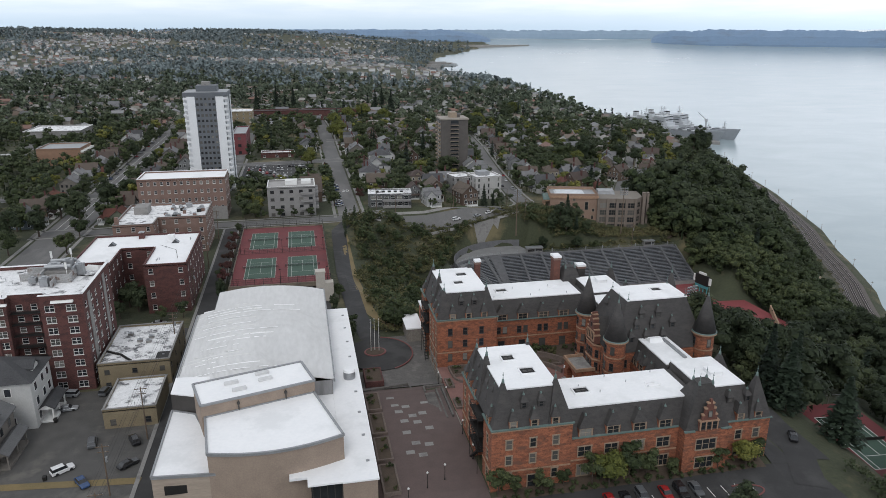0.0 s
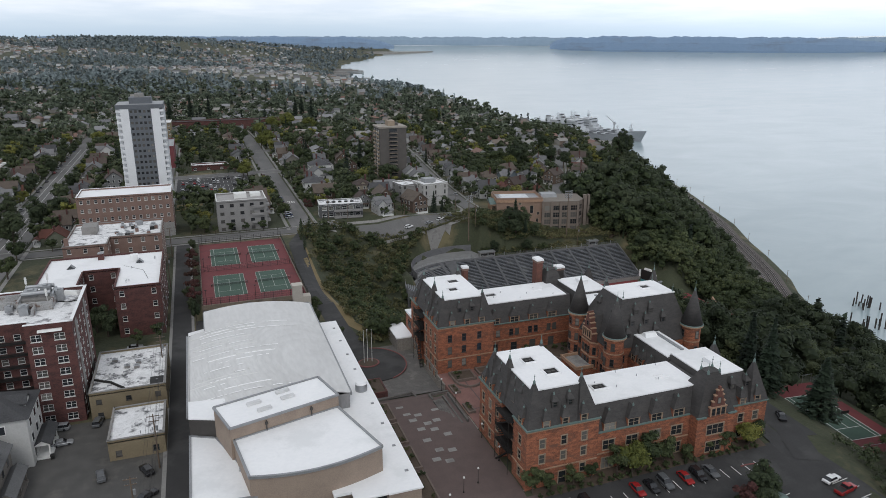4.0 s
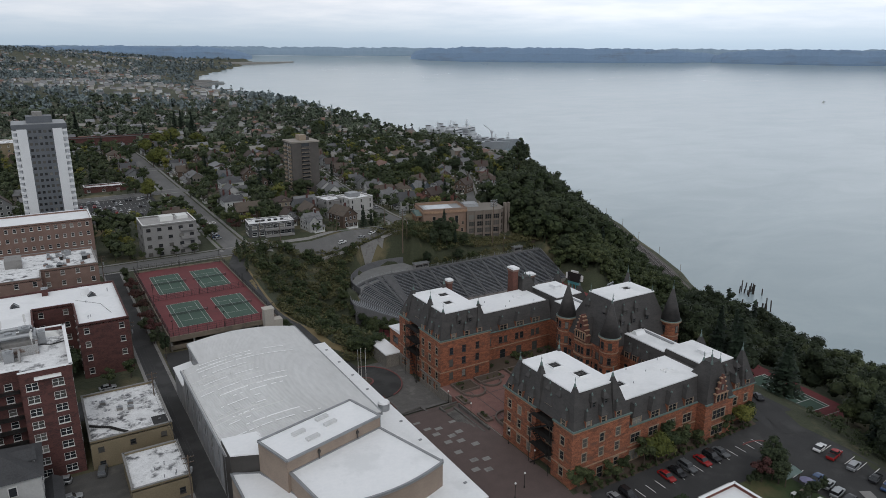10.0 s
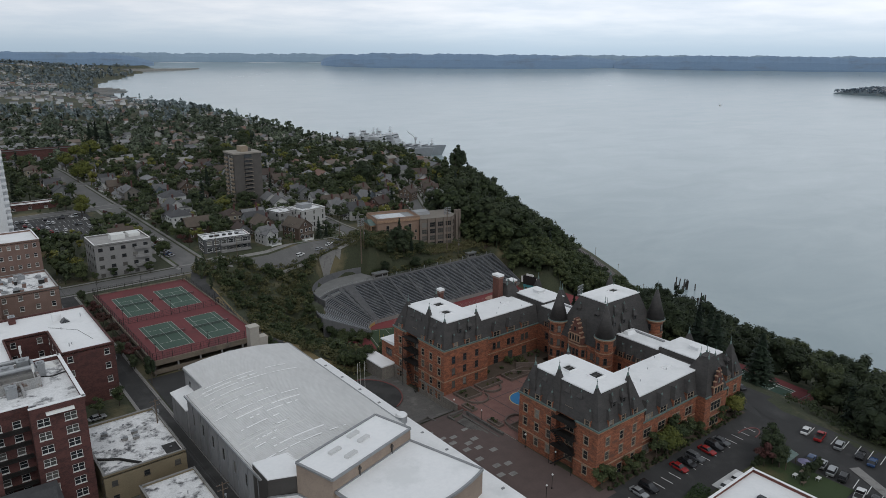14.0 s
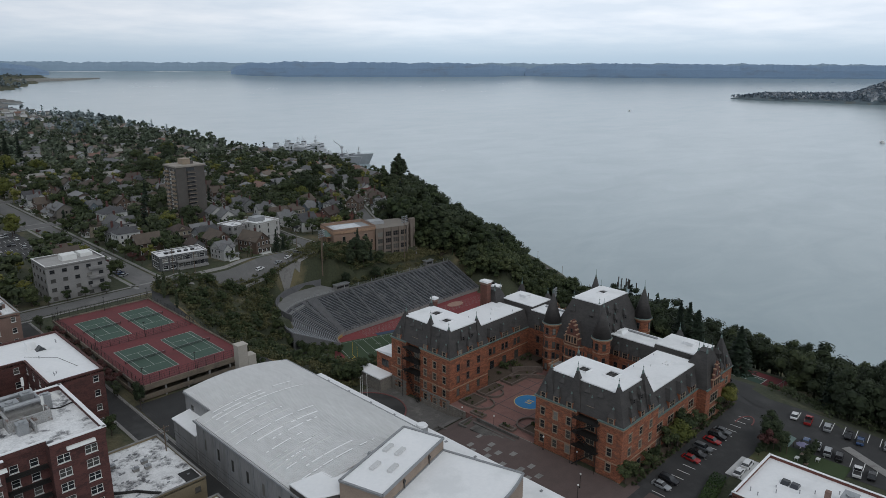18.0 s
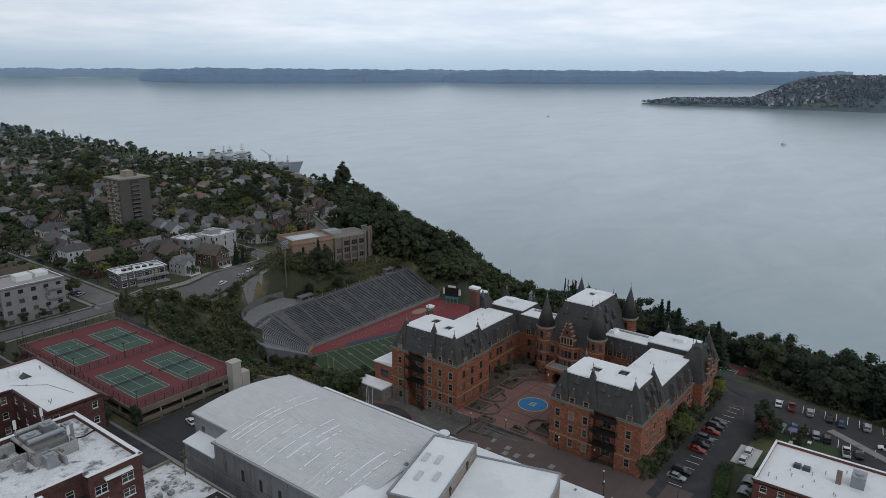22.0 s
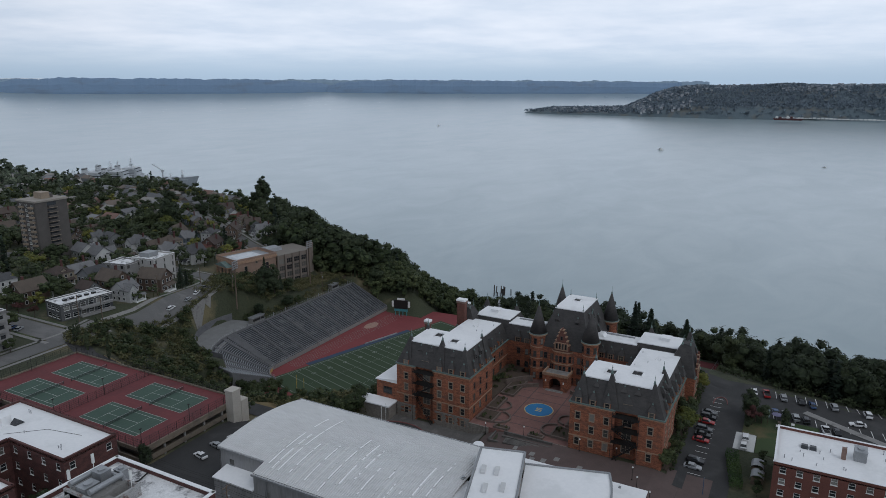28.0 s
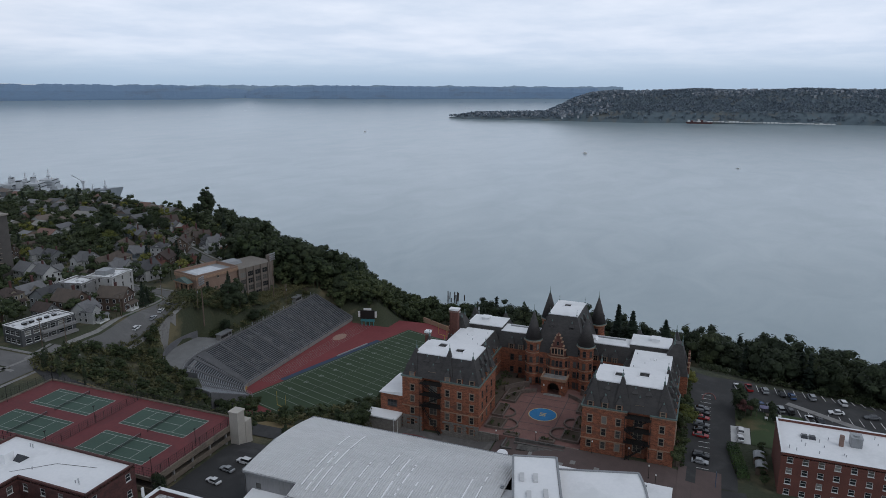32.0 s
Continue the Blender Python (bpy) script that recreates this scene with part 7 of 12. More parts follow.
part("penthouse", placed(MB().hull([(28, 10, -4.3), (38, 10, -4.3), (38, 18, -4.3), (28, 18, -4.3)], [(28.5, 10.5, -2.4), (37.5, 10.5, -2.4), (37.5, 17.5, -2.4), (28.5, 17.5, -2.4)]), CLM), GREY_METAL, cl)

# white mid-rise and low modern house beside the bend of the road
wa = flat_block("apartment_block", "white stucco mid-rise apartment block on a planted bank", rect_turn(127.5, 144.5, 16, 14, 9), -13.5, 5.4, mat("off_white_stucco", (0.390, 0.383, 0.367), (0.330, 0.323, 0.307), 0.3, 0.85), MEMBRANE_DIRTY, 5, 4.0, (0.9, 2.2), 1.5, frame=DARK_PAINT, category="apartment building")
part("penthouse", MB().prism(rect_turn(127, 147, 7, 6, 9), 4.7, 7.0), GREY_METAL, wa)
wb = flat_block("apartment_block", "pale stucco stepped apartment block with a light roof", rect_turn(114.5, 151.0, 12, 13, 9), -13.0, 4.4, STUCCO, MEMBRANE_DIRTY, 5, 4.6, (1.6, 1.5), 1.5, frame=DARK_PAINT, category="apartment building")
mh = flat_block("modern_house", "low modern grey house with ribbon windows and a flat white roof", rect_turn(68.5, 121.0, 23, 12, -6), -8.0, 2.8, mat("charcoal_cladding", (0.085, 0.088, 0.09), (0.06, 0.062, 0.065), 0.3, 0.7), MEMBRANE_DIRTY, 3, 3.1, (2.5, 1.9), 0.9, style="pair", frame=WHITE_PAINT, category="house", parapet=0.4, coping=WHITE_PAINT)
for z in (-4.6, -1.1):
    part("balcony", MB().prism(rect_turn(71.5, 113.8, 15, 2.4, -6), z, z + 0.9), STUCCO, mh)
for i in range(5):
    roof_unit(mh, 62 + i * 3.2, 121.5 - i * 0.35, 2.4, 1.6, 1.2, 0.8, IRON)

# orange brick block, red block, low shed and others further up the street
ob_ = flat_block("apartment_block", "orange-tan brick block with white balconies on its end", [(-155, 276), (-127, 276), (-127, 304), (-155, 304)], -5, 7.6, mat("orange_tan_brick", (0.270, 0.165, 0.110), (0.210, 0.128, 0.086), 0.3, 0.9), GREY_METAL, 4, 6.0, (1.4, 1.4), 1.0, sides=(1,), category="apartment building")
for z in (-1.6, 1.5, 4.6):
    for y in (279, 286, 293, 300):
        part("balcony", MB().box(-127, -124.6, y - 2.4, y + 2.4, z - 0.2, z + 0.9), WHITE_PAINT, ob_)
flat_block("commercial_block", "dark red metal-clad commercial block", [(-27, 300), (-17, 300), (-17, 345), (-27, 345)], -5, 11.5, mat("dark_red_cladding", (0.17, 0.045, 0.05), (0.13, 0.035, 0.04), 0.3, 0.7), GREY_METAL, 3, 7, (2.4, 2.0), 1.2, frame=DARK_PAINT)
flat_block("commercial_block", "low rust-red brick shed with a pale roof", [(-6, 282), (26, 282), (26, 292), (-6, 292)], -5, -0.6, BRICK_DARK, MEMBRANE_DIRTY, 1, 7, (2.0, 1.6), 1.0)
flat_block("school_annex", "long dark brick institutional building among trees", [(-30, 520), (85, 520), (85, 534), (-30, 534)], -9, 5, BRICK_DARK, SLATE, 2, 11, (1.6, 1.6), 1.0)
flat_block("commercial_block", "low grey block with a dirty flat roof", [(-215, 250), (-172, 250), (-172, 282), (-215, 282)], -5, 3.6, STUCCO, MEMBRANE_DIRTY, 2, 6, (1.6, 1.4), 1.0)
flat_block("commercial_block", "low concrete block with a flat roof", [(-205, 400), (-160, 400), (-160, 440), (-205, 440)], -5, 4, STUCCO, MEMBRANE_DIRTY, 2, 6, (1.6, 1.4), 1.0)
flat_block("apartment_block", "pale tan apartment block with a light roof", [(-62, 470), (-22, 470), (-22, 500), (-62, 500)], -6, 10, BRICK_TAN, MEMBRANE_DIRTY, 4, 5, (1.5, 1.5), 1.0, category="apartment building")

# ---------------------------------------------------------------- roads, plaza and parking
DARK_WALK = mat("grey_footway_concrete", (0.15, 0.145, 0.14), (0.105, 0.10, 0.097), 0.4, 0.9, bump=0.2, fine=3.0)
def strip(mb, pts, width, lift=0.12, step=3.0, across=3, closed_z=None):
    """A ribbon draped on the ground along a line of points."""
    P = [Vector((*p, 0)) for p in pts]
    line = []
    for a, b in zip(P, P[1:]):
        n_ = max(1, int((b - a).length / step))
        line += [a.lerp(b, i / n_) for i in range(n_)]
    line.append(P[-1])
    prev = None
    for i, p in enumerate(line):
        d = (line[min(i + 1, len(line) - 1)] - line[max(i - 1, 0)]).normalized()
        n_ = Vector((-d.y, d.x, 0))
        qs = [p + n_ * width * (k / (across - 1) - 0.5) for k in range(across)]
        zs = [float(land(q.x, q.y)) for q in qs]
        ring = [(q.x, q.y, z + lift) for q, z in zip(qs, zs)]
        if prev:
            for k in range(across - 1):
                mb.face(prev[k + 1], prev[k], ring[k], ring[k + 1])
        prev = ring
    return mb


def patch(mb, x0, x1, y0, y1, lift=0.1, step=4.0):
    nx, ny = max(1, int((x1 - x0) / step)), max(1, int((y1 - y0) / step))
    X = [x0 + (x1 - x0) * i / nx for i in range(nx + 1)]
    Y = [y0 + (y1 - y0) * i / ny for i in range(ny + 1)]
    Z = [[float(land(x, y)) + lift for x in X] for y in Y]
    for j in range(ny):
        for i in range(nx):
            mb.face((X[i], Y[j], Z[j][i]), (X[i + 1], Y[j], Z[j][i + 1]), (X[i + 1], Y[j + 1], Z[j + 1][i + 1]), (X[i], Y[j + 1], Z[j + 1][i]))
    return mb


ROADS = [("street", [(-11.2, -170), (-11.2, 88)], 6.4), ("cross_street", [(-100, 92), (60, 97)], 9.5), ("residential_street", [(45.5, 98), (45.5, 420), (43, 520)], 11),
         ("avenue", [(-86, -40), (-88, 260), (-92, 430), (-92, 760)], 17), ("bend_road", [(50, 98), (64, 102.5), (86, 102.5), (108, 106), (130, 111.5), (143, 117), (148.5, 128), (149, 152), (153, 190), (159, 239), (175, 344), (185, 430)], 9.5),
         ("side_street", [(-90, 250), (45, 262), (130, 262)], 8), ("side_street", [(45, 360), (205, 352)], 7),
         ("side_street", [(222, 160), (232, 179), (264, 235), (314, 327), (339, 380)], 7), ("driveway", [(45, 92), (38, 74), (37.2, 20), (38.5, -25), (41, -44)], 6.5), ("south_street", [(-60, -150), (20, -146), (51.5, -143.4)], 9), ("side_street", [(-22, 186), (-20, 420)], 7),
         ("bluff_road", [(122.5, -139.5), (128, -128), (131, -112), (131, -92), (129, -70)], 6.5), ("side_street", [(-300, 170), (-88, 172)], 8), ("side_street", [(-300, 330), (-90, 330)], 8), ("side_street", [(-190, 60), (-190, 600)], 8)]
for nm, pts, w in ROADS:
    solo("road", strip(MB(), pts, w, 0.12 + 0.012 * ROADS.index((nm, pts, w)) % 0.1), ASPHALT if nm in ("street", "driveway", "bluff_road", "south_street") else STREET, "grey asphalt town street", "road", kind="structure")
walks = MB()
for nm, pts, w in ROADS:
    if nm in ("street", "driveway", "bluff_road", "south_street"):
        continue
    P = [Vector(p) for p in pts]
    for sgn in (-1, 1):
        off = []
        for i, p in enumerate(P):
            d = (P[min(i + 1, len(P) - 1)] - P[max(i - 1, 0)]).normalized()
            off.append(tuple(p + Vector((-d.y, d.x)) * sgn * (w / 2 + 1.9)))
        strip(walks, off, 1.6, 0.16, across=2)
solo("pavement", walks, CONCRETE, "pale concrete pavements along the town streets", "pavement", kind="structure")
kb = MB()
for x in (-14.6, -7.9):
    strip(kb, [(x, -130), (x, 86)], 0.9, 0.22, across=2)
solo("kerb", kb, CONCRETE, "narrow concrete kerbs along the street by the gymnasium", "kerb", kind="structure")
mk = MB()
strip(mk, [(-92, 100), (-94, 420)], 0.2, 0.16, across=2); strip(mk, [(-88.3, 100), (-90, 420)], 0.2, 0.16, across=2); strip(mk, [(-84, 100), (-86, 420)], 0.15, 0.16, across=2)
solo("road_marking", mk, LINE, "white painted road lines", "road marking", kind="structure")
lots = MB()
patch(lots, -66, -14.6, -126, -67.5, 0.1)
solo("car_park", lots, mat("worn_lot_surface", (0.092, 0.088, 0.083), (0.058, 0.056, 0.053), 0.25, 0.9, bump=0.2, fine=5.0, stain=(0.12, 0.112, 0.10), stain_scale=0.12), "worn grey asphalt car park", "car park", kind="structure")
lots = MB()
patch(lots, -66, -14.6, -41.5, -30, 0.1)
solo("car_park", lots, ASPHALT, "worn grey asphalt car park", "car park", kind="structure")
lots = MB()
patch(lots, 52, 127, -146, -131.5, 0.07)
solo("car_park", lots, ASPHALT, "worn grey asphalt car park", "car park", kind="structure")
lots = MB()
patch(lots, 118.9, 133.5, -131.5, -100, 0.09, 2.5)
solo("car_park", lots, ASPHALT, "worn grey asphalt yard at the end of the school", "car park", kind="structure")
lots = MB()
patch(lots, 103.5, 127, -166, -146, 0.07)
solo("car_park", lots, ASPHALT, "worn grey asphalt car park", "car park", kind="structure")
lots = MB()
patch(lots, 99, 127, -200, -166, 0.07)
solo("car_park", lots, ASPHALT, "worn grey asphalt car park", "car park", kind="structure")
lots = MB()
patch(lots, -16, 31, 186, 262, 0.1)
solo("car_park", lots, ASPHALT, "worn grey asphalt car park", "car park", kind="structure")
lots = MB()
patch(lots, -7, 30, -34, -9, 0.1)
solo("car_park", lots, ASPHALT, "worn grey asphalt car park", "car park", kind="structure")
ls = MB()
for i in range(17):
    x = 60.5 + i * 3.1
    ls.bar((x, -138.8, float(land(x, -136)) + 0.14), (x + 0.1, -133.6, float(land(x, -136)) + 0.14), 0.16, 0.02)
for i in range(17):
    y = -148 - i * 2.9
    ls.bar((119.5, y, float(land(119, y)) + 0.14), (124.8, y + 0.6, float(land(123, y)) + 0.14), 0.16, 0.02)
    ls.bar((104.0, y, float(land(105, y)) + 0.14), (108.8, y + 0.6, float(land(107, y)) + 0.14), 0.16, 0.02)
for i in range(18):
    for y in (196, 207.5, 219, 230.5, 242):
        ls.bar((-13 + i * 2.4, y, float(land(0, y)) + 0.16), (-13 + i * 2.4, y + 5, float(land(0, y)) + 0.16), 0.14, 0.02)
tagged(solo("parking_line", ls, LINE, "white painted parking bay lines", "road marking"), kind="structure")
fw = MB()
strip(fw, [(113, -162), (106, -174), (99.8, -185), (94, -196)], 2.6, 0.2, across=2)
solo("footway", fw, CONCRETE, "pale concrete footway across the car park", "footway", kind="structure")
# pale gravel edges and dry verges
vg = MB()
strip(vg, [(40, 70), (41.4, 20), (43, -22), (50, -38)], 3.6, 0.1)
strip(vg, [(-60, -105), (-14, -110)], 2.2, 0.16)
strip(vg, [(140, 112), (180, 98), (215, 96)], 5.0, 0.15)
patch(vg, -15, -1, 158, 172, 0.2)
patch(vg, -118, -99, 230, 250, 0.2)
solo("dry_verge", vg, DRY_GRASS, "strip of dry straw-coloured grass", "verge", kind="structure")
yd = MB()
patch(yd, 172, 224, 88.6, 104, 0.14)
solo("yard", yd, SOIL, "bare brown earth yard below the clubhouse", "yard", kind="structure")
gv = MB()
strip(gv, [(38.6, 108), (38.6, 300)], 3.4, 0.14); strip(gv, [(53.4, 112), (53.4, 260)], 2.6, 0.14)
strip(gv, [(104, 112.5), (128, 117.5), (146, 128)], 4.5, 0.14)
patch(gv, 62, 84, 134, 146, 0.25)
patch(gv, 166, 176, 112, 124, 0.2)
patch(gv, 79.5, 103.4, -166, -150.2, 0.16)
patch(gv, 90.2, 103.4, -150.2, -146.1, 0.16)
solo("lawn", gv, GRASS, "green mown verges and lawns", "lawn", kind="structure")

bed = MB()
patch(bed, 57.5, 117, -132.6, -128.2, 0.14, 2.0)
solo("planting_strip", bed, SOIL, "dark soil planting strip along the front of the school", "planting bed", kind="structure")
fwk = MB()
patch(fwk, 57.5, 119, -134.2, -132.6, 0.18, 2.0)
solo("footway", fwk, DARK_WALK, "narrow grey concrete footway along the planting strip", "footway", kind="structure")

# school plaza
pz_ = MB()
patch(pz_, 34.2, 56.0, -131, -80, 0.09, 3.0)
patch(pz_, 40, 59.5, -142, -131, 0.16, 3.0)
solo("plaza", pz_, PAVING, "dark red-brown brick plaza with pale square insets", "plaza", kind="structure")
up = MB()
patch(up, 34.2, 56.2, -79.6, -66, 0.3, 1.6)
patch(up, 44, 56.2, -66, -44, 0.3, 1.6)
solo("plaza", up, mat("grey_stone_paving", (0.13, 0.122, 0.115), (0.09, 0.085, 0.08), 0.5, 0.9, bump=0.2, fine=3.0, stain=(0.16, 0.15, 0.14), stain_scale=0.3), "grey stone-paved slope beside the school", "plaza", kind="structure")
for i, (x, y) in enumerate([(42, -92), (44.5, -93.2), (42.5, -95.4), (45.5, -98), (43.2, -100), (46.2, -101), (43.0, -105), (48.5, -104), (44.4, -109.6), (47.2, -110.6), (42.6, -113), (45.2, -114.4), (49.4, -92.0), (48.0, -97.2), (41.4, -87.5)]):
    z = float(land(x, y)) + 0.1
    q = MB().box(x - 0.95, x + 0.95, y - 0.7, y + 0.7, z, z + 0.02)
    tagged(solo("paving_slab", q, CONCRETE, "pale square slab set in the brick plaza", "paving slab", "pale slabs of the plaza"), kind="structure")
cz = -3.3
court_pts = [(56.3, -104.4), (88, -104.4), (95.2, -98), (95.2, -80.8), (88, -74.3), (56.3, -74.3)]
ct_ = thing("school_court", 74, CY, cz, "red-brown paved forecourt with a round blue emblem", "forecourt", kind="structure")
part("paving", MB().prism(court_pts, cz - 4.6, cz + 0.02), COURT_PAVING, ct_)
for s_ in (-1, 1):
    part("planted_bank", MB().box(73.3, 101.0, *yr(s_, 15.15, 21.75), cz - 4.6, cz + 0.35), SOIL, ct_, "dark planted soil bank beside the wing")
    part("planted_bank", MB().prism([(88.2, CY + s_ * 14.9), (95.3, CY + s_ * 8.9), (96.0, CY + s_ * 15.1)][::s_], cz - 1.0, cz + 0.8), SOIL, ct_, "dark planted soil bank beside the wing")
for x in (62, 66.5, 80, 85):
    part("paving_band", MB().box(x - 0.15, x + 0.15, -103, -76, cz + 0.02, cz + 0.035), PAVING, ct_)
for y in (-95, -84):
    part("paving_band", MB().box(57, 89, y - 0.15, y + 0.15, cz + 0.02, cz + 0.036), PAVING, ct_)
ring = [(73.6 + 4.5 * math.cos(2 * math.pi * i / 40), CY - 0.3 + 4.5 * math.sin(2 * math.pi * i / 40)) for i in range(40)]
part("emblem_ring", MB().prism(ring, cz + 0.02, cz + 0.045), mat("pale_gold_paint", (0.50, 0.42, 0.20), None, 1, 0.8), ct_)
ring = [(73.6 + 4.2 * math.cos(2 * math.pi * i / 40), CY - 0.3 + 4.2 * math.sin(2 * math.pi * i / 40)) for i in range(40)]
part("emblem_disc", MB().prism(ring, cz + 0.045, cz + 0.06), mat("emblem_blue", (0.035, 0.19, 0.40), (0.03, 0.15, 0.33), 0.6, 0.8), ct_)
em = MB()
for u, v, w, h in ((0.9, 0, 0.4, 1.9), (0, 0, 0.4, 1.9), (-0.9, 0, 0.4, 1.9), (0.45, 0.75, 0.6, 0.4), (-0.45, -0.75, 0.6, 0.4)):
    em.box(73.6 + u - w / 2, 73.6 + u + w / 2, CY - 0.3 + v - h / 2, CY - 0.3 + v + h / 2, cz + 0.06, cz + 0.075)
part("emblem_mark", em, MATS["pale_gold_paint"], ct_, "plain gold mark")


BEDS = []
DARK_CONC = mat("weathered_dark_concrete", (0.135, 0.125, 0.115), (0.085, 0.08, 0.074), 0.5, 0.9, bump=0.2, fine=4.0, stain=(0.07, 0.065, 0.06), stain_scale=0.4)
PLANTER_WALL = mat("weathered_planter_wall", (0.15, 0.115, 0.098), (0.10, 0.08, 0.068), 0.6, 0.9, tight=0.05)


def planter(x0, x1, y0, y1, z, h=0.7, bite=None):
    t = thing("planter", (x0 + x1) / 2, (y0 + y1) / 2, z, "low brick-walled planting bed with shrubs and bare soil", "planter", "planting beds of the school")
    w = 0.4
    mb = MB().box(x0, x1, y0, y0 + w, z - 0.6, z + h).box(x0, x1, y1 - w, y1, z - 0.6, z + h).box(x0, x0 + w, y0 + w, y1 - w, z - 0.6, z + h).box(x1 - w, x1, y0 + w, y1 - w, z - 0.6, z + h)
    part("wall", mb, BRICK_DARK if h > 2 else PLANTER_WALL, t)
    BEDS.append((x0 + w, x1 - w, y0 + w, y1 - w, z + h - 0.2))
    part("soil", MB().box(x0 + w, x1 - w, y0 + w, y1 - w, z - 0.6, z + h - 0.2), SOIL, t)
    return t


for bx in ((59.0, 65.5, -80.6, -75.2), (67.0, 75.5, -78.6, -75.0), (78.0, 90.5, -79.6, -74.9), (59.0, 65.5, -103.6, -98.2), (67.0, 75.5, -103.8, -100.2), (78.0, 90.5, -103.9, -99.2)):
    planter(*bx, cz, 0.75)
for bx in ((56.6, 58.6, -97, -92.4), (56.6, 58.6, -86.4, -81.8)):
    planter(*bx, cz, 0.6)
for bx in ((35.0, 38.6, -127, -117), (35.0, 38.6, -115.5, -106.5), (35.0, 38.6, -105, -96), (35.0, 38.6, -94.5, -86)):
    planter(*bx, float(land(37, -105)) + 0.1, 0.6)
# curved stone terrace walls and round seat walls of the forecourt
cw_ = thing("terrace_wall", 80, CY, cz, "curved low stone terrace walls round the paved forecourt", "stone wall")
for cx_, cy_, rad_, a0, a1, h_ in ((75.5, CY, 14.2, 22, 68, 1.3), (75.5, CY, 14.2, -68, -22, 1.3), (77.0, CY, 17.4, 30, 62, 2.0), (77.0, CY, 17.4, -62, -30, 2.0), (63.0, CY + 8.6, 3.3, 180, 360, 0.6), (63.0, CY - 8.6, 3.3, 0, 180, 0.6), (70.5, CY + 10.8, 2.8, 190, 350, 0.6), (70.5, CY - 10.8, 2.8, 10, 170, 0.6)):
    wm_ = MB()
    n_ = 12
    for i in range(n_):
        t0_, t1_ = radians(a0 + (a1 - a0) * i / n_), radians(a0 + (a1 - a0) * (i + 1) / n_)
        c0, s0, c1, s1 = math.cos(t0_), math.sin(t0_), math.cos(t1_), math.sin(t1_)
        q = [(cx_ + rad_ * c0, cy_ + rad_ * s0), (cx_ + (rad_ + 0.45) * c0, cy_ + (rad_ + 0.45) * s0), (cx_ + (rad_ + 0.45) * c1, cy_ + (rad_ + 0.45) * s1), (cx_ + rad_ * c1, cy_ + rad_ * s1)]
        wm_.hull([(*p, cz - 0.3) for p in q], [(*p, cz + h_) for p in q])
    part("wall_arc", wm_, PLANTER_WALL, cw_)
# retaining walls and seat steps between the plaza levels
rw = thing("plaza_wall", 50, -84, -4.2, "low concrete walls and seat steps beside the plaza", "retaining wall")
for a, b, h in (((34.4, -80.2), (47.5, -78.2), 1.1), ((47.5, -78.2), (47.8, -81.5), 1.1), ((50.8, -83.0), (56.2, -83.0), 0.9), ((50.8, -83.0), (50.8, -86.0), 0.9), ((53.6, -86), (53.6, -100.5), 0.7), ((55.0, -86), (55.0, -100.5), 1.1)):
    z = min(float(land(*a)), float(land(*b)))
    part("wall_length", MB().bar((*a, z - 0.5), (*b, z - 0.5), 0.45, h + 0.5), DARK_CONC, rw)
for k in range(5):
    part("step", MB().box(50.4 + k * 0.5, 50.9 + k * 0.5, -99, -87.5, -4.2, -3.25 + 0.05 * k - 0.1), DARK_CONC, rw)
stone_bank = MB()
for k in range(12):
    for rr_ in range(-4, 4):
        stone_bank.box(55.95 - 0.04 * ((k + rr_) % 3), 56.28, -104.2 + k * 1.05 if k < 6 else -80.6 + (k - 6) * 1.05, (-104.2 + k * 1.05 if k < 6 else -80.6 + (k - 6) * 1.05) + 1.0, -5.6 + rr_ * 0.6, -5.04 + rr_ * 0.6)
solo("stone_bank", stone_bank, STONE, "rough grey stone retaining wall of the forecourt", "stone wall", kind="structure")
# turning circle with red kerbs
tz = float(land(44, -56)) + 0.5
tc = thing("turning_circle", 42, -56, tz, "asphalt turning circle with red-painted kerbs and a round island", "turning circle", kind="structure")
disc = [(42.2 + 9.8 * math.cos(2 * math.pi * i / 36), -55.5 + 11.0 * math.sin(2 * math.pi * i / 36)) for i in range(36)]
part("asphalt", MB().prism(disc, tz - 1.2, tz + 0.05), ASPHALT, tc)
ISL_Y = -54.5
KERB_RED = mat("red_kerb_paint", (0.20, 0.075, 0.07), (0.15, 0.06, 0.055), 0.8, 0.8)
kb = MB()
for i in range(-7, 8):
    a0, a1 = i * 2 * math.pi / 36, (i + 1) * 2 * math.pi / 36
    kb.bar((42.2 + 10.0 * math.cos(a0), -55.5 + 11.2 * math.sin(a0), tz), (42.2 + 10.0 * math.cos(a1), -55.5 + 11.2 * math.sin(a1), tz), 0.35, 0.22)
part("outer_kerb", kb, KERB_RED, tc)
isl = [(41.2 + 3.3 * math.cos(2 * math.pi * i / 24), ISL_Y + 2.9 * math.sin(2 * math.pi * i / 24)) for i in range(24)]
part("island_kerb", MB().prism(isl, tz, tz + 0.28), KERB_RED, tc)
isl = [(41.2 + 2.8 * math.cos(2 * math.pi * i / 24), ISL_Y + 2.4 * math.sin(2 * math.pi * i / 24)) for i in range(24)]
part("island_bed", MB().prism(isl, tz + 0.1, tz + 0.36), SOIL, tc)
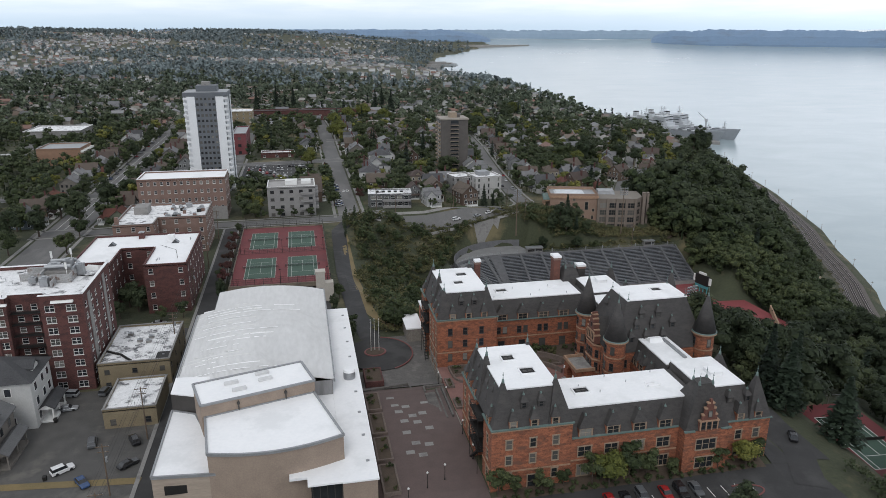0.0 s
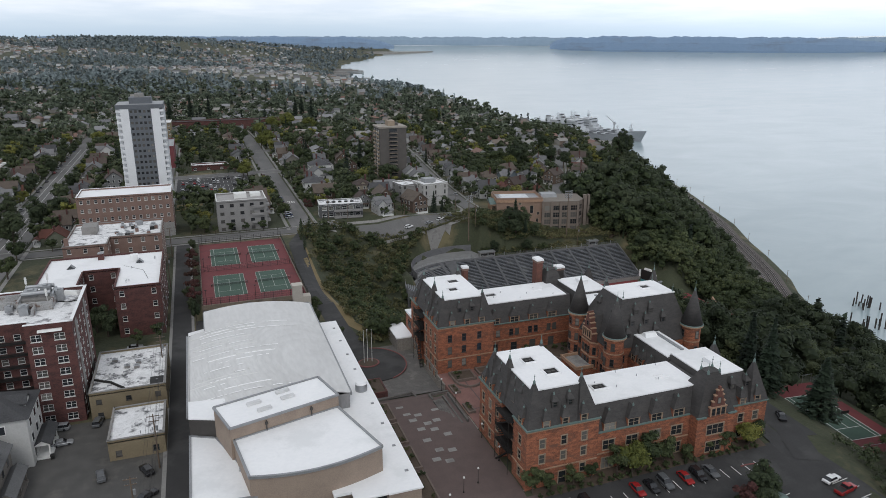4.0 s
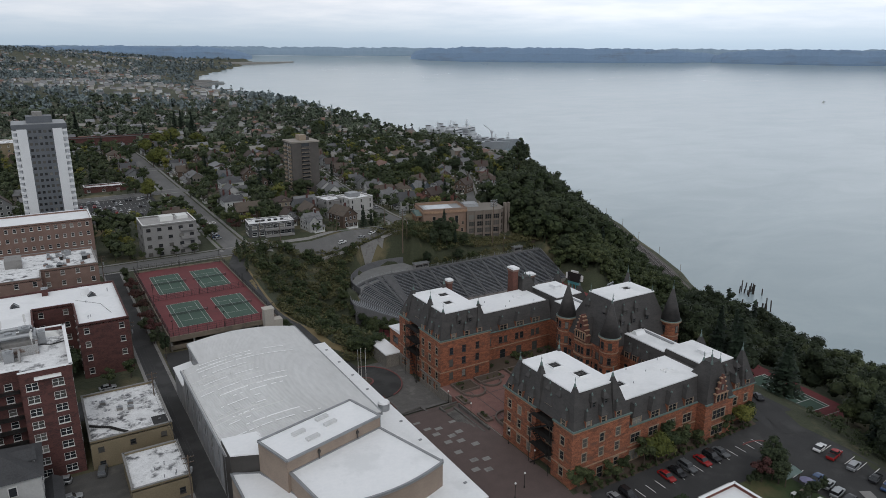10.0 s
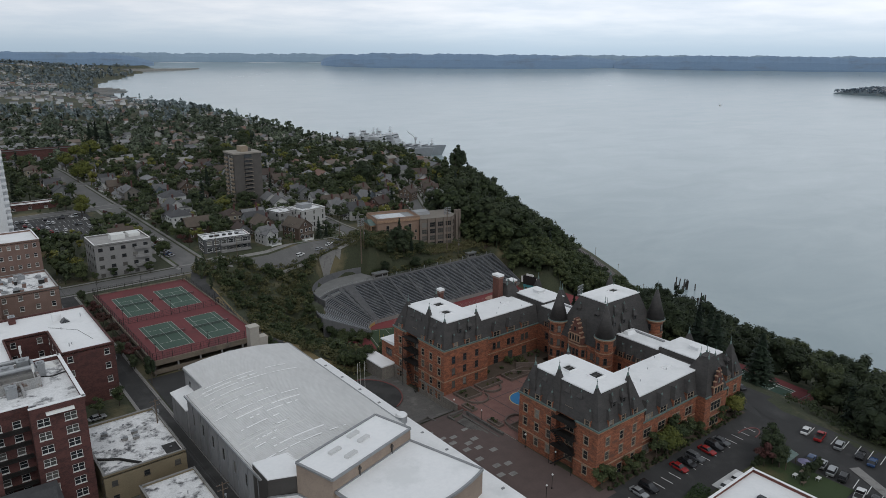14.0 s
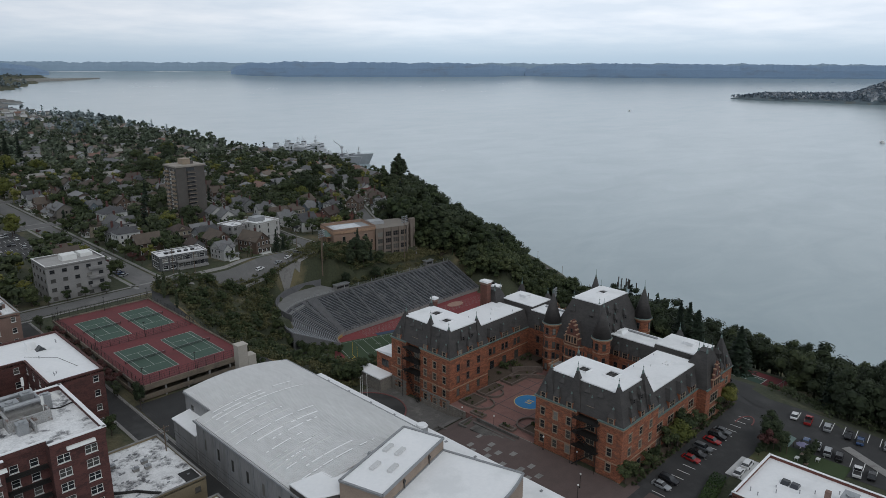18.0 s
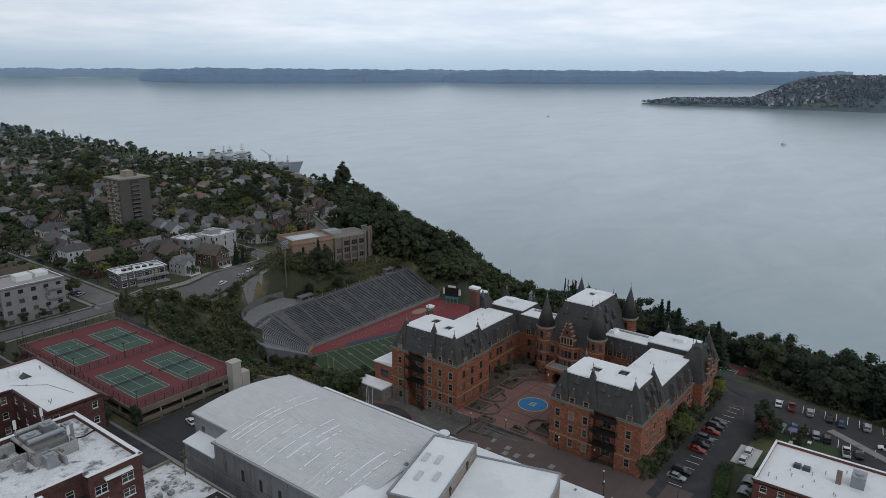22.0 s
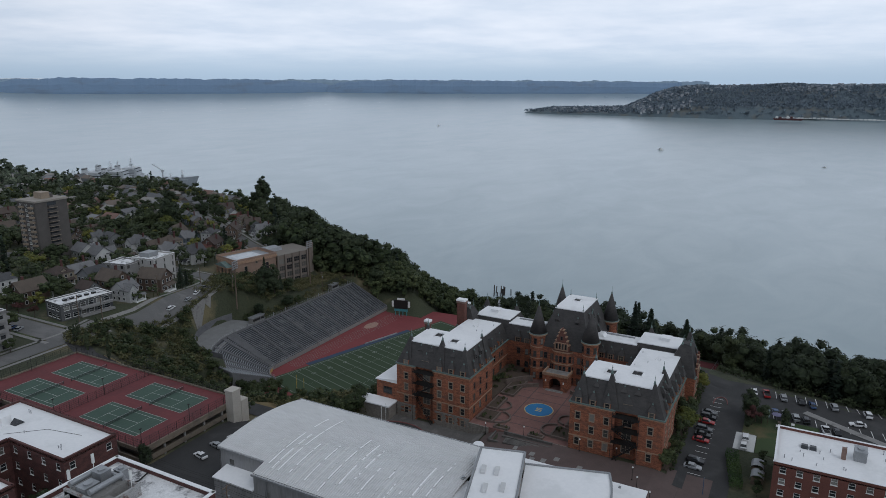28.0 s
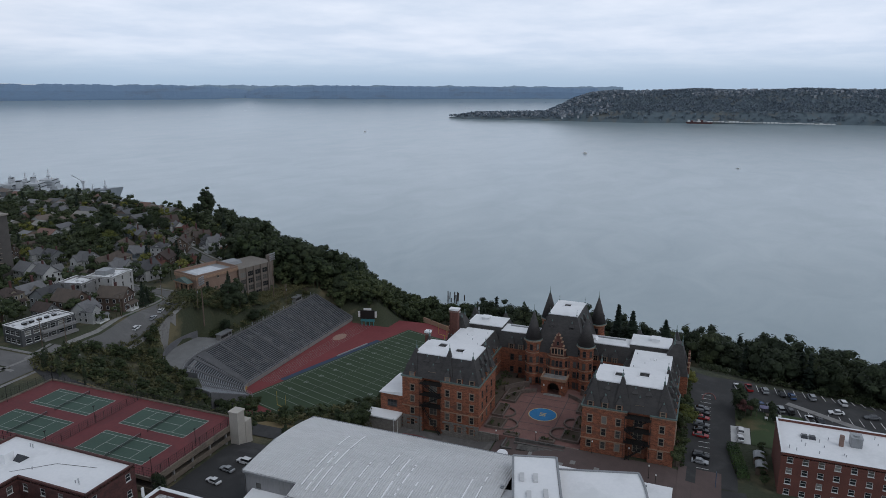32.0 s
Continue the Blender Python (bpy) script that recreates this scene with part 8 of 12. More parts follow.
for i in range(3):
    fp_ = thing("flagpole", 40.0 + i * 1.2, ISL_Y + 0.4 + (i % 2) * 0.6, tz + 0.36, "bare white metal flagpole on the island", "flagpole", "flagpoles on the island")
    part("pole", MB().cyl(40.0 + i * 1.2, ISL_Y + 0.4 + (i % 2) * 0.6, tz + 0.3, tz + 10.5, 0.09, 0.05, 8), WHITE_PAINT, fp_)
    part("ball", MB().cyl(40.0 + i * 1.2, ISL_Y + 0.4 + (i % 2) * 0.6, tz + 10.5, tz + 10.7, 0.12, 0.06, 8), WHITE_PAINT, fp_)
pb = planter(36.2, 41.2, -76.5, -68.2, float(land(38, -72)) + 0.1, 2.4)
pb["label"] = "tall dark red brick planter box with dry shrubs"

# lower tennis court on the bluff
LCM = Matrix.Translation((161.5, -112.0, -16.2)) @ Matrix.Rotation(radians(-5), 4, "Z")
lt_ = thing("tennis_court", 161.5, -112, -16.2, "green tennis court with a dark red surround below the school", "tennis court", kind="structure")
part("surround", placed(MB().box(-9.5, 9.5, -18.5, 18.5, -1.5, 0.12), LCM), COURT_RED, lt_)
part("green_court", placed(MB().box(-5.5, 5.5, -11.9, 11.9, 0.12, 0.16), LCM), COURT_GREEN, lt_)
for u0, u1, v0, v1 in ((-5.5, 5.5, -11.95, -11.8), (-5.5, 5.5, 11.8, 11.95), (-5.55, -5.4, -11.9, 11.9), (5.4, 5.55, -11.9, 11.9), (-4.2, -4.05, -11.9, 11.9), (4.05, 4.2, -11.9, 11.9), (-4.1, 4.1, -6.5, -6.35), (-4.1, 4.1, 6.35, 6.5), (-0.07, 0.07, -6.4, 6.4)):
    part("court_line", placed(MB().box(u0, u1, v0, v1, 0.16, 0.175), LCM), LINE, lt_)
part("net", placed(MB().box(-6.2, 6.2, -0.03, 0.03, 0.16, 1.1), LCM), IRON, lt_)
for sg in (-1, 1):
    part("fence_rail", placed(MB().box(-9.5, 9.5, sg * 18.5 - 0.04, sg * 18.5 + 0.04, 2.9, 3.0), LCM), STEEL, lt_)
    for k in range(7):
        part("fence_post", placed(MB().cyl(-9.4 + k * 3.13, sg * 18.5, 0, 3.0, 0.05, 0.05, 6), LCM), STEEL, lt_)
# garden by the east car park: shed roof, white slab, low walls
WSLAB = mat("pale_concrete_slab", (0.52, 0.52, 0.51), (0.44, 0.44, 0.43), 0.4, 0.85)
zz = float(land(85, -148))
solo("parking_slab", MB().box(79.6, 90.0, -150, -144.6, zz - 0.4, zz + 0.16), WSLAB, "pale concrete parking slab beside the red brick block", "slab", kind="structure")
gz = thing("garden_shelter", 101.5, -150.5, zz, "small open garden shelter with a grey-green metal roof", "shelter")
part("roof", MB().hull([(98.6, -152.6, zz + 2.5), (104.4, -152.6, zz + 2.5), (104.4, -148.6, zz + 2.5), (98.6, -148.6, zz + 2.5)], [(98.8, -150.7, zz + 3.1), (104.2, -150.7, zz + 3.1), (104.2, -150.5, zz + 3.1), (98.8, -150.5, zz + 3.1)]), COPPER, gz)
for x in (99, 104):
    for y in (-152.2, -149):
        part("post", MB().box(x - 0.08, x + 0.08, y - 0.08, y + 0.08, zz, zz + 2.5), WOOD_POLE, gz)
psl = thing("parasol", 103.0, -154.5, zz, "faded lilac garden parasol", "parasol")
part("pole", MB().cyl(103.0, -154.5, zz, zz + 2.4, 0.04, 0.04, 6), STEEL, psl)
part("canopy", MB().cyl(103.0, -154.5, zz + 2.1, zz + 2.7, 1.5, 0.05, 8), mat("lilac_canvas", (0.20, 0.19, 0.30), None, 1, 0.8), psl)
for k, (x, y, c_) in enumerate([(98, -155, WHITE_PAINT), (99.6, -157, GREY_METAL), (101, -159, WHITE_PAINT), (96.5, -157.6, WOOD_POLE), (100.6, -155.4, TAN_PAINT)]):
    tb = thing("garden_table", x, y, zz + 0.16, "small garden table standing on the lawn", "table", "garden furniture")
    part("tabletop", MB().box(x - 0.7, x + 0.7, y - 0.45, y + 0.45, zz + 0.8, zz + 0.86), c_, tb)
    for sx in (-0.6, 0.6):
        for sy in (-0.35, 0.35):
            part("leg", MB().box(x + sx - 0.03, x + sx + 0.03, y + sy - 0.03, y + sy + 0.03, zz + 0.1, zz + 0.8), c_, tb)
# red-kerbed island at the end of the car park
isl2 = [(107.5 + 4.6 * math.cos(2 * math.pi * i / 20), -138.2 + 2.0 * math.sin(2 * math.pi * i / 20)) for i in range(20)]
z2 = float(land(107.5, -138.2))
kr = MB()
for a, b in zip(isl2[-5:] + isl2[:6], isl2[-4:] + isl2[:7]):
    kr.bar((*a, z2), (*b, z2), 0.3, 0.24)
solo("kerb_island", kr, KERB_RED, "red-painted curved kerb at the end of the car park", "kerb", kind="structure")

# railway along the shore: three tracks on one ballast bed, a dirt service road beside it and a rock bank to the water
sh = [(float(np.interp(y, *zip(*SHORE))) - 17.5, y) for y in range(-60, 700, 20)]
rl = MB()
strip(rl, sh, 16, 0.25, step=6, across=5)
solo("railway_bed", rl, RUBBLE, "brown ballast railway bed along the shore", "railway", kind="structure")
RAIL = mat("rusty_rail", (0.20, 0.165, 0.15), None, 1, 0.35, metal=0.5)
TIE = mat("dark_railway_ties", (0.036, 0.031, 0.028), (0.024, 0.021, 0.019), 0.8, 0.95)
for off in (-4.9, 0.0, 4.7):
    tb = MB()
    strip(tb, [(x + off, y) for x, y in sh], 2.7, 0.6, step=6, across=3)
    solo("track_ties", tb, TIE, "dark band of wooden ties under a railway track", "railway ties", kind="structure")
    for g_ in (-0.75, 0.75):
        rb = MB()
        strip(rb, [(x + off + g_, y) for x, y in sh], 0.3, 0.85, step=6, across=2)
        solo("rail", rb, RAIL, "rusty steel rail along the shore", "rail", "rails of the shore railway", kind="structure")
dr = MB()
strip(dr, [(386, 205), (375, 172), (366, 152), (354, 132), (340, 112), (326, 92)], 4.2, 0.3, step=4)
solo("service_road", dr, mat("pale_dirt_road", (0.27, 0.22, 0.15), (0.19, 0.155, 0.11), 0.3, 0.95, bump=0.3, fine=3.0), "pale dirt service road beside the railway", "dirt road", kind="structure")


# ---------------------------------------------------------------- what is taken
BUILT = [(-78, -31, -70, -38), (-57, -14, -19, 26), (-34, -13, -69, -40), (-28, -13, -90, -70), (53, 78, -197, -153), (-58, -12, 104, 130), (-55, -16, 40, 80), (3, 33, 102, 127), (-42, -14, 168, 197),
         (114, 141, 222, 247), (150, 222, 86, 148), (105, 140, 134, 162), (54, 84, 110, 131), (-160, -122, 270, 308), (-30, -14, 297, 348), (-10, 30, 278, 296), (-34, 90, 516, 538), (-218, -168, 246, 286), (-208, -156, 396, 444), (-66, -18, 466, 504),
         (-9, 38, -130, 90), (38, 125, -133, -46), (-18, 33, 184, 264), (34, 57, -140, -66), (75, 235, -20, 96), (-68, -13, -130, -28)]
BUILT_A = np.array(BUILT, float)
ROAD_P = []
for nm, pts, w in ROADS:
    for a, b in zip(pts, pts[1:]):
        k = max(1, int(math.hypot(b[0] - a[0], b[1] - a[1]) / 2.5))
        ROAD_P += [(a[0] + (b[0] - a[0]) * i / k, a[1] + (b[1] - a[1]) * i / k, w / 2) for i in range(k + 1)]
ROAD_P = np.array(ROAD_P)


def clear(x, y, pad):
    if np.any((x > BUILT_A[:, 0] - pad) & (x < BUILT_A[:, 1] + pad) & (y > BUILT_A[:, 2] - pad) & (y < BUILT_A[:, 3] + pad)):
        return False
    return bool(np.all(np.hypot(ROAD_P[:, 0] - x, ROAD_P[:, 1] - y) > ROAD_P[:, 2] + pad))


def edge_x(y):
    return float(np.interp(y, *zip(*EDGE)))


# ---------------------------------------------------------------- houses of the town
SIDING = [mat("white_siding", (0.46, 0.46, 0.45), (0.39, 0.39, 0.38), 0.5, 0.7, vary=0.12), mat("grey_siding", (0.194, 0.202, 0.205), (0.158, 0.162, 0.166), 0.5, 0.75, vary=0.25), mat("beige_siding", (0.288, 0.252, 0.194), (0.245, 0.209, 0.158), 0.5, 0.75, vary=0.2),
          mat("brown_siding", (0.108, 0.072, 0.054), (0.079, 0.054, 0.040), 0.5, 0.8, vary=0.25), mat("blue_grey_siding", (0.108, 0.133, 0.151), (0.086, 0.108, 0.122), 0.5, 0.75, vary=0.2), mat("sage_siding", (0.137, 0.148, 0.108), (0.108, 0.119, 0.086), 0.5, 0.75, vary=0.2)]
SHINGLE = [mat("charcoal_shingle", (0.070, 0.070, 0.073), (0.046, 0.046, 0.049), 0.5, 0.9, bump=0.4, fine=4, vary=0.25), mat("brown_shingle", (0.090, 0.068, 0.056), (0.061, 0.048, 0.040), 0.5, 0.9, bump=0.4, fine=4, vary=0.25), mat("grey_shingle", (0.150, 0.150, 0.152), (0.110, 0.110, 0.112), 0.5, 0.9, bump=0.4, fine=4, vary=0.25),
           mat("rust_shingle", (0.122, 0.047, 0.032), (0.086, 0.036, 0.026), 0.5, 0.9, bump=0.4, fine=4, vary=0.2)]


def gable(mb_wall, mb_roof, x0, x1, y0, y1, z0, eave, ridge, axis_x=True, over=0.5, th=0.22):
    """A gabled body: closed walls with gable ends and a roof of two thick slopes."""
    if axis_x:
        f = lambda u, v, z: (u, v, z)
        a0, a1, b0, b1 = x0, x1, y0, y1
    else:
        f = lambda u, v, z: (v, u, z)
        a0, a1, b0, b1 = y0, y1, x0, x1
    m = (b0 + b1) / 2
    W = lambda *q: mb_wall.face(*[f(*p) for p in q])
    W((a0, b0, z0), (a1, b0, z0), (a1, b0, eave), (a0, b0, eave)); W((a1, b1, z0), (a0, b1, z0), (a0, b1, eave), (a1, b1, eave))
    W((a0, b1, z0), (a0, b0, z0), (a0, b0, eave), (a0, m, ridge), (a0, b1, eave)); W((a1, b0, z0), (a1, b1, z0), (a1, b1, eave), (a1, m, ridge), (a1, b0, eave))
    k = (ridge - eave) / (m - b0)
    for sg, b in ((-1, b0), (1, b1)):
        e = b + sg * over
        ze = eave - k * over
        lo = [f(a0 - over, e, ze), f(a1 + over, e, ze), f(a1 + over, m, ridge), f(a0 - over, m, ridge)]
        hi = [(p[0], p[1], p[2] + th) for p in lo]
        mb_roof.hull(lo, hi)


def hip(mb_wall, mb_roof, x0, x1, y0, y1, z0, eave, ridge, over=0.5):
    mb_wall.box(x0, x1, y0, y1, z0, eave)
    m, r_ = (y0 + y1) / 2, (y1 - y0) / 2
    a, b, c, d = (x0 - over, y0 - over, eave), (x1 + over, y0 - over, eave), (x1 + over, y1 + over, eave), (x0 - over, y1 + over, eave)
    p, q = (min(x0 + r_, (x0 + x1) / 2 - 0.2), m, ridge), (max(x1 - r_, (x0 + x1) / 2 + 0.2), m, ridge)
    mb_roof.face(a, b, q, p); mb_roof.face(c, d, p, q); mb_roof.face(b, c, q); mb_roof.face(d, a, p); mb_roof.face(d, c, b, a)


def house_proto(label, shape, wall, roof, w=9.0, d=11.0, storeys=2, trim=None):
    """A house about the origin, its front to -y."""
    t = new("house")
    tagged(t, label, "house", "houses of the town")
    wl, rf, po, ch, wn_, pn = MB(), MB(), MB(), MB(), MB(), MB()
    ev = 2.9 * storeys + 0.4
    if shape == "gable":
        gable(wl, rf, -w / 2, w / 2, -d / 2, d / 2, -2.5, ev, ev + w * 0.42, axis_x=False)
    elif shape == "side":
        gable(wl, rf, -w / 2, w / 2, -d / 2, d / 2, -2.5, ev, ev + d * 0.34)
        gable(wl, rf, -1.8, 1.8, -d / 2 + 0.3, -0.5, ev - 0.4, ev + 1.2, ev + 2.6, axis_x=False, over=0.3)
    elif shape == "cross":
        gable(wl, rf, -w / 2, w / 2, -d / 4, d / 2, -2.5, ev, ev + d * 0.30)
        gable(wl, rf, -w / 2 + 0.1, 0.6, -d / 2, 0, -2.5, ev - 0.1, ev + w * 0.28, axis_x=False, over=0.4)
    else:
        hip(wl, rf, -w / 2, w / 2, -d / 2, d / 2, -2.5, ev, ev + min(w, d) * 0.32)
        gable(wl, rf, -1.4, 1.4, -d / 2 + 0.6, 0, ev - 0.2, ev + 1.1, ev + 2.1, axis_x=False, over=0.3)
    gable(po, rf, -w * 0.32, w * 0.36, -d / 2 - 2.4, -d / 2, 2.5, 2.75, 3.5, over=0.3, th=0.15)
    for x in (-w * 0.30, w * 0.02, w * 0.33):
        po.box(x - 0.12, x + 0.12, -d / 2 - 2.3, -d / 2 - 2.06, 0.0, 2.6)
    po.box(-w * 0.32, w * 0.36, -d / 2 - 2.4, -d / 2, -2.5, 0.25)
    ch.box(w * 0.22, w * 0.22 + 0.9, 0.5, 1.3, ev - 1, ev + w * 0.42 + 0.9).box(w * 0.22 - 0.08, w * 0.22 + 0.98, 0.42, 1.38, ev + w * 0.42 + 0.9, ev + w * 0.42 + 1.1)
    for s_ in range(storeys):
        z = 0.9 + s_ * 2.9
        for x in (-w * 0.3, 0.05 * w, w * 0.32):
            for yf, sg in ((-d / 2, -1), (d / 2, 1)):
                if shape == "cross" and yf < 0 and x > 0:
                    yf = -d / 4
                wn_.box(x - 0.62, x + 0.62, min(yf, yf + sg * 0.07), max(yf, yf + sg * 0.07), z - 0.12, z + 1.55)
                pn.box(x - 0.5, x + 0.5, min(yf, yf + sg * 0.09), max(yf, yf + sg * 0.09), z, z + 1.43)
        for y in (-d * 0.18, d * 0.08, d * 0.34):
            for xf, sg in ((-w / 2, -1), (w / 2, 1)):
                wn_.box(min(xf, xf + sg * 0.07), max(xf, xf + sg * 0.07), y - 0.62, y + 0.62, z - 0.12, z + 1.55)
                pn.box(min(xf, xf + sg * 0.09), max(xf, xf + sg * 0.09), y - 0.5, y + 0.5, z, z + 1.43)
    if shape == "gable":
        for yf, sg in ((-d / 2, -1), (d / 2, 1)):
            wn_.box(-0.6, 0.6, min(yf, yf + sg * 0.07), max(yf, yf + sg * 0.07), ev + 0.4, ev + 1.9)
            pn.box(-0.48, 0.48, min(yf, yf + sg * 0.09), max(yf, yf + sg * 0.09), ev + 0.5, ev + 1.8)
    for nm, mb, mt in (("wall", wl, wall), ("roof", rf, roof), ("porch", po, trim or WHITE_PAINT), ("chimney", ch, BRICK_DARK), ("window_frame", wn_, trim or WHITE_PAINT), ("window_glass", pn, GLASS)):
        o = new(nm, mb.mesh(nm, mt)); o.parent = t
    return t


HOUSES = [house_proto("white clapboard gabled house with a dark shingle roof", "gable", SIDING[0], SHINGLE[0]), house_proto("grey gabled house with a charcoal roof and porch", "side", SIDING[1], SHINGLE[0], 10, 9.5),
          house_proto("beige house with a brown hipped roof", "hip", SIDING[2], SHINGLE[1], 10, 10), house_proto("brown shingled house with a steep gable", "gable", SIDING[3], SHINGLE[1], 8.5, 12), house_proto("blue-grey cross-gabled house with white trim", "cross", SIDING[4], SHINGLE[2], 10, 12),
          house_proto("white house with a grey cross-gabled roof", "cross", SIDING[0], SHINGLE[2], 10, 12), house_proto("low beige bungalow with a grey roof", "side", SIDING[2], SHINGLE[2], 12, 9, 1), house_proto("sage green house with a rust-red shingle roof", "cross", SIDING[5], SHINGLE[3], 9.5, 11, 1),
          house_proto("tall white house with a charcoal hipped roof", "hip", SIDING[0], SHINGLE[0], 10, 12, 3), house_proto("grey house with a brown shingle gable roof", "gable", SIDING[1], SHINGLE[1], 9, 11)]
GREIGE = mat("grey_brown_shingle_siding", (0.165, 0.150, 0.132), (0.120, 0.110, 0.098), 0.5, 0.85, bump=0.3, fine=5.0, stretch=(1, 1, 3))
HOUSES.append(house_proto("grey-brown shingle-sided house with a low grey roof", "side", GREIGE, SHINGLE[2], 13, 9, 2, trim=GREIGE))
HOUSE_SPOTS = []
HOUSE_FIRST = set()


def house(i, x, y, deg, s=1.0, z=None):
    HOUSE_SPOTS.append((x, y))
    z = float(land(x, y)) if z is None else z
    m = Matrix.Translation((x, y, z + 0.3)) @ Matrix.Rotation(radians(deg), 4, "Z") @ Matrix.Diagonal((s, s, s, 1))
    if i not in HOUSE_FIRST:
        HOUSE_FIRST.add(i)
        t = HOUSES[i]
    else:
        t = copy_thing(HOUSES[i], Matrix.Identity(4))
    t.matrix_basis = m
    return t


# the houses that can be told apart one by one
for i, x, y, deg, s in [(8, -49.5, -77.5, 90, 1.3), (10, -50.5, -95.5, 90, 1.25), (0, 64, 186, 180, 1.15), (5, 72, 204, 90, 1.2), (8, 63, 171, 90, 1.0), (8, 75, 222, 90, 1.15), (3, 66, 153, 90, 1.1), (3, 96, 135, 0, 1.15), (1, 98, 152, 0, 1.1), (9, 84, 137, 0, 0.8), (2, 92, 171, 0, 1.0), (6, 108, 178, 0, 1.1),
                        (0, 172, 165, -90, 1.1), (5, 170, 182, -90, 1.05), (7, 187, 172, -90, 1.15), (3, 200, 178, -70, 1.1), (7, 207, 166, -70, 1.0), (5, 174, 214, -90, 1.1), (2, 190, 205, -90, 1.1), (4, 206, 206, -70, 1.0), (8, 218, 198, -70, 0.9), (9, 214, 226, -70, 1.1), (3, 240, 200, -60, 1.05)]:
    house(i, x, y, deg, s)
hg = random.Random(77)
# rows of houses along the streets
for nm, pts, w in [r_ for r_ in ROADS if r_[0] in ("residential_street", "side_street", "bend_road", "avenue")] + [("back", [(92, 262), (92, 420)], 5), ("back", [(10, 300), (10, 460)], 5), ("back", [(-130, 110), (-130, 440)], 6), ("back", [(-260, 110), (-260, 440)], 6), ("back", [(205, 262), (250, 420)], 5), ("back", [(280, 200), (365, 350)], 5)]:
    for a, b in zip(pts, pts[1:]):
        L = math.hypot(b[0] - a[0], b[1] - a[1])
        ux, uy = (b[0] - a[0]) / L, (b[1] - a[1]) / L
        u = 8.0
        while u < L - 5:
            for sg in (-1, 1):
                x, y = a[0] + ux * u - uy * sg * (w / 2 + 12), a[1] + uy * u + ux * sg * (w / 2 + 12)
                if y < 108 or y > 470 or x > edge_x(y) - 6 or x < -300 or not clear(x, y, 6.0) or any(math.hypot(x - hx, y - hy) < 13.0 for hx, hy in HOUSE_SPOTS):
                    continue
                if len(HOUSE_SPOTS) < 150:
                    house(hg.choice((0, 1, 2, 3, 3, 4, 5, 6, 7, 9, 9, 10)), x + hg.uniform(-1, 1), y + hg.uniform(-1, 1), math.degrees(math.atan2(uy, ux)) + (0 if sg > 0 else 180), hg.uniform(0.85, 1.12))
            u += hg.uniform(13.5, 17)

# ---------------------------------------------------------------- cars
TYRE = mat("tyre_rubber", (0.018, 0.018, 0.019), None, 2, 0.8)
CAR_GLASS = mat("car_glass", (0.02, 0.022, 0.025), None, 2, 0.08, spec=0.7)
CAR_RED = mat("tail_light_red", (0.28, 0.02, 0.02), None, 2, 0.3)
CAR_PAINT = [mat("car_white", (0.66, 0.66, 0.66), (0.60, 0.60, 0.60), 1, 0.25), mat("car_silver", (0.38, 0.39, 0.40), None, 1, 0.3, metal=0.4), mat("car_black", (0.018, 0.018, 0.02), None, 1, 0.2), mat("car_red", (0.30, 0.022, 0.022), None, 1, 0.25), mat("car_blue", (0.035, 0.07, 0.16), None, 1, 0.25), mat("car_grey", (0.11, 0.115, 0.12), None, 1, 0.3)]
CAR_NAMES = ["white", "silver", "black", "red", "blue", "dark grey"]


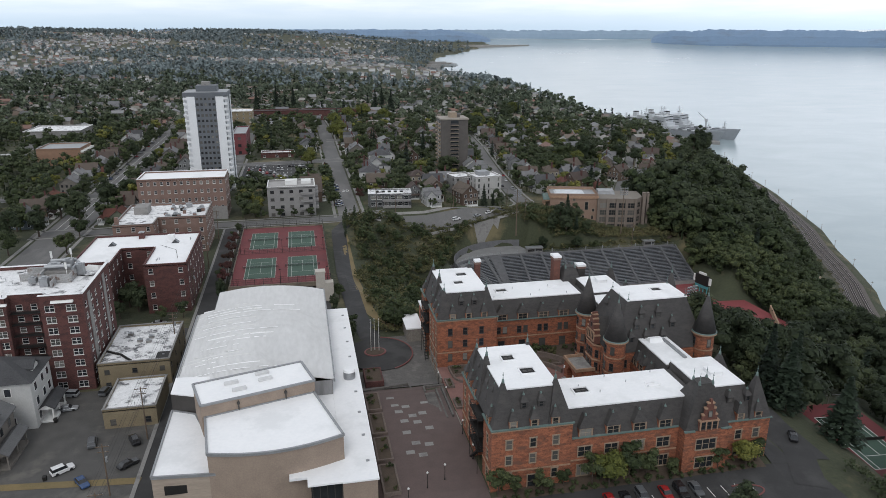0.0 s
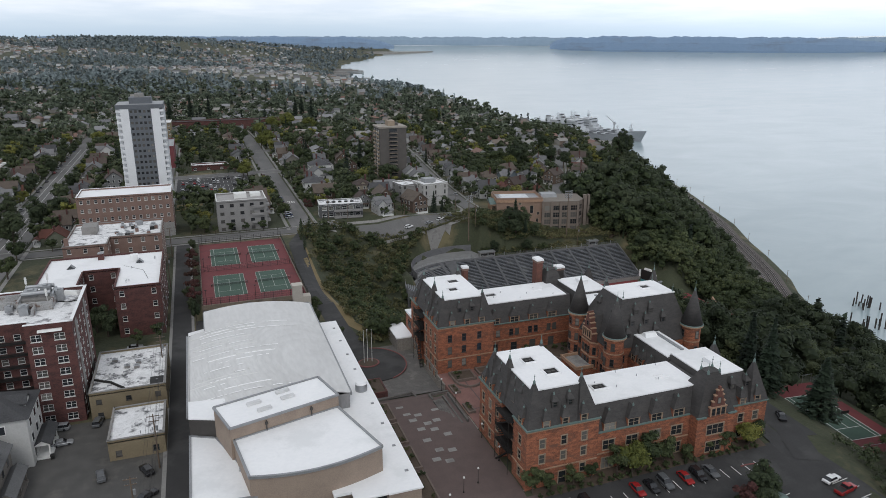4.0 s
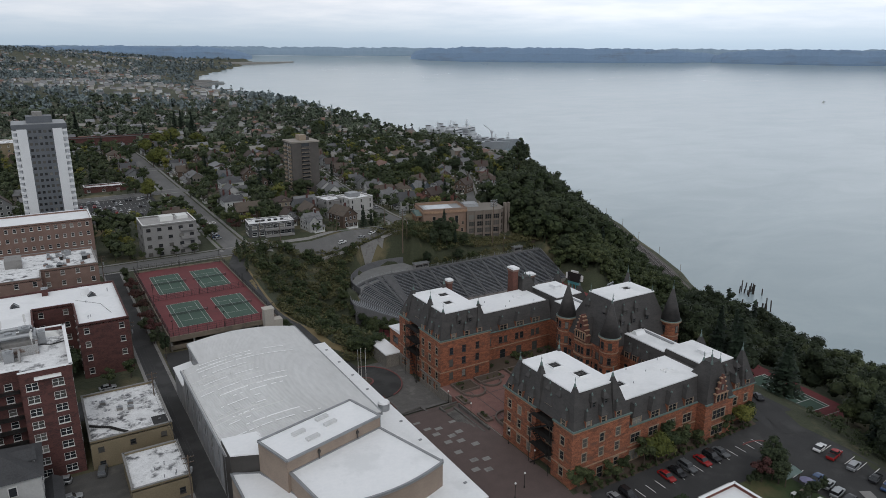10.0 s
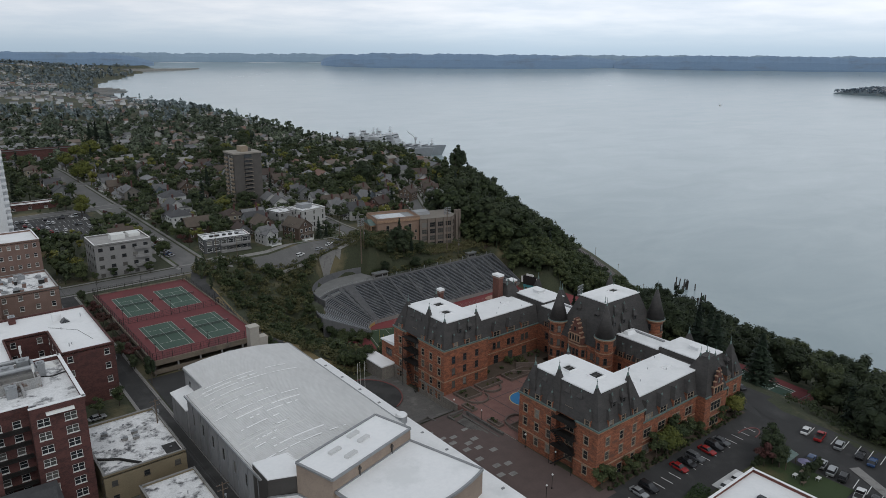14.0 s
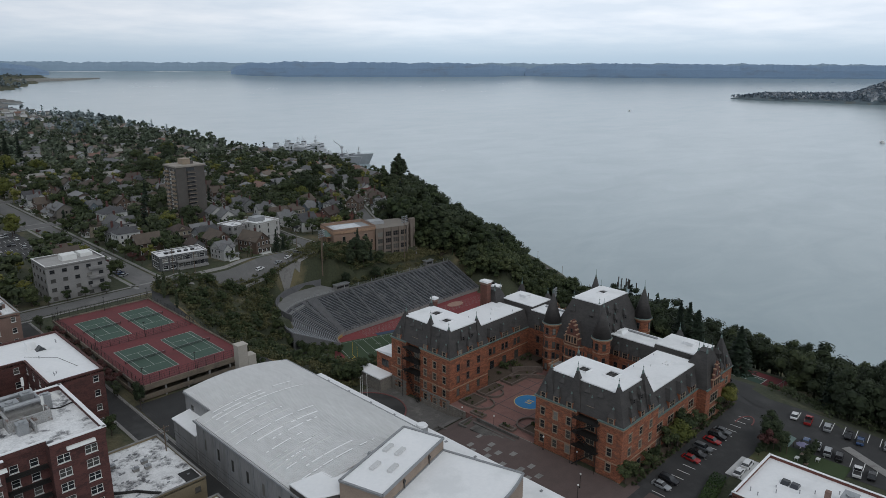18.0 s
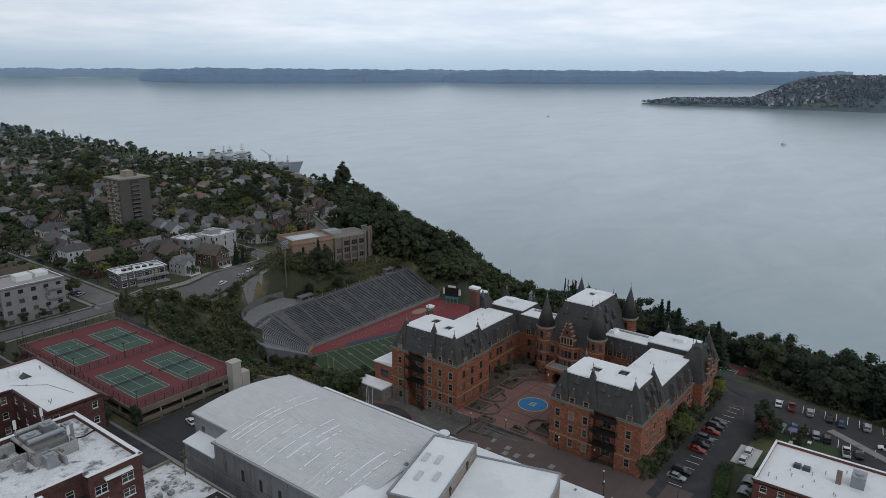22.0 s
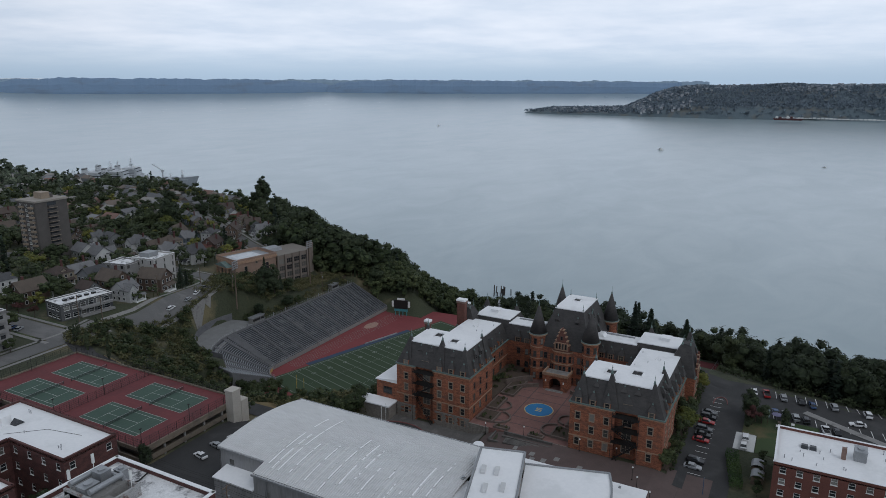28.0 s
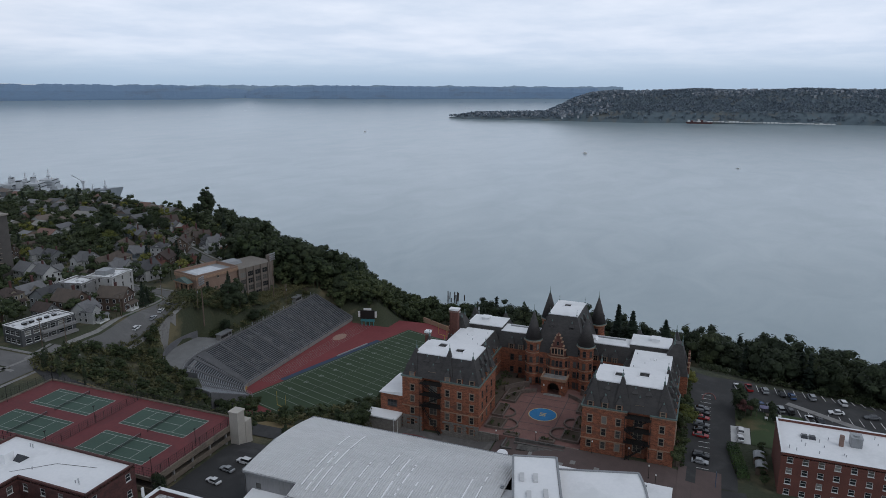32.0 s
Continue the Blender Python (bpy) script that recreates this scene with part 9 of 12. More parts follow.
def car_proto(ci, kind):
    """A car about the origin, its nose to +x."""
    t = new("pickup_truck" if kind == "pickup" else "car")
    tagged(t, "parked %s %s" % (CAR_NAMES[ci], {"sedan": "saloon car with dark windows", "suv": "estate car with dark windows", "pickup": "pickup truck with an open bed"}[kind]), "car", "parked cars")
    L, W, H = {"sedan": (4.6, 1.8, 1.42), "suv": (4.7, 1.88, 1.72), "pickup": (5.6, 1.95, 1.8)}[kind]
    bd, gl, rf, lt, hd = MB(), MB(), MB(), MB(), MB()
    sec = lambda x, z0, z1, w, k=0.12: [(x, -w / 2, z0), (x, -w / 2 + k * 0.3, z0 - 0.06), (x, w / 2 - k * 0.3, z0 - 0.06), (x, w / 2, z0), (x, w / 2, z1 - k), (x, w / 2 - k, z1), (x, -w / 2 + k, z1), (x, -w / 2, z1 - k)]
    belt = H * 0.60
    xs = [(-L / 2, 0.42, belt * 0.86, W * 0.86), (-L / 2 + 0.15, 0.30, belt * 0.97, W * 0.97), (-L * 0.2, 0.26, belt, W), (L * 0.16, 0.26, belt, W), (L * 0.36, 0.28, belt * 0.90, W * 0.98), (L / 2 - 0.12, 0.32, belt * 0.80, W * 0.92), (L / 2, 0.42, belt * 0.68, W * 0.8)]
    k0 = None
    for x, z0, z1, w in xs:
        k = len(bd.v)
        bd.v.extend(sec(x, z0, z1, w))
        if k0 is None:
            bd.f.append(tuple(k + i for i in range(8)))
        else:
            bd.f.extend([(k0 + i, k + i, k + (i + 1) % 8, k0 + (i + 1) % 8) for i in range(8)])
        k0 = k
    bd.f.append(tuple(k0 + i for i in reversed(range(8))))
    cab = {"sedan": (-L * 0.40, -L * 0.24, L * 0.06, L * 0.22), "suv": (-L * 0.47, -L * 0.42, L * 0.07, L * 0.22), "pickup": (-L * 0.10, -L * 0.07, L * 0.12, L * 0.24)}[kind]
    w0, w1 = W * 0.93, W * 0.74
    gl.hull([(cab[0], -w0 / 2, belt - 0.03), (cab[3], -w0 / 2, belt - 0.05), (cab[3], w0 / 2, belt - 0.05), (cab[0], w0 / 2, belt - 0.03)], [(cab[1], -w1 / 2, H - 0.06), (cab[2], -w1 / 2, H - 0.06), (cab[2], w1 / 2, H - 0.06), (cab[1], w1 / 2, H - 0.06)])
    rf.hull([(cab[1] - 0.06, -w1 / 2 - 0.05, H - 0.09), (cab[2] + 0.05, -w1 / 2 - 0.05, H - 0.09), (cab[2] + 0.05, w1 / 2 + 0.05, H - 0.09), (cab[1] - 0.06, w1 / 2 + 0.05, H - 0.09)], [(cab[1] + 0.1, -w1 / 2 + 0.1, H), (cab[2] - 0.12, -w1 / 2 + 0.1, H), (cab[2] - 0.12, w1 / 2 - 0.1, H), (cab[1] + 0.1, w1 / 2 - 0.1, H)])
    body = new("body", bd.mesh("body", CAR_PAINT[ci])); body.parent = t
    if kind == "pickup":
        o = new("bed", MB().box(-L / 2 + 0.15, cab[0] - 0.1, -W / 2 + 0.15, W / 2 - 0.15, belt - 0.02, belt + 0.012).mesh("bed", IRON)); o.parent = t
    for nm, mb, mt in (("window_glass", gl, CAR_GLASS), ("roof", rf, CAR_PAINT[ci])):
        o = new(nm, mb.mesh(nm, mt)); o.parent = t
    wh = MB().tube((0, -0.11, 0), (0, 0.11, 0), 0.33, 12).tube((0, -0.12, 0), (0, 0.12, 0), 0.19, 8).mesh("wheel", TYRE)
    for x in (-L * 0.29, L * 0.31):
        for y in (-W / 2 + 0.1, W / 2 - 0.1):
            o = new("wheel", wh); o.parent = t; o.matrix_basis = Matrix.Translation((x, y, 0.33))
    return t


CARS = {(c_, k_): car_proto(c_, k_) for c_, k_ in ((0, "sedan"), (0, "suv"), (1, "sedan"), (1, "suv"), (2, "sedan"), (2, "suv"), (3, "sedan"), (4, "sedan"), (5, "suv"), (5, "sedan"), (0, "pickup"), (3, "pickup"))}
CAR_KEYS = list(CARS)
CAR_FIRST = set()


def car(key, x, y, deg, lift=0.13, z=None):
    c, s = math.cos(radians(deg)), math.sin(radians(deg))
    zf_, zb_ = float(land(x + c * 1.4, y + s * 1.4)), float(land(x - c * 1.4, y - s * 1.4))
    zz = ((zf_ + zb_) / 2 + lift) if z is None else z
    pitch = -math.atan2(zf_ - zb_, 2.8) if z is None else 0
    m = Matrix.Translation((x, y, zz)) @ Matrix.Rotation(radians(deg), 4, "Z") @ Matrix.Rotation(pitch, 4, "Y")
    if key not in CAR_FIRST:
        CAR_FIRST.add(key)
        CARS[key].matrix_basis = m
        return
    copy_thing(CARS[key], Matrix.Identity(4)).matrix_basis = m


for ci, kd, x, y, deg in [(0, "suv", -30.8, -103.5, 35), (4, "sedan", -25.5, -109, -55), (2, "sedan", -17.6, -104.0, 40), (5, "suv", -27.4, -93.7, 100), (2, "suv", -18.2, -94.6, 115), (1, "sedan", -37.3, -76.6, 5), (1, "suv", -39, -69.2, 170), (5, "suv", -30.4, -69.2, 80), (1, "sedan", -24.7, -25.5, 5),
                          (5, "sedan", 98, -136.1, -92), (3, "sedan", 91.3, -136.2, -92), (2, "suv", 94.6, -136.2, -92), (2, "sedan", 82.6, -136.3, -92), (3, "sedan", 79.2, -136.2, -92), (2, "suv", 66.7, -136.6, -92), (1, "sedan", 63.4, -136.4, -92), (5, "suv", 86.1, -136.2, -92),
                          (0, "suv", 86.5, -147.3, 3), (0, "sedan", 81.6, -147.2, 3), (0, "sedan", 120.6, -147.0, 10), (3, "pickup", 120.4, -150.7, 10), (1, "suv", 119.9, -155.7, 10), (2, "sedan", 119.4, -160.9, 10), (4, "sedan", 118.4, -164.0, 10), (4, "sedan", 108, -154.0, 10), (1, "sedan", 107.8, -156.8, 10), (1, "suv", 106.6, -159.6, 10), (2, "suv", 106.2, -162.4, 10),
                          (0, "pickup", 101.9, -167.6, 10), (2, "sedan", 102.6, -170.5, 10), (0, "sedan", 110.6, -176, 100), (5, "sedan", 110.7, -186, 100), (1, "suv", 120.0, -170, 10), (0, "suv", 119, -179, 10), (0, "sedan", 6, -18, 80), (1, "sedan", 12, -17.6, 82), (0, "suv", 17, -19.5, 85), (2, "sedan", 130.5, -123, 60),
                          (0, "suv", 101.7, 103.4, 10), (1, "sedan", 113.5, 105.2, 14), (0, "sedan", 120.8, 107.0, 16), (5, "suv", 127.5, 108.4, 18), (2, "sedan", 72, 105.0, 2), (1, "suv", 153.2, 170, 84), (0, "sedan", 156.4, 196, 82), (2, "suv", 148, 176, 84), (3, "sedan", 160, 214, 82)]:
    car((ci, kd) if (ci, kd) in CARS else (2, "suv"), x, y, deg, 0.15)
for i in range(13):
    if i not in (3, 8):
        car(CAR_KEYS[(i * 5 + 2) % 10], 41.6, 122 + i * 4.3, 28, 0.18)
cg = random.Random(4)
for j, y in enumerate((198.5, 210, 221.5, 233, 244.5)):
    for i in range(17):
        if cg.random() < 0.46:
            car(CAR_KEYS[cg.choice([0, 1, 2, 3, 4, 5, 9, 1, 0, 6])], -11.8 + i * 2.4, y, 90 if cg.random() < 0.5 else -90, 0.12)
for i in range(16):
    y = 150 + i * 17 + cg.uniform(-3, 3)
    car(CAR_KEYS[cg.randrange(10)], cg.choice([-94.4, -80.6]) - (y - 150) * 0.015, y, 90, 0.15)

# ---------------------------------------------------------------- poles, lamps, wires and small street things
def utility_pole(x, y, h=13.5, deg=0, lamp=False):
    z = float(land(x, y))
    t = thing("utility_pole", x, y, z, "weathered wooden utility pole with crossarms and wires", "utility pole", "utility poles")
    part("pole", MB().cyl(x, y, z - 0.5, z + h, 0.19, 0.12, 8), WOOD_POLE, t)
    c, s = math.cos(radians(deg)), math.sin(radians(deg))
    for zz, hw in ((h - 0.6, 1.3), (h - 1.8, 1.1)):
        part("crossarm", MB().bar((x - c * hw, y - s * hw, z + zz), (x + c * hw, y + s * hw, z + zz), 0.12, 0.14), WOOD_POLE, t)
        for k in (-1, -0.5, 0.5, 1):
            part("insulator", MB().cyl(x + c * hw * k * 0.92, y + s * hw * k * 0.92, z + zz + 0.14, z + zz + 0.32, 0.05, 0.03, 6), GREY_METAL, t)
    part("transformer", MB().cyl(x + c * 0.45, y + s * 0.45, z + h - 4.0, z + h - 2.9, 0.26, 0.26, 10), GREY_METAL, t)
    return (x, y, z + h)


def wires(a, b, deg, name="overhead_wire"):
    c, s = math.cos(radians(deg)), math.sin(radians(deg))
    mb = MB()
    for off, dz in ((-1.2, -0.3), (-0.6, -0.3), (0.6, -0.3), (1.2, -0.3), (0, -2.6), (0.1, -3.4)):
        pv = None
        for i in range(9):
            u = i / 8
            p = (a[0] + (b[0] - a[0]) * u + c * off, a[1] + (b[1] - a[1]) * u + s * off, a[2] + (b[2] - a[2]) * u + dz - 4 * 0.5 * u * (1 - u))
            if pv:
                mb.tube(pv, p, 0.025, 4)
            pv = p
    solo(name, mb, IRON, "thin black overhead wires strung between poles", "wire")


up_ = [utility_pole(-15.6, y) for y in (-132, -93.8, -50, -10, 30, 70)]
for a, b in zip(up_, up_[1:]):
    wires(a, b, 0)
utility_pole(-19, -114, 12)
up2 = [utility_pole(x, y, 11, 75) for x, y in ((70, 109), (102, 112), (134, 118.5))]
for a, b in zip(up2, up2[1:]):
    wires(a, b, 75)
for x, y in ((139, 101), (196, 88), (60, 110)):
    utility_pole(x, y, 12)


o = solo("road_number", MB(), LINE, "painted number twenty on the asphalt street", "road marking", kind="structure")
o.data = text_mesh("20", 4.6, LINE, "road_number", 0.01)
o.matrix_basis = Matrix.Translation((47.2, 158.4, float(land(47.2, 158.4)) + 0.27)) @ Matrix.Diagonal((1, 1.6, 1, 1))


def plaza_lamp(x, y):
    z = float(land(x, y)) + 0.09
    t = thing("lamp_post", x, y, z, "black lamp post with a white globe", "lamp post", "lamp posts of the plaza")
    part("base", MB().cyl(x, y, z - 0.3, z + 0.35, 0.2, 0.14, 8), IRON, t)
    part("post", MB().cyl(x, y, z + 0.35, z + 3.4, 0.07, 0.05, 8), IRON, t)
    part("globe", MB().hull([(x + 0.12 * math.cos(i * 0.785), y + 0.12 * math.sin(i * 0.785), z + 3.4) for i in range(8)], [(x + 0.25 * math.cos(i * 0.785), y + 0.25 * math.sin(i * 0.785), z + 3.6) for i in range(8)]).hull([(x + 0.25 * math.cos(i * 0.785), y + 0.25 * math.sin(i * 0.785), z + 3.6) for i in range(8)], [(x + 0.1 * math.cos(i * 0.785), y + 0.1 * math.sin(i * 0.785), z + 3.86) for i in range(8)]), WHITE_PAINT, t)


for x, y in ((48, -124), (44, -126), (55, -92), (55.4, -80), (39.5, -130), (55.5, -108), (55.5, -118)):
    plaza_lamp(x, y)
for x, y in ((52, -140.5), (33.2, -137.5)):
    z = float(land(x, y))
    t = thing("sign_post", x, y, z, "blue painted post at the kerb of the street", "post", "blue posts")
    part("post", MB().cyl(x, y, z - 0.3, z + 4.6, 0.09, 0.09, 8), mat("blue_post_paint", (0.05, 0.09, 0.16), None, 1, 0.5), t)
    part("arm", MB().bar((x - 0.5, y, z + 4.5), (x + 0.5, y, z + 4.5), 0.1, 0.1), MATS["blue_post_paint"], t)
for x, y in ((-38.5, -82), (-33.5, -106)):
    z = float(land(x, y))
    t = thing("wheelie_bin", x, y, z + 0.12, "dark plastic wheeled rubbish bin", "bin", "rubbish bins")
    part("body", MB().frustum((x - 0.3, x + 0.3, y - 0.35, y + 0.35), z + 0.12, (x - 0.36, x + 0.36, y - 0.42, y + 0.42), z + 1.1), IRON, t)
    part("lid", MB().frustum((x - 0.4, x + 0.4, y - 0.46, y + 0.46), z + 1.1, (x - 0.36, x + 0.36, y - 0.4, y + 0.4), z + 1.2), IRON, t)

# ---------------------------------------------------------------- trees and shrubs
def leaf_mat(name, a, b):
    """Matt leaves: a tone for each clump between b and a, shifted a little from tree to tree."""
    m = bpy.data.materials.new(name)
    m.use_nodes = True
    n, l = m.node_tree.nodes, m.node_tree.links
    bs = n["Principled BSDF"]
    geo, oi = n.new("ShaderNodeNewGeometry"), n.new("ShaderNodeObjectInfo")
    rp = n.new("ShaderNodeValToRGB")
    rp.color_ramp.elements[0].color, rp.color_ramp.elements[1].color = (*b, 1), (*a, 1)
    l.new(geo.outputs["Random Per Island"], rp.inputs[0])
    co, nz = n.new("ShaderNodeTexCoord"), n.new("ShaderNodeTexNoise")
    nz.inputs["Scale"].default_value, nz.inputs["Detail"].default_value = 0.085, 3
    l.new(co.outputs["Object"], nz.inputs["Vector"])
    ad = n.new("ShaderNodeMath"); ad.operation = "MULTIPLY_ADD"; ad.inputs[1].default_value = 0.5
    l.new(oi.outputs["Random"], ad.inputs[0]); l.new(nz.outputs[0], ad.inputs[2])
    hs = n.new("ShaderNodeHueSaturation")
    for k, lo, hi in (("Value", 0.5, 1.6), ("Hue", 0.53, 0.472)):
        mr = n.new("ShaderNodeMapRange"); mr.inputs[1].default_value, mr.inputs[2].default_value = 0.3, 1.2
        mr.inputs[3].default_value, mr.inputs[4].default_value = lo, hi
        l.new(ad.outputs[0], mr.inputs[0]); l.new(mr.outputs[0], hs.inputs[k])
    l.new(rp.outputs[0], hs.inputs["Color"]); l.new(hs.outputs[0], bs.inputs["Base Color"])
    bs.inputs["Roughness"].default_value, bs.inputs["Specular IOR Level"].default_value = 0.75, 0.2
    return m


LEAF = leaf_mat("broad_leaf", (0.062, 0.078, 0.032), (0.023, 0.032, 0.015))
LEAF_LIGHT = leaf_mat("yellow_green_leaf", (0.125, 0.13, 0.03), (0.06, 0.07, 0.02))
LEAF_DARK = leaf_mat("dark_leaf", (0.048, 0.062, 0.030), (0.022, 0.031, 0.017))
NEEDLE = leaf_mat("conifer_needle", (0.026, 0.040, 0.024), (0.011, 0.018, 0.012))
LEAF_RUST = leaf_mat("plum_leaf", (0.075, 0.034, 0.028), (0.035, 0.018, 0.016))
BLUFF_LEAF = leaf_mat("bluff_leaf", (0.056, 0.070, 0.032), (0.027, 0.036, 0.018))
BLUFF_DARK = leaf_mat("dark_bluff_leaf", (0.044, 0.056, 0.028), (0.021, 0.029, 0.016))
LEAF_HEDGE = leaf_mat("hedge_leaf", (0.060, 0.095, 0.030), (0.030, 0.050, 0.017))
SCRUB = leaf_mat("scrub_leaf", (0.108, 0.102, 0.045), (0.036, 0.044, 0.020))
BARK = mat("bark", (0.085, 0.065, 0.05), (0.045, 0.036, 0.03), 2.0, 0.95)


def quad_mesh(name, V, material):
    """A mesh of loose three- or four-cornered pieces from an array (n, corners, 3)."""
    k, c = V.shape[:2]
    me = bpy.data.meshes.new(name)
    me.vertices.add(c * k); me.vertices.foreach_set("co", V.astype(np.float32).ravel())
    me.loops.add(c * k); me.loops.foreach_set("vertex_index", np.arange(c * k, dtype=np.int32))
    me.polygons.add(k); me.polygons.foreach_set("loop_start", np.arange(0, c * k, c, dtype=np.int32))
    me.materials.append(material)
    me.update(calc_edges=True)
    return me


def leaf_quads(rng, P, N, size, long=1.0):
    """Ragged three-cornered leaf clumps at P facing about N."""
    k = len(P)
    N = N + rng.normal(0, 0.3, (k, 3))
    N /= np.linalg.norm(N, axis=1)[:, None] + 1e-9
    R = rng.normal(0, 1, (k, 3))
    U = np.cross(N, R); U /= np.linalg.norm(U, axis=1)[:, None] + 1e-9
    W = np.cross(N, U)
    s = size * rng.uniform(0.55, 1.25, (k, 1))
    j = lambda: rng.uniform(0.7, 1.2, (k, 1))
    return np.stack([P - U * s * long * j() - W * s * 0.55 * j(), P + U * s * long * j() - W * s * 0.45 * j(), P + W * s * 0.95 * j() + N * s * 0.2], 1)


_g = (1 + 5 ** 0.5) / 2
_iv = np.array([(-1, _g, 0), (1, _g, 0), (-1, -_g, 0), (1, -_g, 0), (0, -1, _g), (0, 1, _g), (0, -1, -_g), (0, 1, -_g), (_g, 0, -1), (_g, 0, 1), (-_g, 0, -1), (-_g, 0, 1)]) / (1 + _g * _g) ** 0.5
_if = np.array([(0, 11, 5), (0, 5, 1), (0, 1, 7), (0, 7, 10), (0, 10, 11), (1, 5, 9), (5, 11, 4), (11, 10, 2), (10, 7, 6), (7, 1, 8), (3, 9, 4), (3, 4, 2), (3, 2, 6), (3, 6, 8), (3, 8, 9), (4, 9, 5), (2, 4, 11), (6, 2, 10), (8, 6, 7), (9, 8, 1)])


def crown_broad(rng, H, R, base, n, size, lumps=13, core=True):
    """A crown of overlapping clumps, uneven, with gaps between them."""
    mid, hz = (base + H) / 2, (H - base) / 2
    Vs = []
    for i in range(lumps):
        u = rng.normal(0, 1, 3); u /= np.linalg.norm(u)
        f = rng.uniform(0.35, 0.78)
        c = np.array([u[0] * R * f, u[1] * R * f, mid + u[2] * hz * f])
        r = R * rng.uniform(0.30, 0.52) * (1 - 0.25 * max(u[2], 0))
        k = n // lumps
        D = rng.normal(0, 1, (k, 3)); D /= np.linalg.norm(D, axis=1)[:, None]
        D[:, 2] = np.where(D[:, 2] < -0.35, -D[:, 2], D[:, 2])
        P = c + D * r * rng.uniform(0.72, 1.12, (k, 1)) * np.array([1, 1, 0.85])
        Vs.append(leaf_quads(rng, P, D + np.array([0, 0, 0.35]), size))
        if core:
            Q = _iv * rng.uniform(0.62, 0.86, (12, 1)) * r * np.array([1, 1, 0.85]) + c
            Vs.append(Q[_if])
    return np.concatenate(Vs)


def crown_conifer(rng, H, R, base, n, size):
    t = rng.uniform(0, 1, n) ** 0.75
    tier = np.round(t * 17) / 17 + rng.normal(0, 0.012, n)
    z = H - (H - base) * np.clip(tier, 0, 1)
    a = rng.uniform(0, 2 * np.pi, n)
    a = np.round(a * 9 / (2 * np.pi) + tier * 40) * 2 * np.pi / 9 + rng.normal(0, 0.13, n)
    rr_ = R * np.clip(tier, 0.02, 1) * rng.uniform(0.25, 1.05, n) * (0.85 + 0.15 * np.sin(tier * 57))
    P = np.stack([np.cos(a) * rr_, np.sin(a) * rr_, z - rr_ * 0.22], 1)
    N = np.stack([np.cos(a) * 0.4, np.sin(a) * 0.4, np.full(n, 0.9)], 1)
    return leaf_quads(rng, P, N, size, 1.3)


def crown_column(rng, H, R, base, n, size):
    t = rng.uniform(0, 1, n)
    w = R * np.sin(np.pi * np.clip(t * 0.9 + 0.08, 0, 1)) ** 0.6 * (1 + 0.3 * np.sin(t * 23 + rng.uniform(0, 6)) * np.sin(t * 9))
    a = rng.uniform(0, 2 * np.pi, n)
    q = w * rng.uniform(0.6, 1.1, n)
    P = np.stack([np.cos(a) * q, np.sin(a) * q, base + t * (H - base)], 1)
    return leaf_quads(rng, P, np.stack([np.cos(a), np.sin(a), np.full(n, 0.5)], 1), size)


def trunk_mesh(H, base, r, limbs, seed, spread):
    g = random.Random(seed)
    mb = MB()
    pts = [(0, 0, -0.6), (g.uniform(-.15, .15), g.uniform(-.15, .15), base * 0.6), (g.uniform(-.3, .3), g.uniform(-.3, .3), base + (H - base) * 0.45), (g.uniform(-.3, .3), g.uniform(-.3, .3), base + (H - base) * 0.85)]
    rad = [r * 1.25, r, r * 0.6, r * 0.15]
    ring = lambda p, q: [(p[0] + q * math.cos(i * math.pi / 3.5), p[1] + q * math.sin(i * math.pi / 3.5), p[2]) for i in range(7)]
    for a, b, ra, rb in zip(pts, pts[1:], rad, rad[1:]):
        mb.hull(ring(a, ra), ring(b, rb))
    for i in range(limbs):
        a = 2 * math.pi * (i + g.uniform(-.3, .3)) / limbs
        z0 = base * 0.8 + (H - base) * 0.4 * i / max(limbs, 1)
        z1 = z0 + (H - base) * g.uniform(0.25, 0.4)
        p, q = (0, 0, z0), (math.cos(a) * spread * 0.65, math.sin(a) * spread * 0.65, z1)
        mb.hull(ring(p, r * 0.4), ring(q, r * 0.1))
    return mb


TREE_KINDS = {}


def tree_kind(key, name, label, crown, leaf, H, base, r, limbs, spread, cat="tree"):
    TREE_KINDS[key] = (name, label, quad_mesh("crown", crown, leaf), trunk_mesh(H, base, r, limbs, len(TREE_KINDS), spread).mesh("trunk", BARK), cat)


rg = np.random.default_rng(5)
for i in range(3):
    tree_kind("broad%d" % i, "broadleaf_tree", "broad dark green leafy tree with an uneven crown", crown_broad(rg, 11, 5.0, 2.6, 1800, 0.36, 15), LEAF, 11, 3.0, 0.28, 6, 4.5)
    tree_kind("dark%d" % i, "broadleaf_tree", "large very dark leafy tree with a dense crown", crown_broad(rg, 13, 5.2, 2.4, 1900, 0.38, 17), LEAF_DARK, 13, 3.2, 0.34, 6, 4.6)
for i in range(2):
    tree_kind("light%d" % i, "maple_tree", "yellow-green leafy tree with a rounded crown", crown_broad(rg, 11, 5.0, 2.4, 1700, 0.36, 14), LEAF_LIGHT, 11, 3.0, 0.26, 5, 4.4)
    tree_kind("small%d" % i, "street_tree", "small green street tree with a thin trunk", crown_broad(rg, 6.5, 2.5, 2.0, 900, 0.24, 9), LEAF, 6.5, 2.2, 0.12, 4, 2.2)
    tree_kind("fir%d" % i, "conifer_tree", "tall dark conifer with layered drooping branches", crown_conifer(rg, 18, 4.0, 1.6, 1900, 0.42), NEEDLE, 18, 2.0, 0.3, 0, 1)
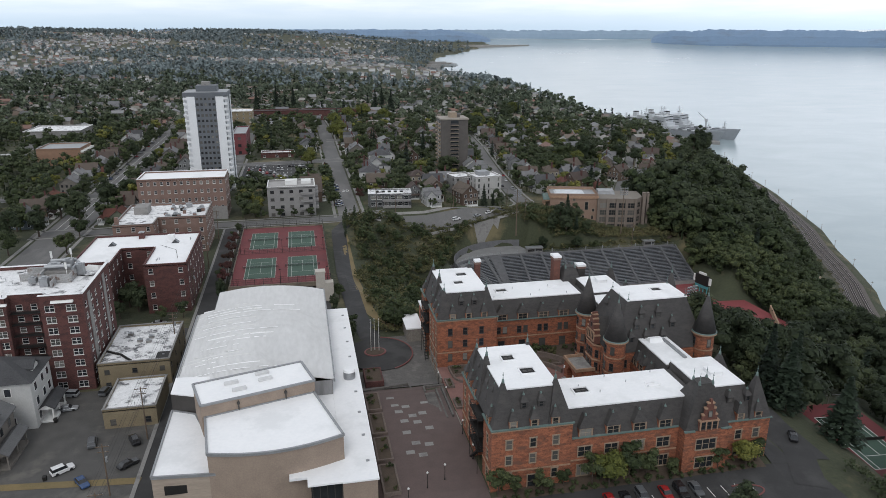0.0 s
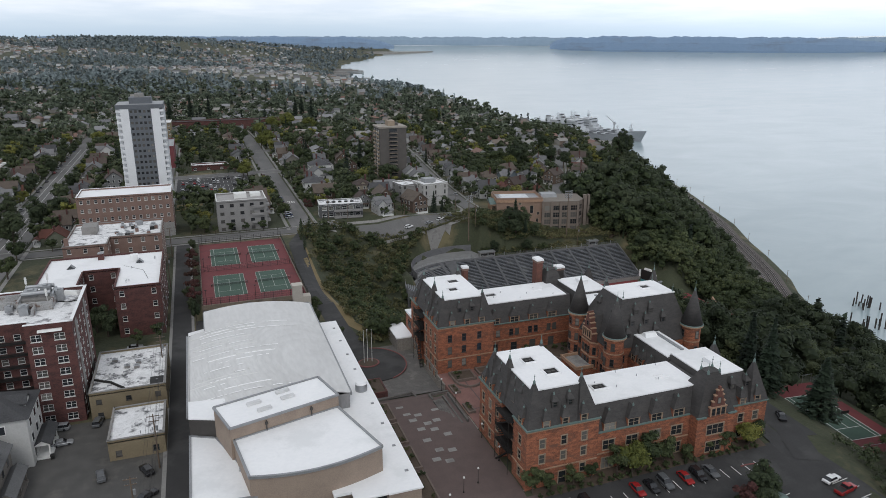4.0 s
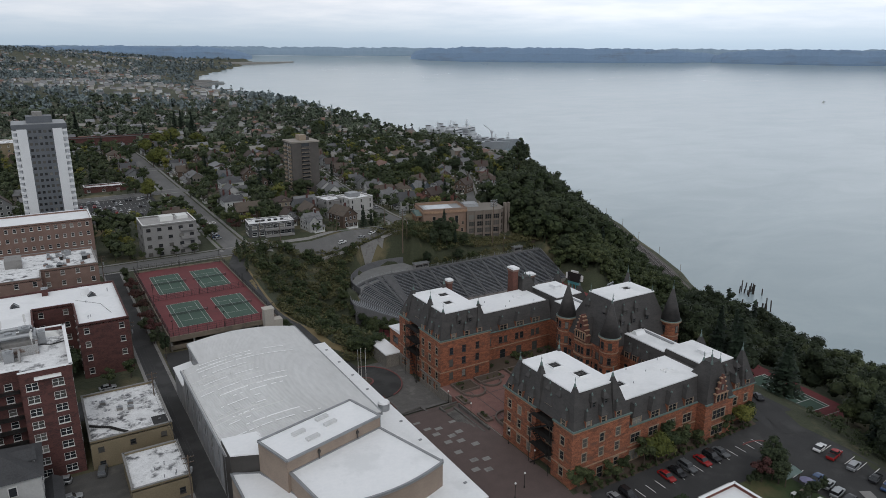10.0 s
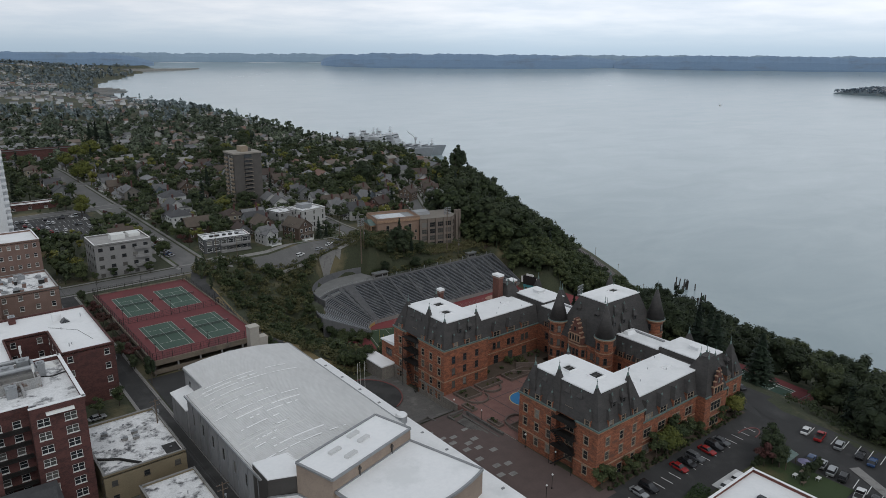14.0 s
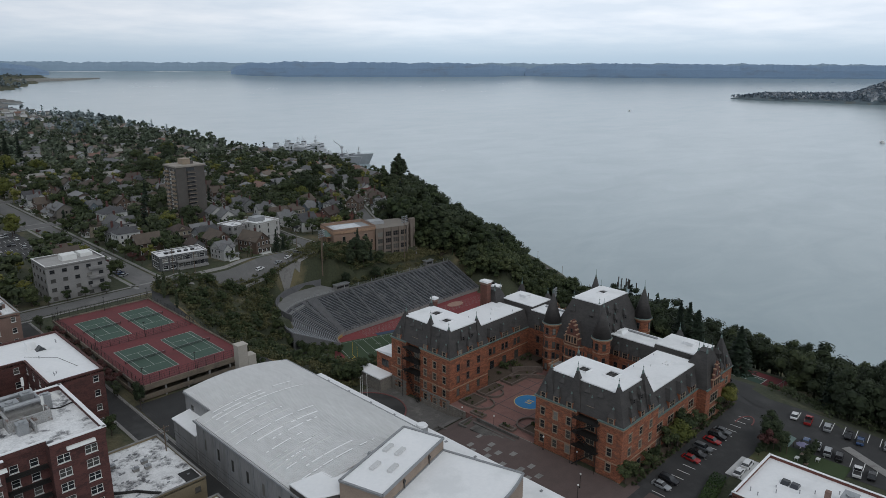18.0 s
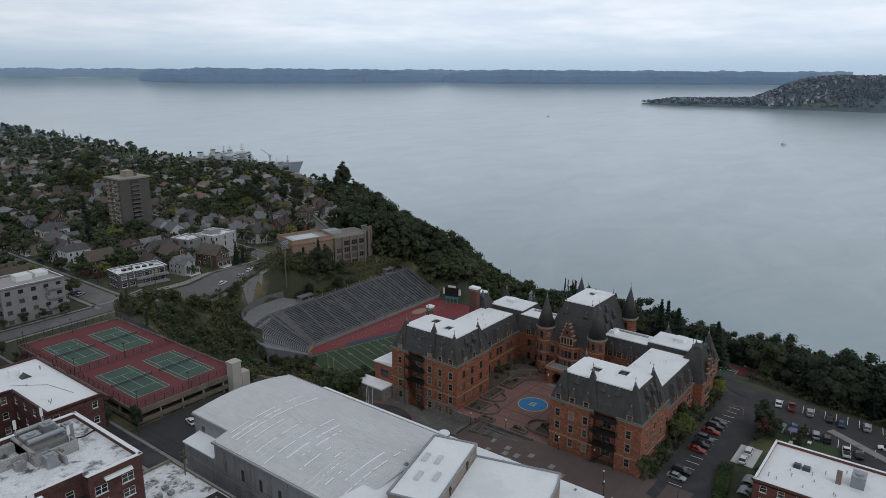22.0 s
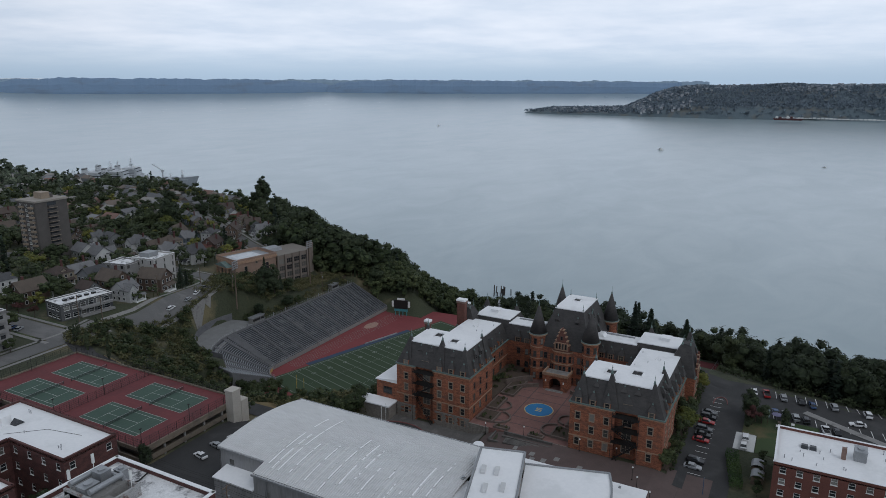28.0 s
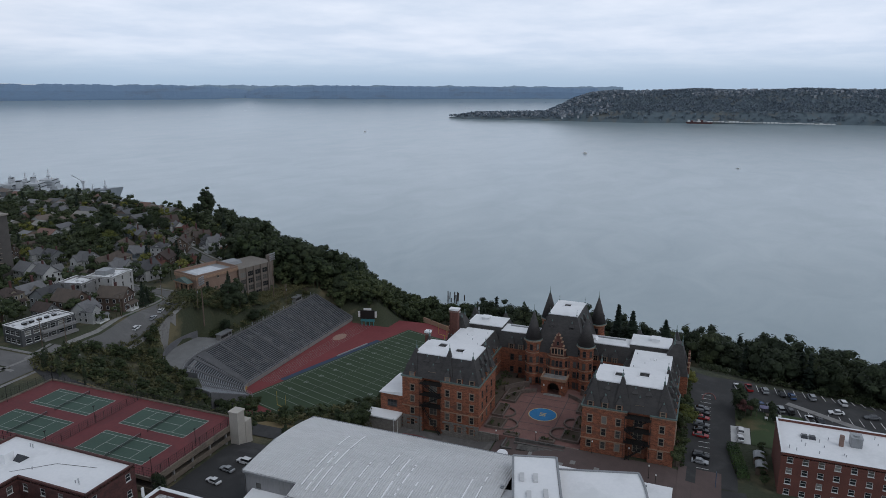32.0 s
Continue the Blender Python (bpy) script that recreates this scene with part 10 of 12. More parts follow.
tree_kind("cypress", "cypress_tree", "narrow columnar dark green cypress", crown_column(rg, 9, 0.95, 0.3, 520, 0.26), LEAF_DARK, 9, 0.6, 0.12, 0, 1)
tree_kind("poplar", "poplar_tree", "tall loose poplar with ragged dark foliage", crown_broad(rg, 24, 4.4, 5.0, 1500, 0.44, 26), LEAF_DARK, 24, 4, 0.35, 4, 2.5)
tree_kind("plum", "plum_tree", "small rounded tree with dark purple leaves", crown_broad(rg, 6, 2.7, 1.8, 900, 0.26, 9), LEAF_RUST, 6, 2.0, 0.13, 4, 2.2)
tree_kind("shrub", "shrub", "low rounded dark green shrub", crown_broad(rg, 1.5, 1.0, 0.0, 260, 0.15, 7), LEAF, 1.3, 0.3, 0.05, 3, 0.6, "shrub")
tree_kind("dry", "shrub", "dry brown-green shrub in a planting bed", crown_broad(rg, 1.2, 0.9, 0.0, 200, 0.13, 6), SCRUB, 1.0, 0.3, 0.05, 3, 0.6, "shrub")
TREE_PROTO = {}


def tree(key, x, y, s=1.0, z=None, group="", turn=None, sz=None):
    name, label, cm, tm, cat = TREE_KINDS[key]
    z = float(land(x, y)) if z is None else z
    turn = (x * 7.13 + y * 3.71) % 6.283 if turn is None else turn
    m = Matrix.Translation((x, y, z)) @ Matrix.Rotation(turn, 4, "Z") @ Matrix.Diagonal((s, s, sz or s, 1))
    if key not in TREE_PROTO:
        t = new(name)
        tagged(t, label, cat, group or "trees of the town")
        for nm, me_ in (("trunk", tm), ("crown", cm)):
            o = new(nm, me_); o.parent = t
        TREE_PROTO[key] = t
        t.matrix_basis = m
        return t
    t = copy_thing(TREE_PROTO[key], Matrix.Identity(4))
    t.matrix_basis = m
    if group:
        tagged(t, label, cat, group)
    return t


# trees that stand by themselves round the school and along the streets
for key, x, y, s in [("small0", 35.6, -38.5, 1.0), ("small1", 33.5, -8.5, 1.1), ("cypress", 42.7, 87.7, 0.9), ("cypress", 47.2, 92.0, 0.85), ("cypress", 40.8, 65.8, 0.8), ("cypress", 41.0, 78.0, 0.9), ("cypress", 54.2, 90.5, 0.8),
                     ("small0", 26, 101.4, 0.9), ("small1", 18, 102.0, 0.8), ("small0", 11, 102.6, 0.85), ("small1", 3.5, 101.5, 0.8), ("dark0", -8.8, 12, 0.45), ("dark1", -8.0, 1, 0.4), ("small1", -7.6, 60, 1.0), ("dark0", -7.0, 76, 0.45),
                     ("dark1", -33.4, -12.5, 0.85), ("dark0", -37.0, -8.0, 0.7), ("broad0", -31.5, -5.5, 0.6), ("dark2", -38, -18, 0.5), ("small0", -18, -21, 1.0), ("small1", -24, -24, 0.9), ("dark1", -95.9, 89.6, 1.15), ("dark0", -104, 80, 1.2), ("broad2", -78, 86, 0.85), ("broad0", -99, 62, 1.1), ("dark2", -109, 101, 1.0), ("broad1", -76.0, 60, 0.9), ("dark0", -101, 40, 1.0), ("broad1", -66, 96, 0.6), ("broad0", -112, 118, 1.0), ("dark2", -99, 132, 0.9),
                     ("dark1", -77, 152, 0.8), ("broad2", -70, 140, 0.8), ("broad0", -64, 152, 0.7), ("dark1", 152, 93, 0.8), ("dark2", 159, 91, 0.85), ("fir1", 165, 92, 0.55), ("dark0", 146, 90, 0.7), ("dark2", 163, 86, 0.62), ("fir0", 137.2, -103.5, 1.15), ("fir1", 131.5, -84, 0.85), ("fir1", 145.5, -103.0, 1.15), ("dark1", 172, -134, 0.9), ("dark0", 178.5, -127, 1.0), ("dark2", 176, -140, 0.95), ("broad1", 152, -137, 0.6), ("dark0", 160, -141, 0.8), ("dark0", 141.5, -92.0, 1.25), ("dark1", 146.0, -82, 1.3), ("dark2", 140.0, -66.0, 1.15), ("dark0", 152, -84.0, 1.35), ("fir0", 127.6, -60.0, 0.8),
                     ("light0", 27.1, 242, 0.9), ("light1", 51.6, 373, 1.2), ("broad0", 52.2, 237.1, 0.8), ("broad1", 23, 266, 0.9), ("light0", 22, 282, 0.9), ("light1", 72, 470, 1.7), ("light0", 90, 505, 1.9), ("light1", 110, 480, 1.6), ("light0", 56, 440, 1.5), ("broad0", 36, 405, 1.5), ("broad2", 25, 430, 1.6), ("light1", 300, 640, 1.9), ("dark1", 262, 560, 1.9), ("broad0", 280, 600, 1.8), ("broad1", 240, 590, 1.7),
                     ("fir0", -28.4, 678, 1.5), ("fir1", -4, 682, 1.7), ("fir0", 17.5, 684, 1.6), ("fir1", 118, 640, 1.7), ("fir0", 128, 655, 1.8), ("fir1", 139, 648, 1.75), ("dark1", 238.7, 262, 1.75), ("broad2", 226, 268, 1.5), ("light0", 231, 256, 1.2), ("dark0", 269.6, 259, 1.35), ("dark2", 276, 250, 1.1), ("dark0", 246, 270, 1.6),
                     ("poplar", 326, 250, 1.3), ("poplar", 334, 256, 1.45), ("poplar", 343, 262, 1.3), ("poplar", 349, 271, 1.4), ("poplar", 338, 246, 1.1), ("dark0", 318, 244, 1.2), ("dark2", 352, 282, 1.1), ("fir0", 290, 205, 0.9), ("dark2", 170, 91, 0.6), ("dark1", 226, 98, 1.2), ("dark0", 232, 112, 1.3), ("dark2", 228, 88, 1.2), ("dark0", 236, 128, 1.2), ("broad1", 224, 152, 1.0), ("dark0", 228, 72, 1.2)]:
    tree(key, x, y, s)
for x, y, s in ((87, 46.5, 0.75), (91, 44, 0.8), (95.5, 43, 0.72), (100, 42, 0.62), (84, 52, 0.7), (82.5, 58, 0.62), (89, 40, 0.7), (104, 41.5, 0.45), (96, 38, 0.6)):
    tree("broad%d" % (int(x) % 3), x, y, s, group="trees beside the grandstand")
for key, x, y, s in (("dark1", -78, 139, 1.35), ("dark0", -81, 100, 1.5), ("broad1", -96, 122, 1.3), ("dark2", -69, 152, 1.1), ("light1", -76, 404, 1.6), ("broad0", -70, 390, 1.5), ("light0", 56, 374, 1.6), ("broad2", 71, 300, 1.3), ("light1", 30, 250, 1.2), ("broad1", 74, 352, 1.6), ("fir0", 112, 262, 1.2), ("dark0", 190, 450, 1.8), ("light1", 205, 462, 1.9), ("dark2", 196, 436, 1.5), ("dark1", 128, 384, 1.3), ("broad0", 275, 350, 1.2), ("dark2", 300, 330, 1.3)):
    tree(key, x, y, s)
tree("dark1", 101.5, -147.2, 0.72, group="bushes of the car park")
tree("dark2", 99.0, -150.6, 0.5, group="bushes of the car park")
rh = np.random.default_rng(8)
for k in range(7):
    hq = np.stack([rh.uniform(-1.3, 1.3, 420), rh.uniform(-1.5, 1.5, 420), rh.uniform(0.1, 1.7, 420)], 1)
    side = rh.integers(0, 3, 420)
    sg = rh.choice([-1, 1], 420)
    hq[side == 0, 2] = 1.7 + rh.uniform(-0.12, 0.1, int((side == 0).sum()))
    hq[side == 1, 0] = sg[side == 1] * 1.3
    hq[side == 2, 1] = sg[side == 2] * 1.5
    hn = np.where((side == 0)[:, None], (0, 0, 1.0), np.where((side == 1)[:, None], np.stack([sg, 0 * sg, 0.4 + 0 * sg], 1), np.stack([0 * sg, sg, 0.4 + 0 * sg], 1)))
    hx, hy = 60.0 + k * 2.45, -147.4 + k * 0.42
    hob = new("hedge", quad_mesh("hedge", leaf_quads(rh, hq, hn, 0.2), LEAF_HEDGE))
    hob.matrix_basis = Matrix.Translation((hx, hy, float(land(hx, hy))))
    tagged(hob, "clipped bright green hedge beside the lane", "hedge", "clipped hedge beside the lane")
for hx, hy in ((70.0, -151.6), (64.6, -151.9)):
    hz = float(land(hx, hy))
    sd = thing("garden_shed", hx, hy, hz, "small grey garden shed with a rounded metal roof", "shed", "sheds beside the hedge")
    part("wall", MB().box(hx - 1.7, hx + 1.7, hy - 1.4, hy + 1.4, hz - 0.3, hz + 1.9), WOOD_POLE, sd)
    rf_ = MB()
    for q in range(8):
        a0, a1 = math.pi * q / 8, math.pi * (q + 1) / 8
        p0, p1 = (hy + 1.6 * math.cos(a0), hz + 1.9 + 0.9 * math.sin(a0)), (hy + 1.6 * math.cos(a1), hz + 1.9 + 0.9 * math.sin(a1))
        rf_.hull([(hx - 1.9, p0[0], p0[1] - 0.06), (hx + 1.9, p0[0], p0[1] - 0.06), (hx + 1.9, p1[0], p1[1] - 0.06), (hx - 1.9, p1[0], p1[1] - 0.06)], [(hx - 1.9, p0[0], p0[1]), (hx + 1.9, p0[0], p0[1]), (hx + 1.9, p1[0], p1[1]), (hx - 1.9, p1[0], p1[1])])
    part("roof", rf_, GREY_METAL, sd)
# planted banks of the forecourt
rb_ = random.Random(19)
for s_ in (-1, 1):
    for k in range(20):
        tree(rb_.choice(("shrub", "dry", "shrub")), rb_.uniform(74.5, 99.5), CY + s_ * rb_.uniform(15.8, 20.8), rb_.uniform(0.7, 1.25), cz + 0.3, group="shrubs of the planted banks")
for key, x, y, s, sz in (("dark2", -6.6, -12.5, 0.40, 0.72), ("dark0", 30.6, -24.0, 0.36, 0.62), ("dark1", 35.4, -43.5, 0.34, 0.5), ("dark0", 158, 97, 1.1, 0.95), ("dark1", 167, 98, 1.0, 0.95), ("fir1", 163, 101, 0.9, 0.8)):
    tree(key, x, y, s, sz=sz)
for key, x, y, s in (("broad1", 49.4, -38.2, 0.72), ("broad0", 54.0, -37.0, 0.74), ("broad2", 46.6, -35.0, 0.6)):
    tree(key, x, y, s, z=-7.0, group="trees by the turning circle")
for y in (6, 17, 29, 42, 55):
    tree("plum", -7.3, y, 1.15, group="street trees")
tree("fir0", 145.5, -121, 1.6, sz=0.95)
tree("fir1", 139.0, -109, 1.45, sz=1.05)
# clipped and leafy trees along the south front of the school
for i, (x, s) in enumerate([(57.6, 0.95), (61, 0.8), (66.5, 0.85), (71.5, 0.7), (77.5, 1.15), (81.0, 1.25), (86.0, 1.3), (89.5, 1.15), (95, 0.75), (101, 0.7), (106, 0.9), (112.3, 1.05), (115.5, 0.95)]):
    tree(("small0", "small1", "light0")[i % 3] if s > 1 else "small%d" % (i % 2), x, -130.3 - (i % 3) * 0.6, s * (0.62 if i % 3 == 2 and s > 1 else 1.0), group="trees along the front of the school")
for i in range(24):
    tree("shrub", 58.5 + i * 2.4, -131.9, 0.75 + (i * 3 % 5) * 0.06, group="shrubs along the front of the school")
for i in range(22):
    tree("shrub", 58.5 + i * 2.6, -129.3 - (i * 7 % 5) * 0.5, 0.7 + (i * 5 % 7) * 0.07, group="shrubs along the front of the school")
g = random.Random(31)
for bx in BEDS:
    for i in range(2 if bx[1] - bx[0] < 2.5 else 4):
        tree(g.choice(["shrub", "dry", "dry"]), g.uniform(bx[0] + 0.4, bx[1] - 0.4), g.uniform(bx[2] + 0.4, bx[3] - 0.4), g.uniform(0.5, 0.85), bx[4], group="shrubs of the planting beds")
# hedged corner by the east car park
tree("plum", 96.5, -148.2, 1.0)
for i in range(11):
    tree(("dark%d" % (i % 3)) if i != 3 else "plum", 93.5 + (i % 6) * 2.2 + (i // 6) * 3.5, -147.4 - (i // 6) * 9.5, 0.22 + 0.05 * (i % 3), group="bushes of the car park")
for i in range(7):
    tree("small%d" % (i % 2), 57.5 + i * 3.1, -152.4, 0.5, group="bushes of the car park")
# street trees
for x, y0, y1, st in ((38.9, 112, 300, 13), (53.6, 118, 330, 12)):
    y = y0
    while y < y1:
        if g.random() < 0.72:
            tree(g.choice(["small0", "small1", "broad1", "plum", "light0"]), x, y, g.uniform(0.75, 1.05) * (0.6 if y > 180 else 1.0), group="street trees")
        y += st * g.uniform(0.7, 1.3)
for x in (-98, -77.6):
    y = 170
    while y < 430:
        if g.random() < 0.8:
            tree(g.choice(["broad0", "broad2", "dark1", "light1"]), x + g.uniform(-1, 1), y, g.uniform(0.6, 0.95), group="street trees")
        y += g.uniform(11, 20)
# garden trees between the houses
placed_trees = 0
while placed_trees < 95:
    x, y = g.uniform(-60, 330), g.uniform(105, 430)
    if x > edge_x(y) - 4 or not clear(x, y, 3) or any(math.hypot(x - hx, y - hy) < 7.5 for hx, hy in HOUSE_SPOTS):
        continue
    tree(g.choice(["broad0", "broad1", "broad2", "dark0", "dark1", "dark2", "fir0", "fir1", "light0", "plum", "small0"]), x, y, g.uniform(0.45, 0.95))
    placed_trees += 1


# ---------------------------------------------------------------- woods, thickets and far trees
def wood(name, label, pts, protos, material, lo, hi, seed, category="woodland", trunks=True, low_at_shore=False):
    """Many trees in one object: pts (n, 3) feet; protos: crowns of unit height 10. low_at_shore: they grow low towards the railway."""
    r = np.random.default_rng(seed)
    if low_at_shore:
        room = np.interp(pts[:, 1], *zip(*SHORE)) - 29 - pts[:, 0]
        pts = pts[room > 5]
        room = room[room > 5]
    which = r.integers(0, len(protos), len(pts))
    out = []
    S, T = r.uniform(lo, hi, len(pts)), r.uniform(0, 6.28, len(pts))
    if low_at_shore:
        S = np.minimum(S, 0.2 + room * 0.055 + 2.5 * (1 - ss(-50, 40, pts[:, 1])))
    for k, P in enumerate(protos):
        sel = np.where(which == k)[0]
        if not len(sel):
            continue
        c, s = np.cos(T[sel]), np.sin(T[sel])
        X = P[None, ..., 0] * c[:, None, None] - P[None, ..., 1] * s[:, None, None]
        Y = P[None, ..., 0] * s[:, None, None] + P[None, ..., 1] * c[:, None, None]
        V = np.stack([X, Y, np.broadcast_to(P[None, ..., 2], X.shape)], -1) * S[sel][:, None, None, None] + pts[sel][:, None, None, :]
        out.append(V.reshape(-1, 3, 3))
    if trunks:
        a = np.arange(4) * np.pi / 2
        for i in range(4):
            j = (i + 1) % 4
            ring = lambda q, z, w: pts + np.stack([np.cos(a[q]) * w * S, np.sin(a[q]) * w * S, z * S], -1)
            out.append(np.stack([ring(i, -0.8, 0.28), ring(j, -0.8, 0.28), ring(i, 6.5, 0.1)], 1))
    return tagged(new(name, quad_mesh(name, np.concatenate(out), material)), label, category, kind="stuff")


def scatter(n, x0, x1, y0, y1, ok, seed, gap=0.0):
    r = np.random.default_rng(seed)
    X, Y = r.uniform(x0, x1, n), r.uniform(y0, y1, n)
    sel = ok(X, Y)
    X, Y = X[sel], Y[sel]
    if gap:
        taken, keep = {}, []
        for i, (x, y) in enumerate(zip(X, Y)):
            a, b = int(x // gap), int(y // gap)
            if all(math.hypot(x - X[j], y - Y[j]) > gap for u in (-1, 0, 1) for v in (-1, 0, 1) for j in taken.get((a + u, b + v), ())):
                taken.setdefault((a, b), []).append(i)
                keep.append(i)
        X, Y = X[keep], Y[keep]
    return np.stack([X, Y, land(X, Y)], -1)


def on_bluff(X, Y):
    e, s = np.interp(Y, *zip(*EDGE)), np.interp(Y, *zip(*SHORE))
    keep = ((X > e + 2) | ((X > 222) & (Y > -12) & (Y < 160)) | ((X > 150) & (Y > -60) & (Y < 0))) & (X < s - 30) & ((bowl_distance(X, Y) > 4) | ((X - 205) * 52 - (Y + 34) * 27 > 260) | ((Y > 12) & (X > 237))) & ~((np.abs(X - 161.5) < 13.5) & (np.abs(Y + 112) < 21)) & ~((X < 150) & (Y > -145) & (Y < -104)) & ~((Y > 40) & (Y < 90) & (X < 223))
    keep &= ~((X > 218) & (Y > -14) & (Y < 78) & (X < 300))
    keep &= ~((X < 134) & (Y > -200) & (Y < -50))
    keep &= ~((X > 150) & (X < 222) & (Y > 82) & (Y < 150))
    return keep


def foot_of_slope(X, Y):
    d = np.interp(Y, *zip(*SHORE)) - X
    return (d > 26.5) & (d < 44) & (np.hypot(X - np.interp(Y, [92, 112, 132, 152, 172, 205], [326, 340, 354, 366, 375, 386]), 0) > 3.2)


fine_p = [crown_broad(rg, 10, 4.2, 0.6, 850, 0.29, 16) for _ in range(4)]
near_p = [crown_broad(rg, 10, 4.2, 1.0, 430, 0.38, 13) for _ in range(4)]
mid_p = [crown_broad(rg, 10, 4.8, 0.8, 150, 0.62, 7) for _ in range(4)]
far_p = [crown_broad(rg, 10, 4.6, 0.8, 66, 1.3, 6, core=False) for _ in range(4)]
fir_p = [crown_conifer(rg, 16, 3.0, 1.0, 170, 0.95) for _ in range(2)]
far_fir = [crown_conifer(rg, 16, 3.2, 1.0, 45, 1.6) for _ in range(2)]
tiny_p = [crown_broad(rg, 10, 5.2, 0.5, 22, 2.5, 4, core=False) for _ in range(4)]
scrub_p = [crown_broad(rg, 2.2, 1.7, 0.0, 96, 0.25, 8, core=False) for _ in range(3)]
hedge_p = [crown_broad(rg, 2.2, 1.7, 0.0, 45, 0.45, 6, core=False) for _ in range(2)]
bluff = scatter(9000, 60, 430, -330, 250, on_bluff, 1, gap=7.0)
kind_ = np.random.default_rng(4).uniform(0, 1, len(bluff))
close = bluff[:, 1] < 20
wood("bluff_wood", "dense dark leafy woodland beside the car park", bluff[close & (kind_ < 0.5)], fine_p, BLUFF_DARK, 1.2, 2.2, 33, low_at_shore=True)
wood("bluff_wood", "green leafy trees in the woodland beside the car park", bluff[close & (kind_ >= 0.5) & (kind_ < 0.93)], fine_p, BLUFF_LEAF, 1.0, 1.9, 34, low_at_shore=True)
def bluff_edge(X, Y):
    d = X - np.interp(Y, *zip(*EDGE))
    return (d > 12) & (d < 50) & ~((np.abs(X - 161.5) < 16) & (np.abs(Y + 112) < 26))
wood("bluff_wood", "tall dark leafy trees along the edge of the bluff", scatter(900, 90, 200, -320, -140, bluff_edge, 35, gap=8.5), fine_p, BLUFF_DARK, 1.4, 2.1, 36)
wood("bluff_wood", "dense dark leafy woodland on the slope to the railway", bluff[~close & (kind_ < 0.45)], near_p, BLUFF_DARK, 1.5, 2.9, 11, low_at_shore=True)
wood("bluff_wood", "green leafy trees among the dark woodland of the slope", bluff[~close & (kind_ >= 0.45) & (kind_ < 0.93)], near_p, LEAF, 1.3, 2.7, 12, low_at_shore=True)
wood("bluff_wood", "dark conifers standing in the woodland of the slope", bluff[kind_ >= 0.93], fir_p, NEEDLE, 0.7, 1.3, 13, low_at_shore=True)
wood("bluff_wood", "leafy woodland on the shore slope beyond the houses", scatter(2600, 250, 620, 250, 1400, on_bluff, 4, gap=7.0), far_p, LEAF_DARK, 0.6, 1.3, 14, low_at_shore=True)
wood("bluff_scrub", "low scrub and brambles at the foot of the slope", scatter(5200, 200, 520, -60, 560, foot_of_slope, 40, gap=1.6), scrub_p, SCRUB, 0.5, 1.5, 41, "scrub", False)
def beyond_field(X, Y):
    return (((X - 205) * 52 - (Y + 34) * 27 > 260) | ((Y > 12) & (X > 237)) | ((Y > 50) & (X > 224))) & (X < 300)
wood("bluff_wood", "lower leafy trees beyond the end of the field", scatter(2200, 215, 300, -14, 84, beyond_field, 10, gap=5.0), near_p, LEAF, 0.6, 1.35, 20)
# thicket on the bank between the drive and the sports bowl
def on_bank(X, Y):
    return (bowl_distance(X, Y) > 1.0) & ~((np.hypot((X - 127.5) / 36, (Y - 68) / 36) < 1)) & (np.hypot(X - 119.5, Y - 47.5) > 37.5) & (Y < 98.5 + 0.06 * (X - 50)) & (X > 44 + 2.5 * np.sin(Y * 0.2)) & (Y > -42)
wood("bank_thicket", "tangled green and straw-coloured scrub on the bank", scatter(2700, 42, 152, -44, 100, on_bank, 5), scrub_p, SCRUB, 0.6, 1.7, 15, "scrub", False)
wood("bank_thicket", "dark green bushes on the bank above the bowl", scatter(400, 42, 152, -44, 100, on_bank, 6), scrub_p, LEAF, 1.0, 2.6, 16, "scrub", False)
def on_terrace(X, Y):
    return (Y > 87) & (Y < 117 - 0.25 * (X - 160) - 2)
wood("bank_thicket", "low scrub and bushes below the clubhouse", scatter(1100, 140, 178, 86, 118, on_terrace, 8, gap=1.3), scrub_p, LEAF, 0.6, 1.9, 18, "scrub", False)
def below_street(X, Y):
    return (np.hypot((X - 127.5) / 36.5, (Y - 68) / 35.5) > 1) & (Y < 84 + 0.6 * (X - 83)) & (Y > 80)
wood("bank_thicket", "green and straw-coloured scrub between the street and the crescent wall", scatter(1500, 84, 152, 80, 124, below_street, 43, gap=1.4), scrub_p, SCRUB, 0.7, 1.7, 44, "scrub", False)
def car_park_hedge(X, Y):
    d = X - np.interp(Y, *zip(*EDGE))
    return (d > 5 + 2 * np.sin(Y * 0.3)) & (d < 17) & ~((np.abs(X - 161.5) < 16) & (np.abs(Y + 112) < 26))
wood("bank_thicket", "green brambles between the car park and the woodland", scatter(2600, 70, 160, -330, -134, car_park_hedge, 45, gap=1.7), scrub_p, BLUFF_LEAF, 0.7, 1.7, 46, "scrub", False)
wood("bank_thicket", "straw-coloured scrub below the clubhouse", scatter(1800, 140, 222, 86, 118, on_terrace, 9, gap=1.5), scrub_p, SCRUB, 0.6, 1.6, 19, "scrub", False)
def end_of_stand(X, Y):
    return ((X > 221.5) & (Y > 66)) | ((X > 227) & (Y > 30)) | ((Y > 90) & (X > 215))
wood("bluff_wood", "leafy trees between the grandstand and the clubhouse", scatter(900, 215, 270, 28, 112, end_of_stand, 38, gap=5.0), near_p, LEAF, 0.7, 1.5, 39)
wood("bank_thicket", "small leafy trees scattered over the bank", scatter(330, 46, 152, -40, 98, on_bank, 7, gap=3.0), near_p, LEAF, 0.3, 0.75, 17, "trees")


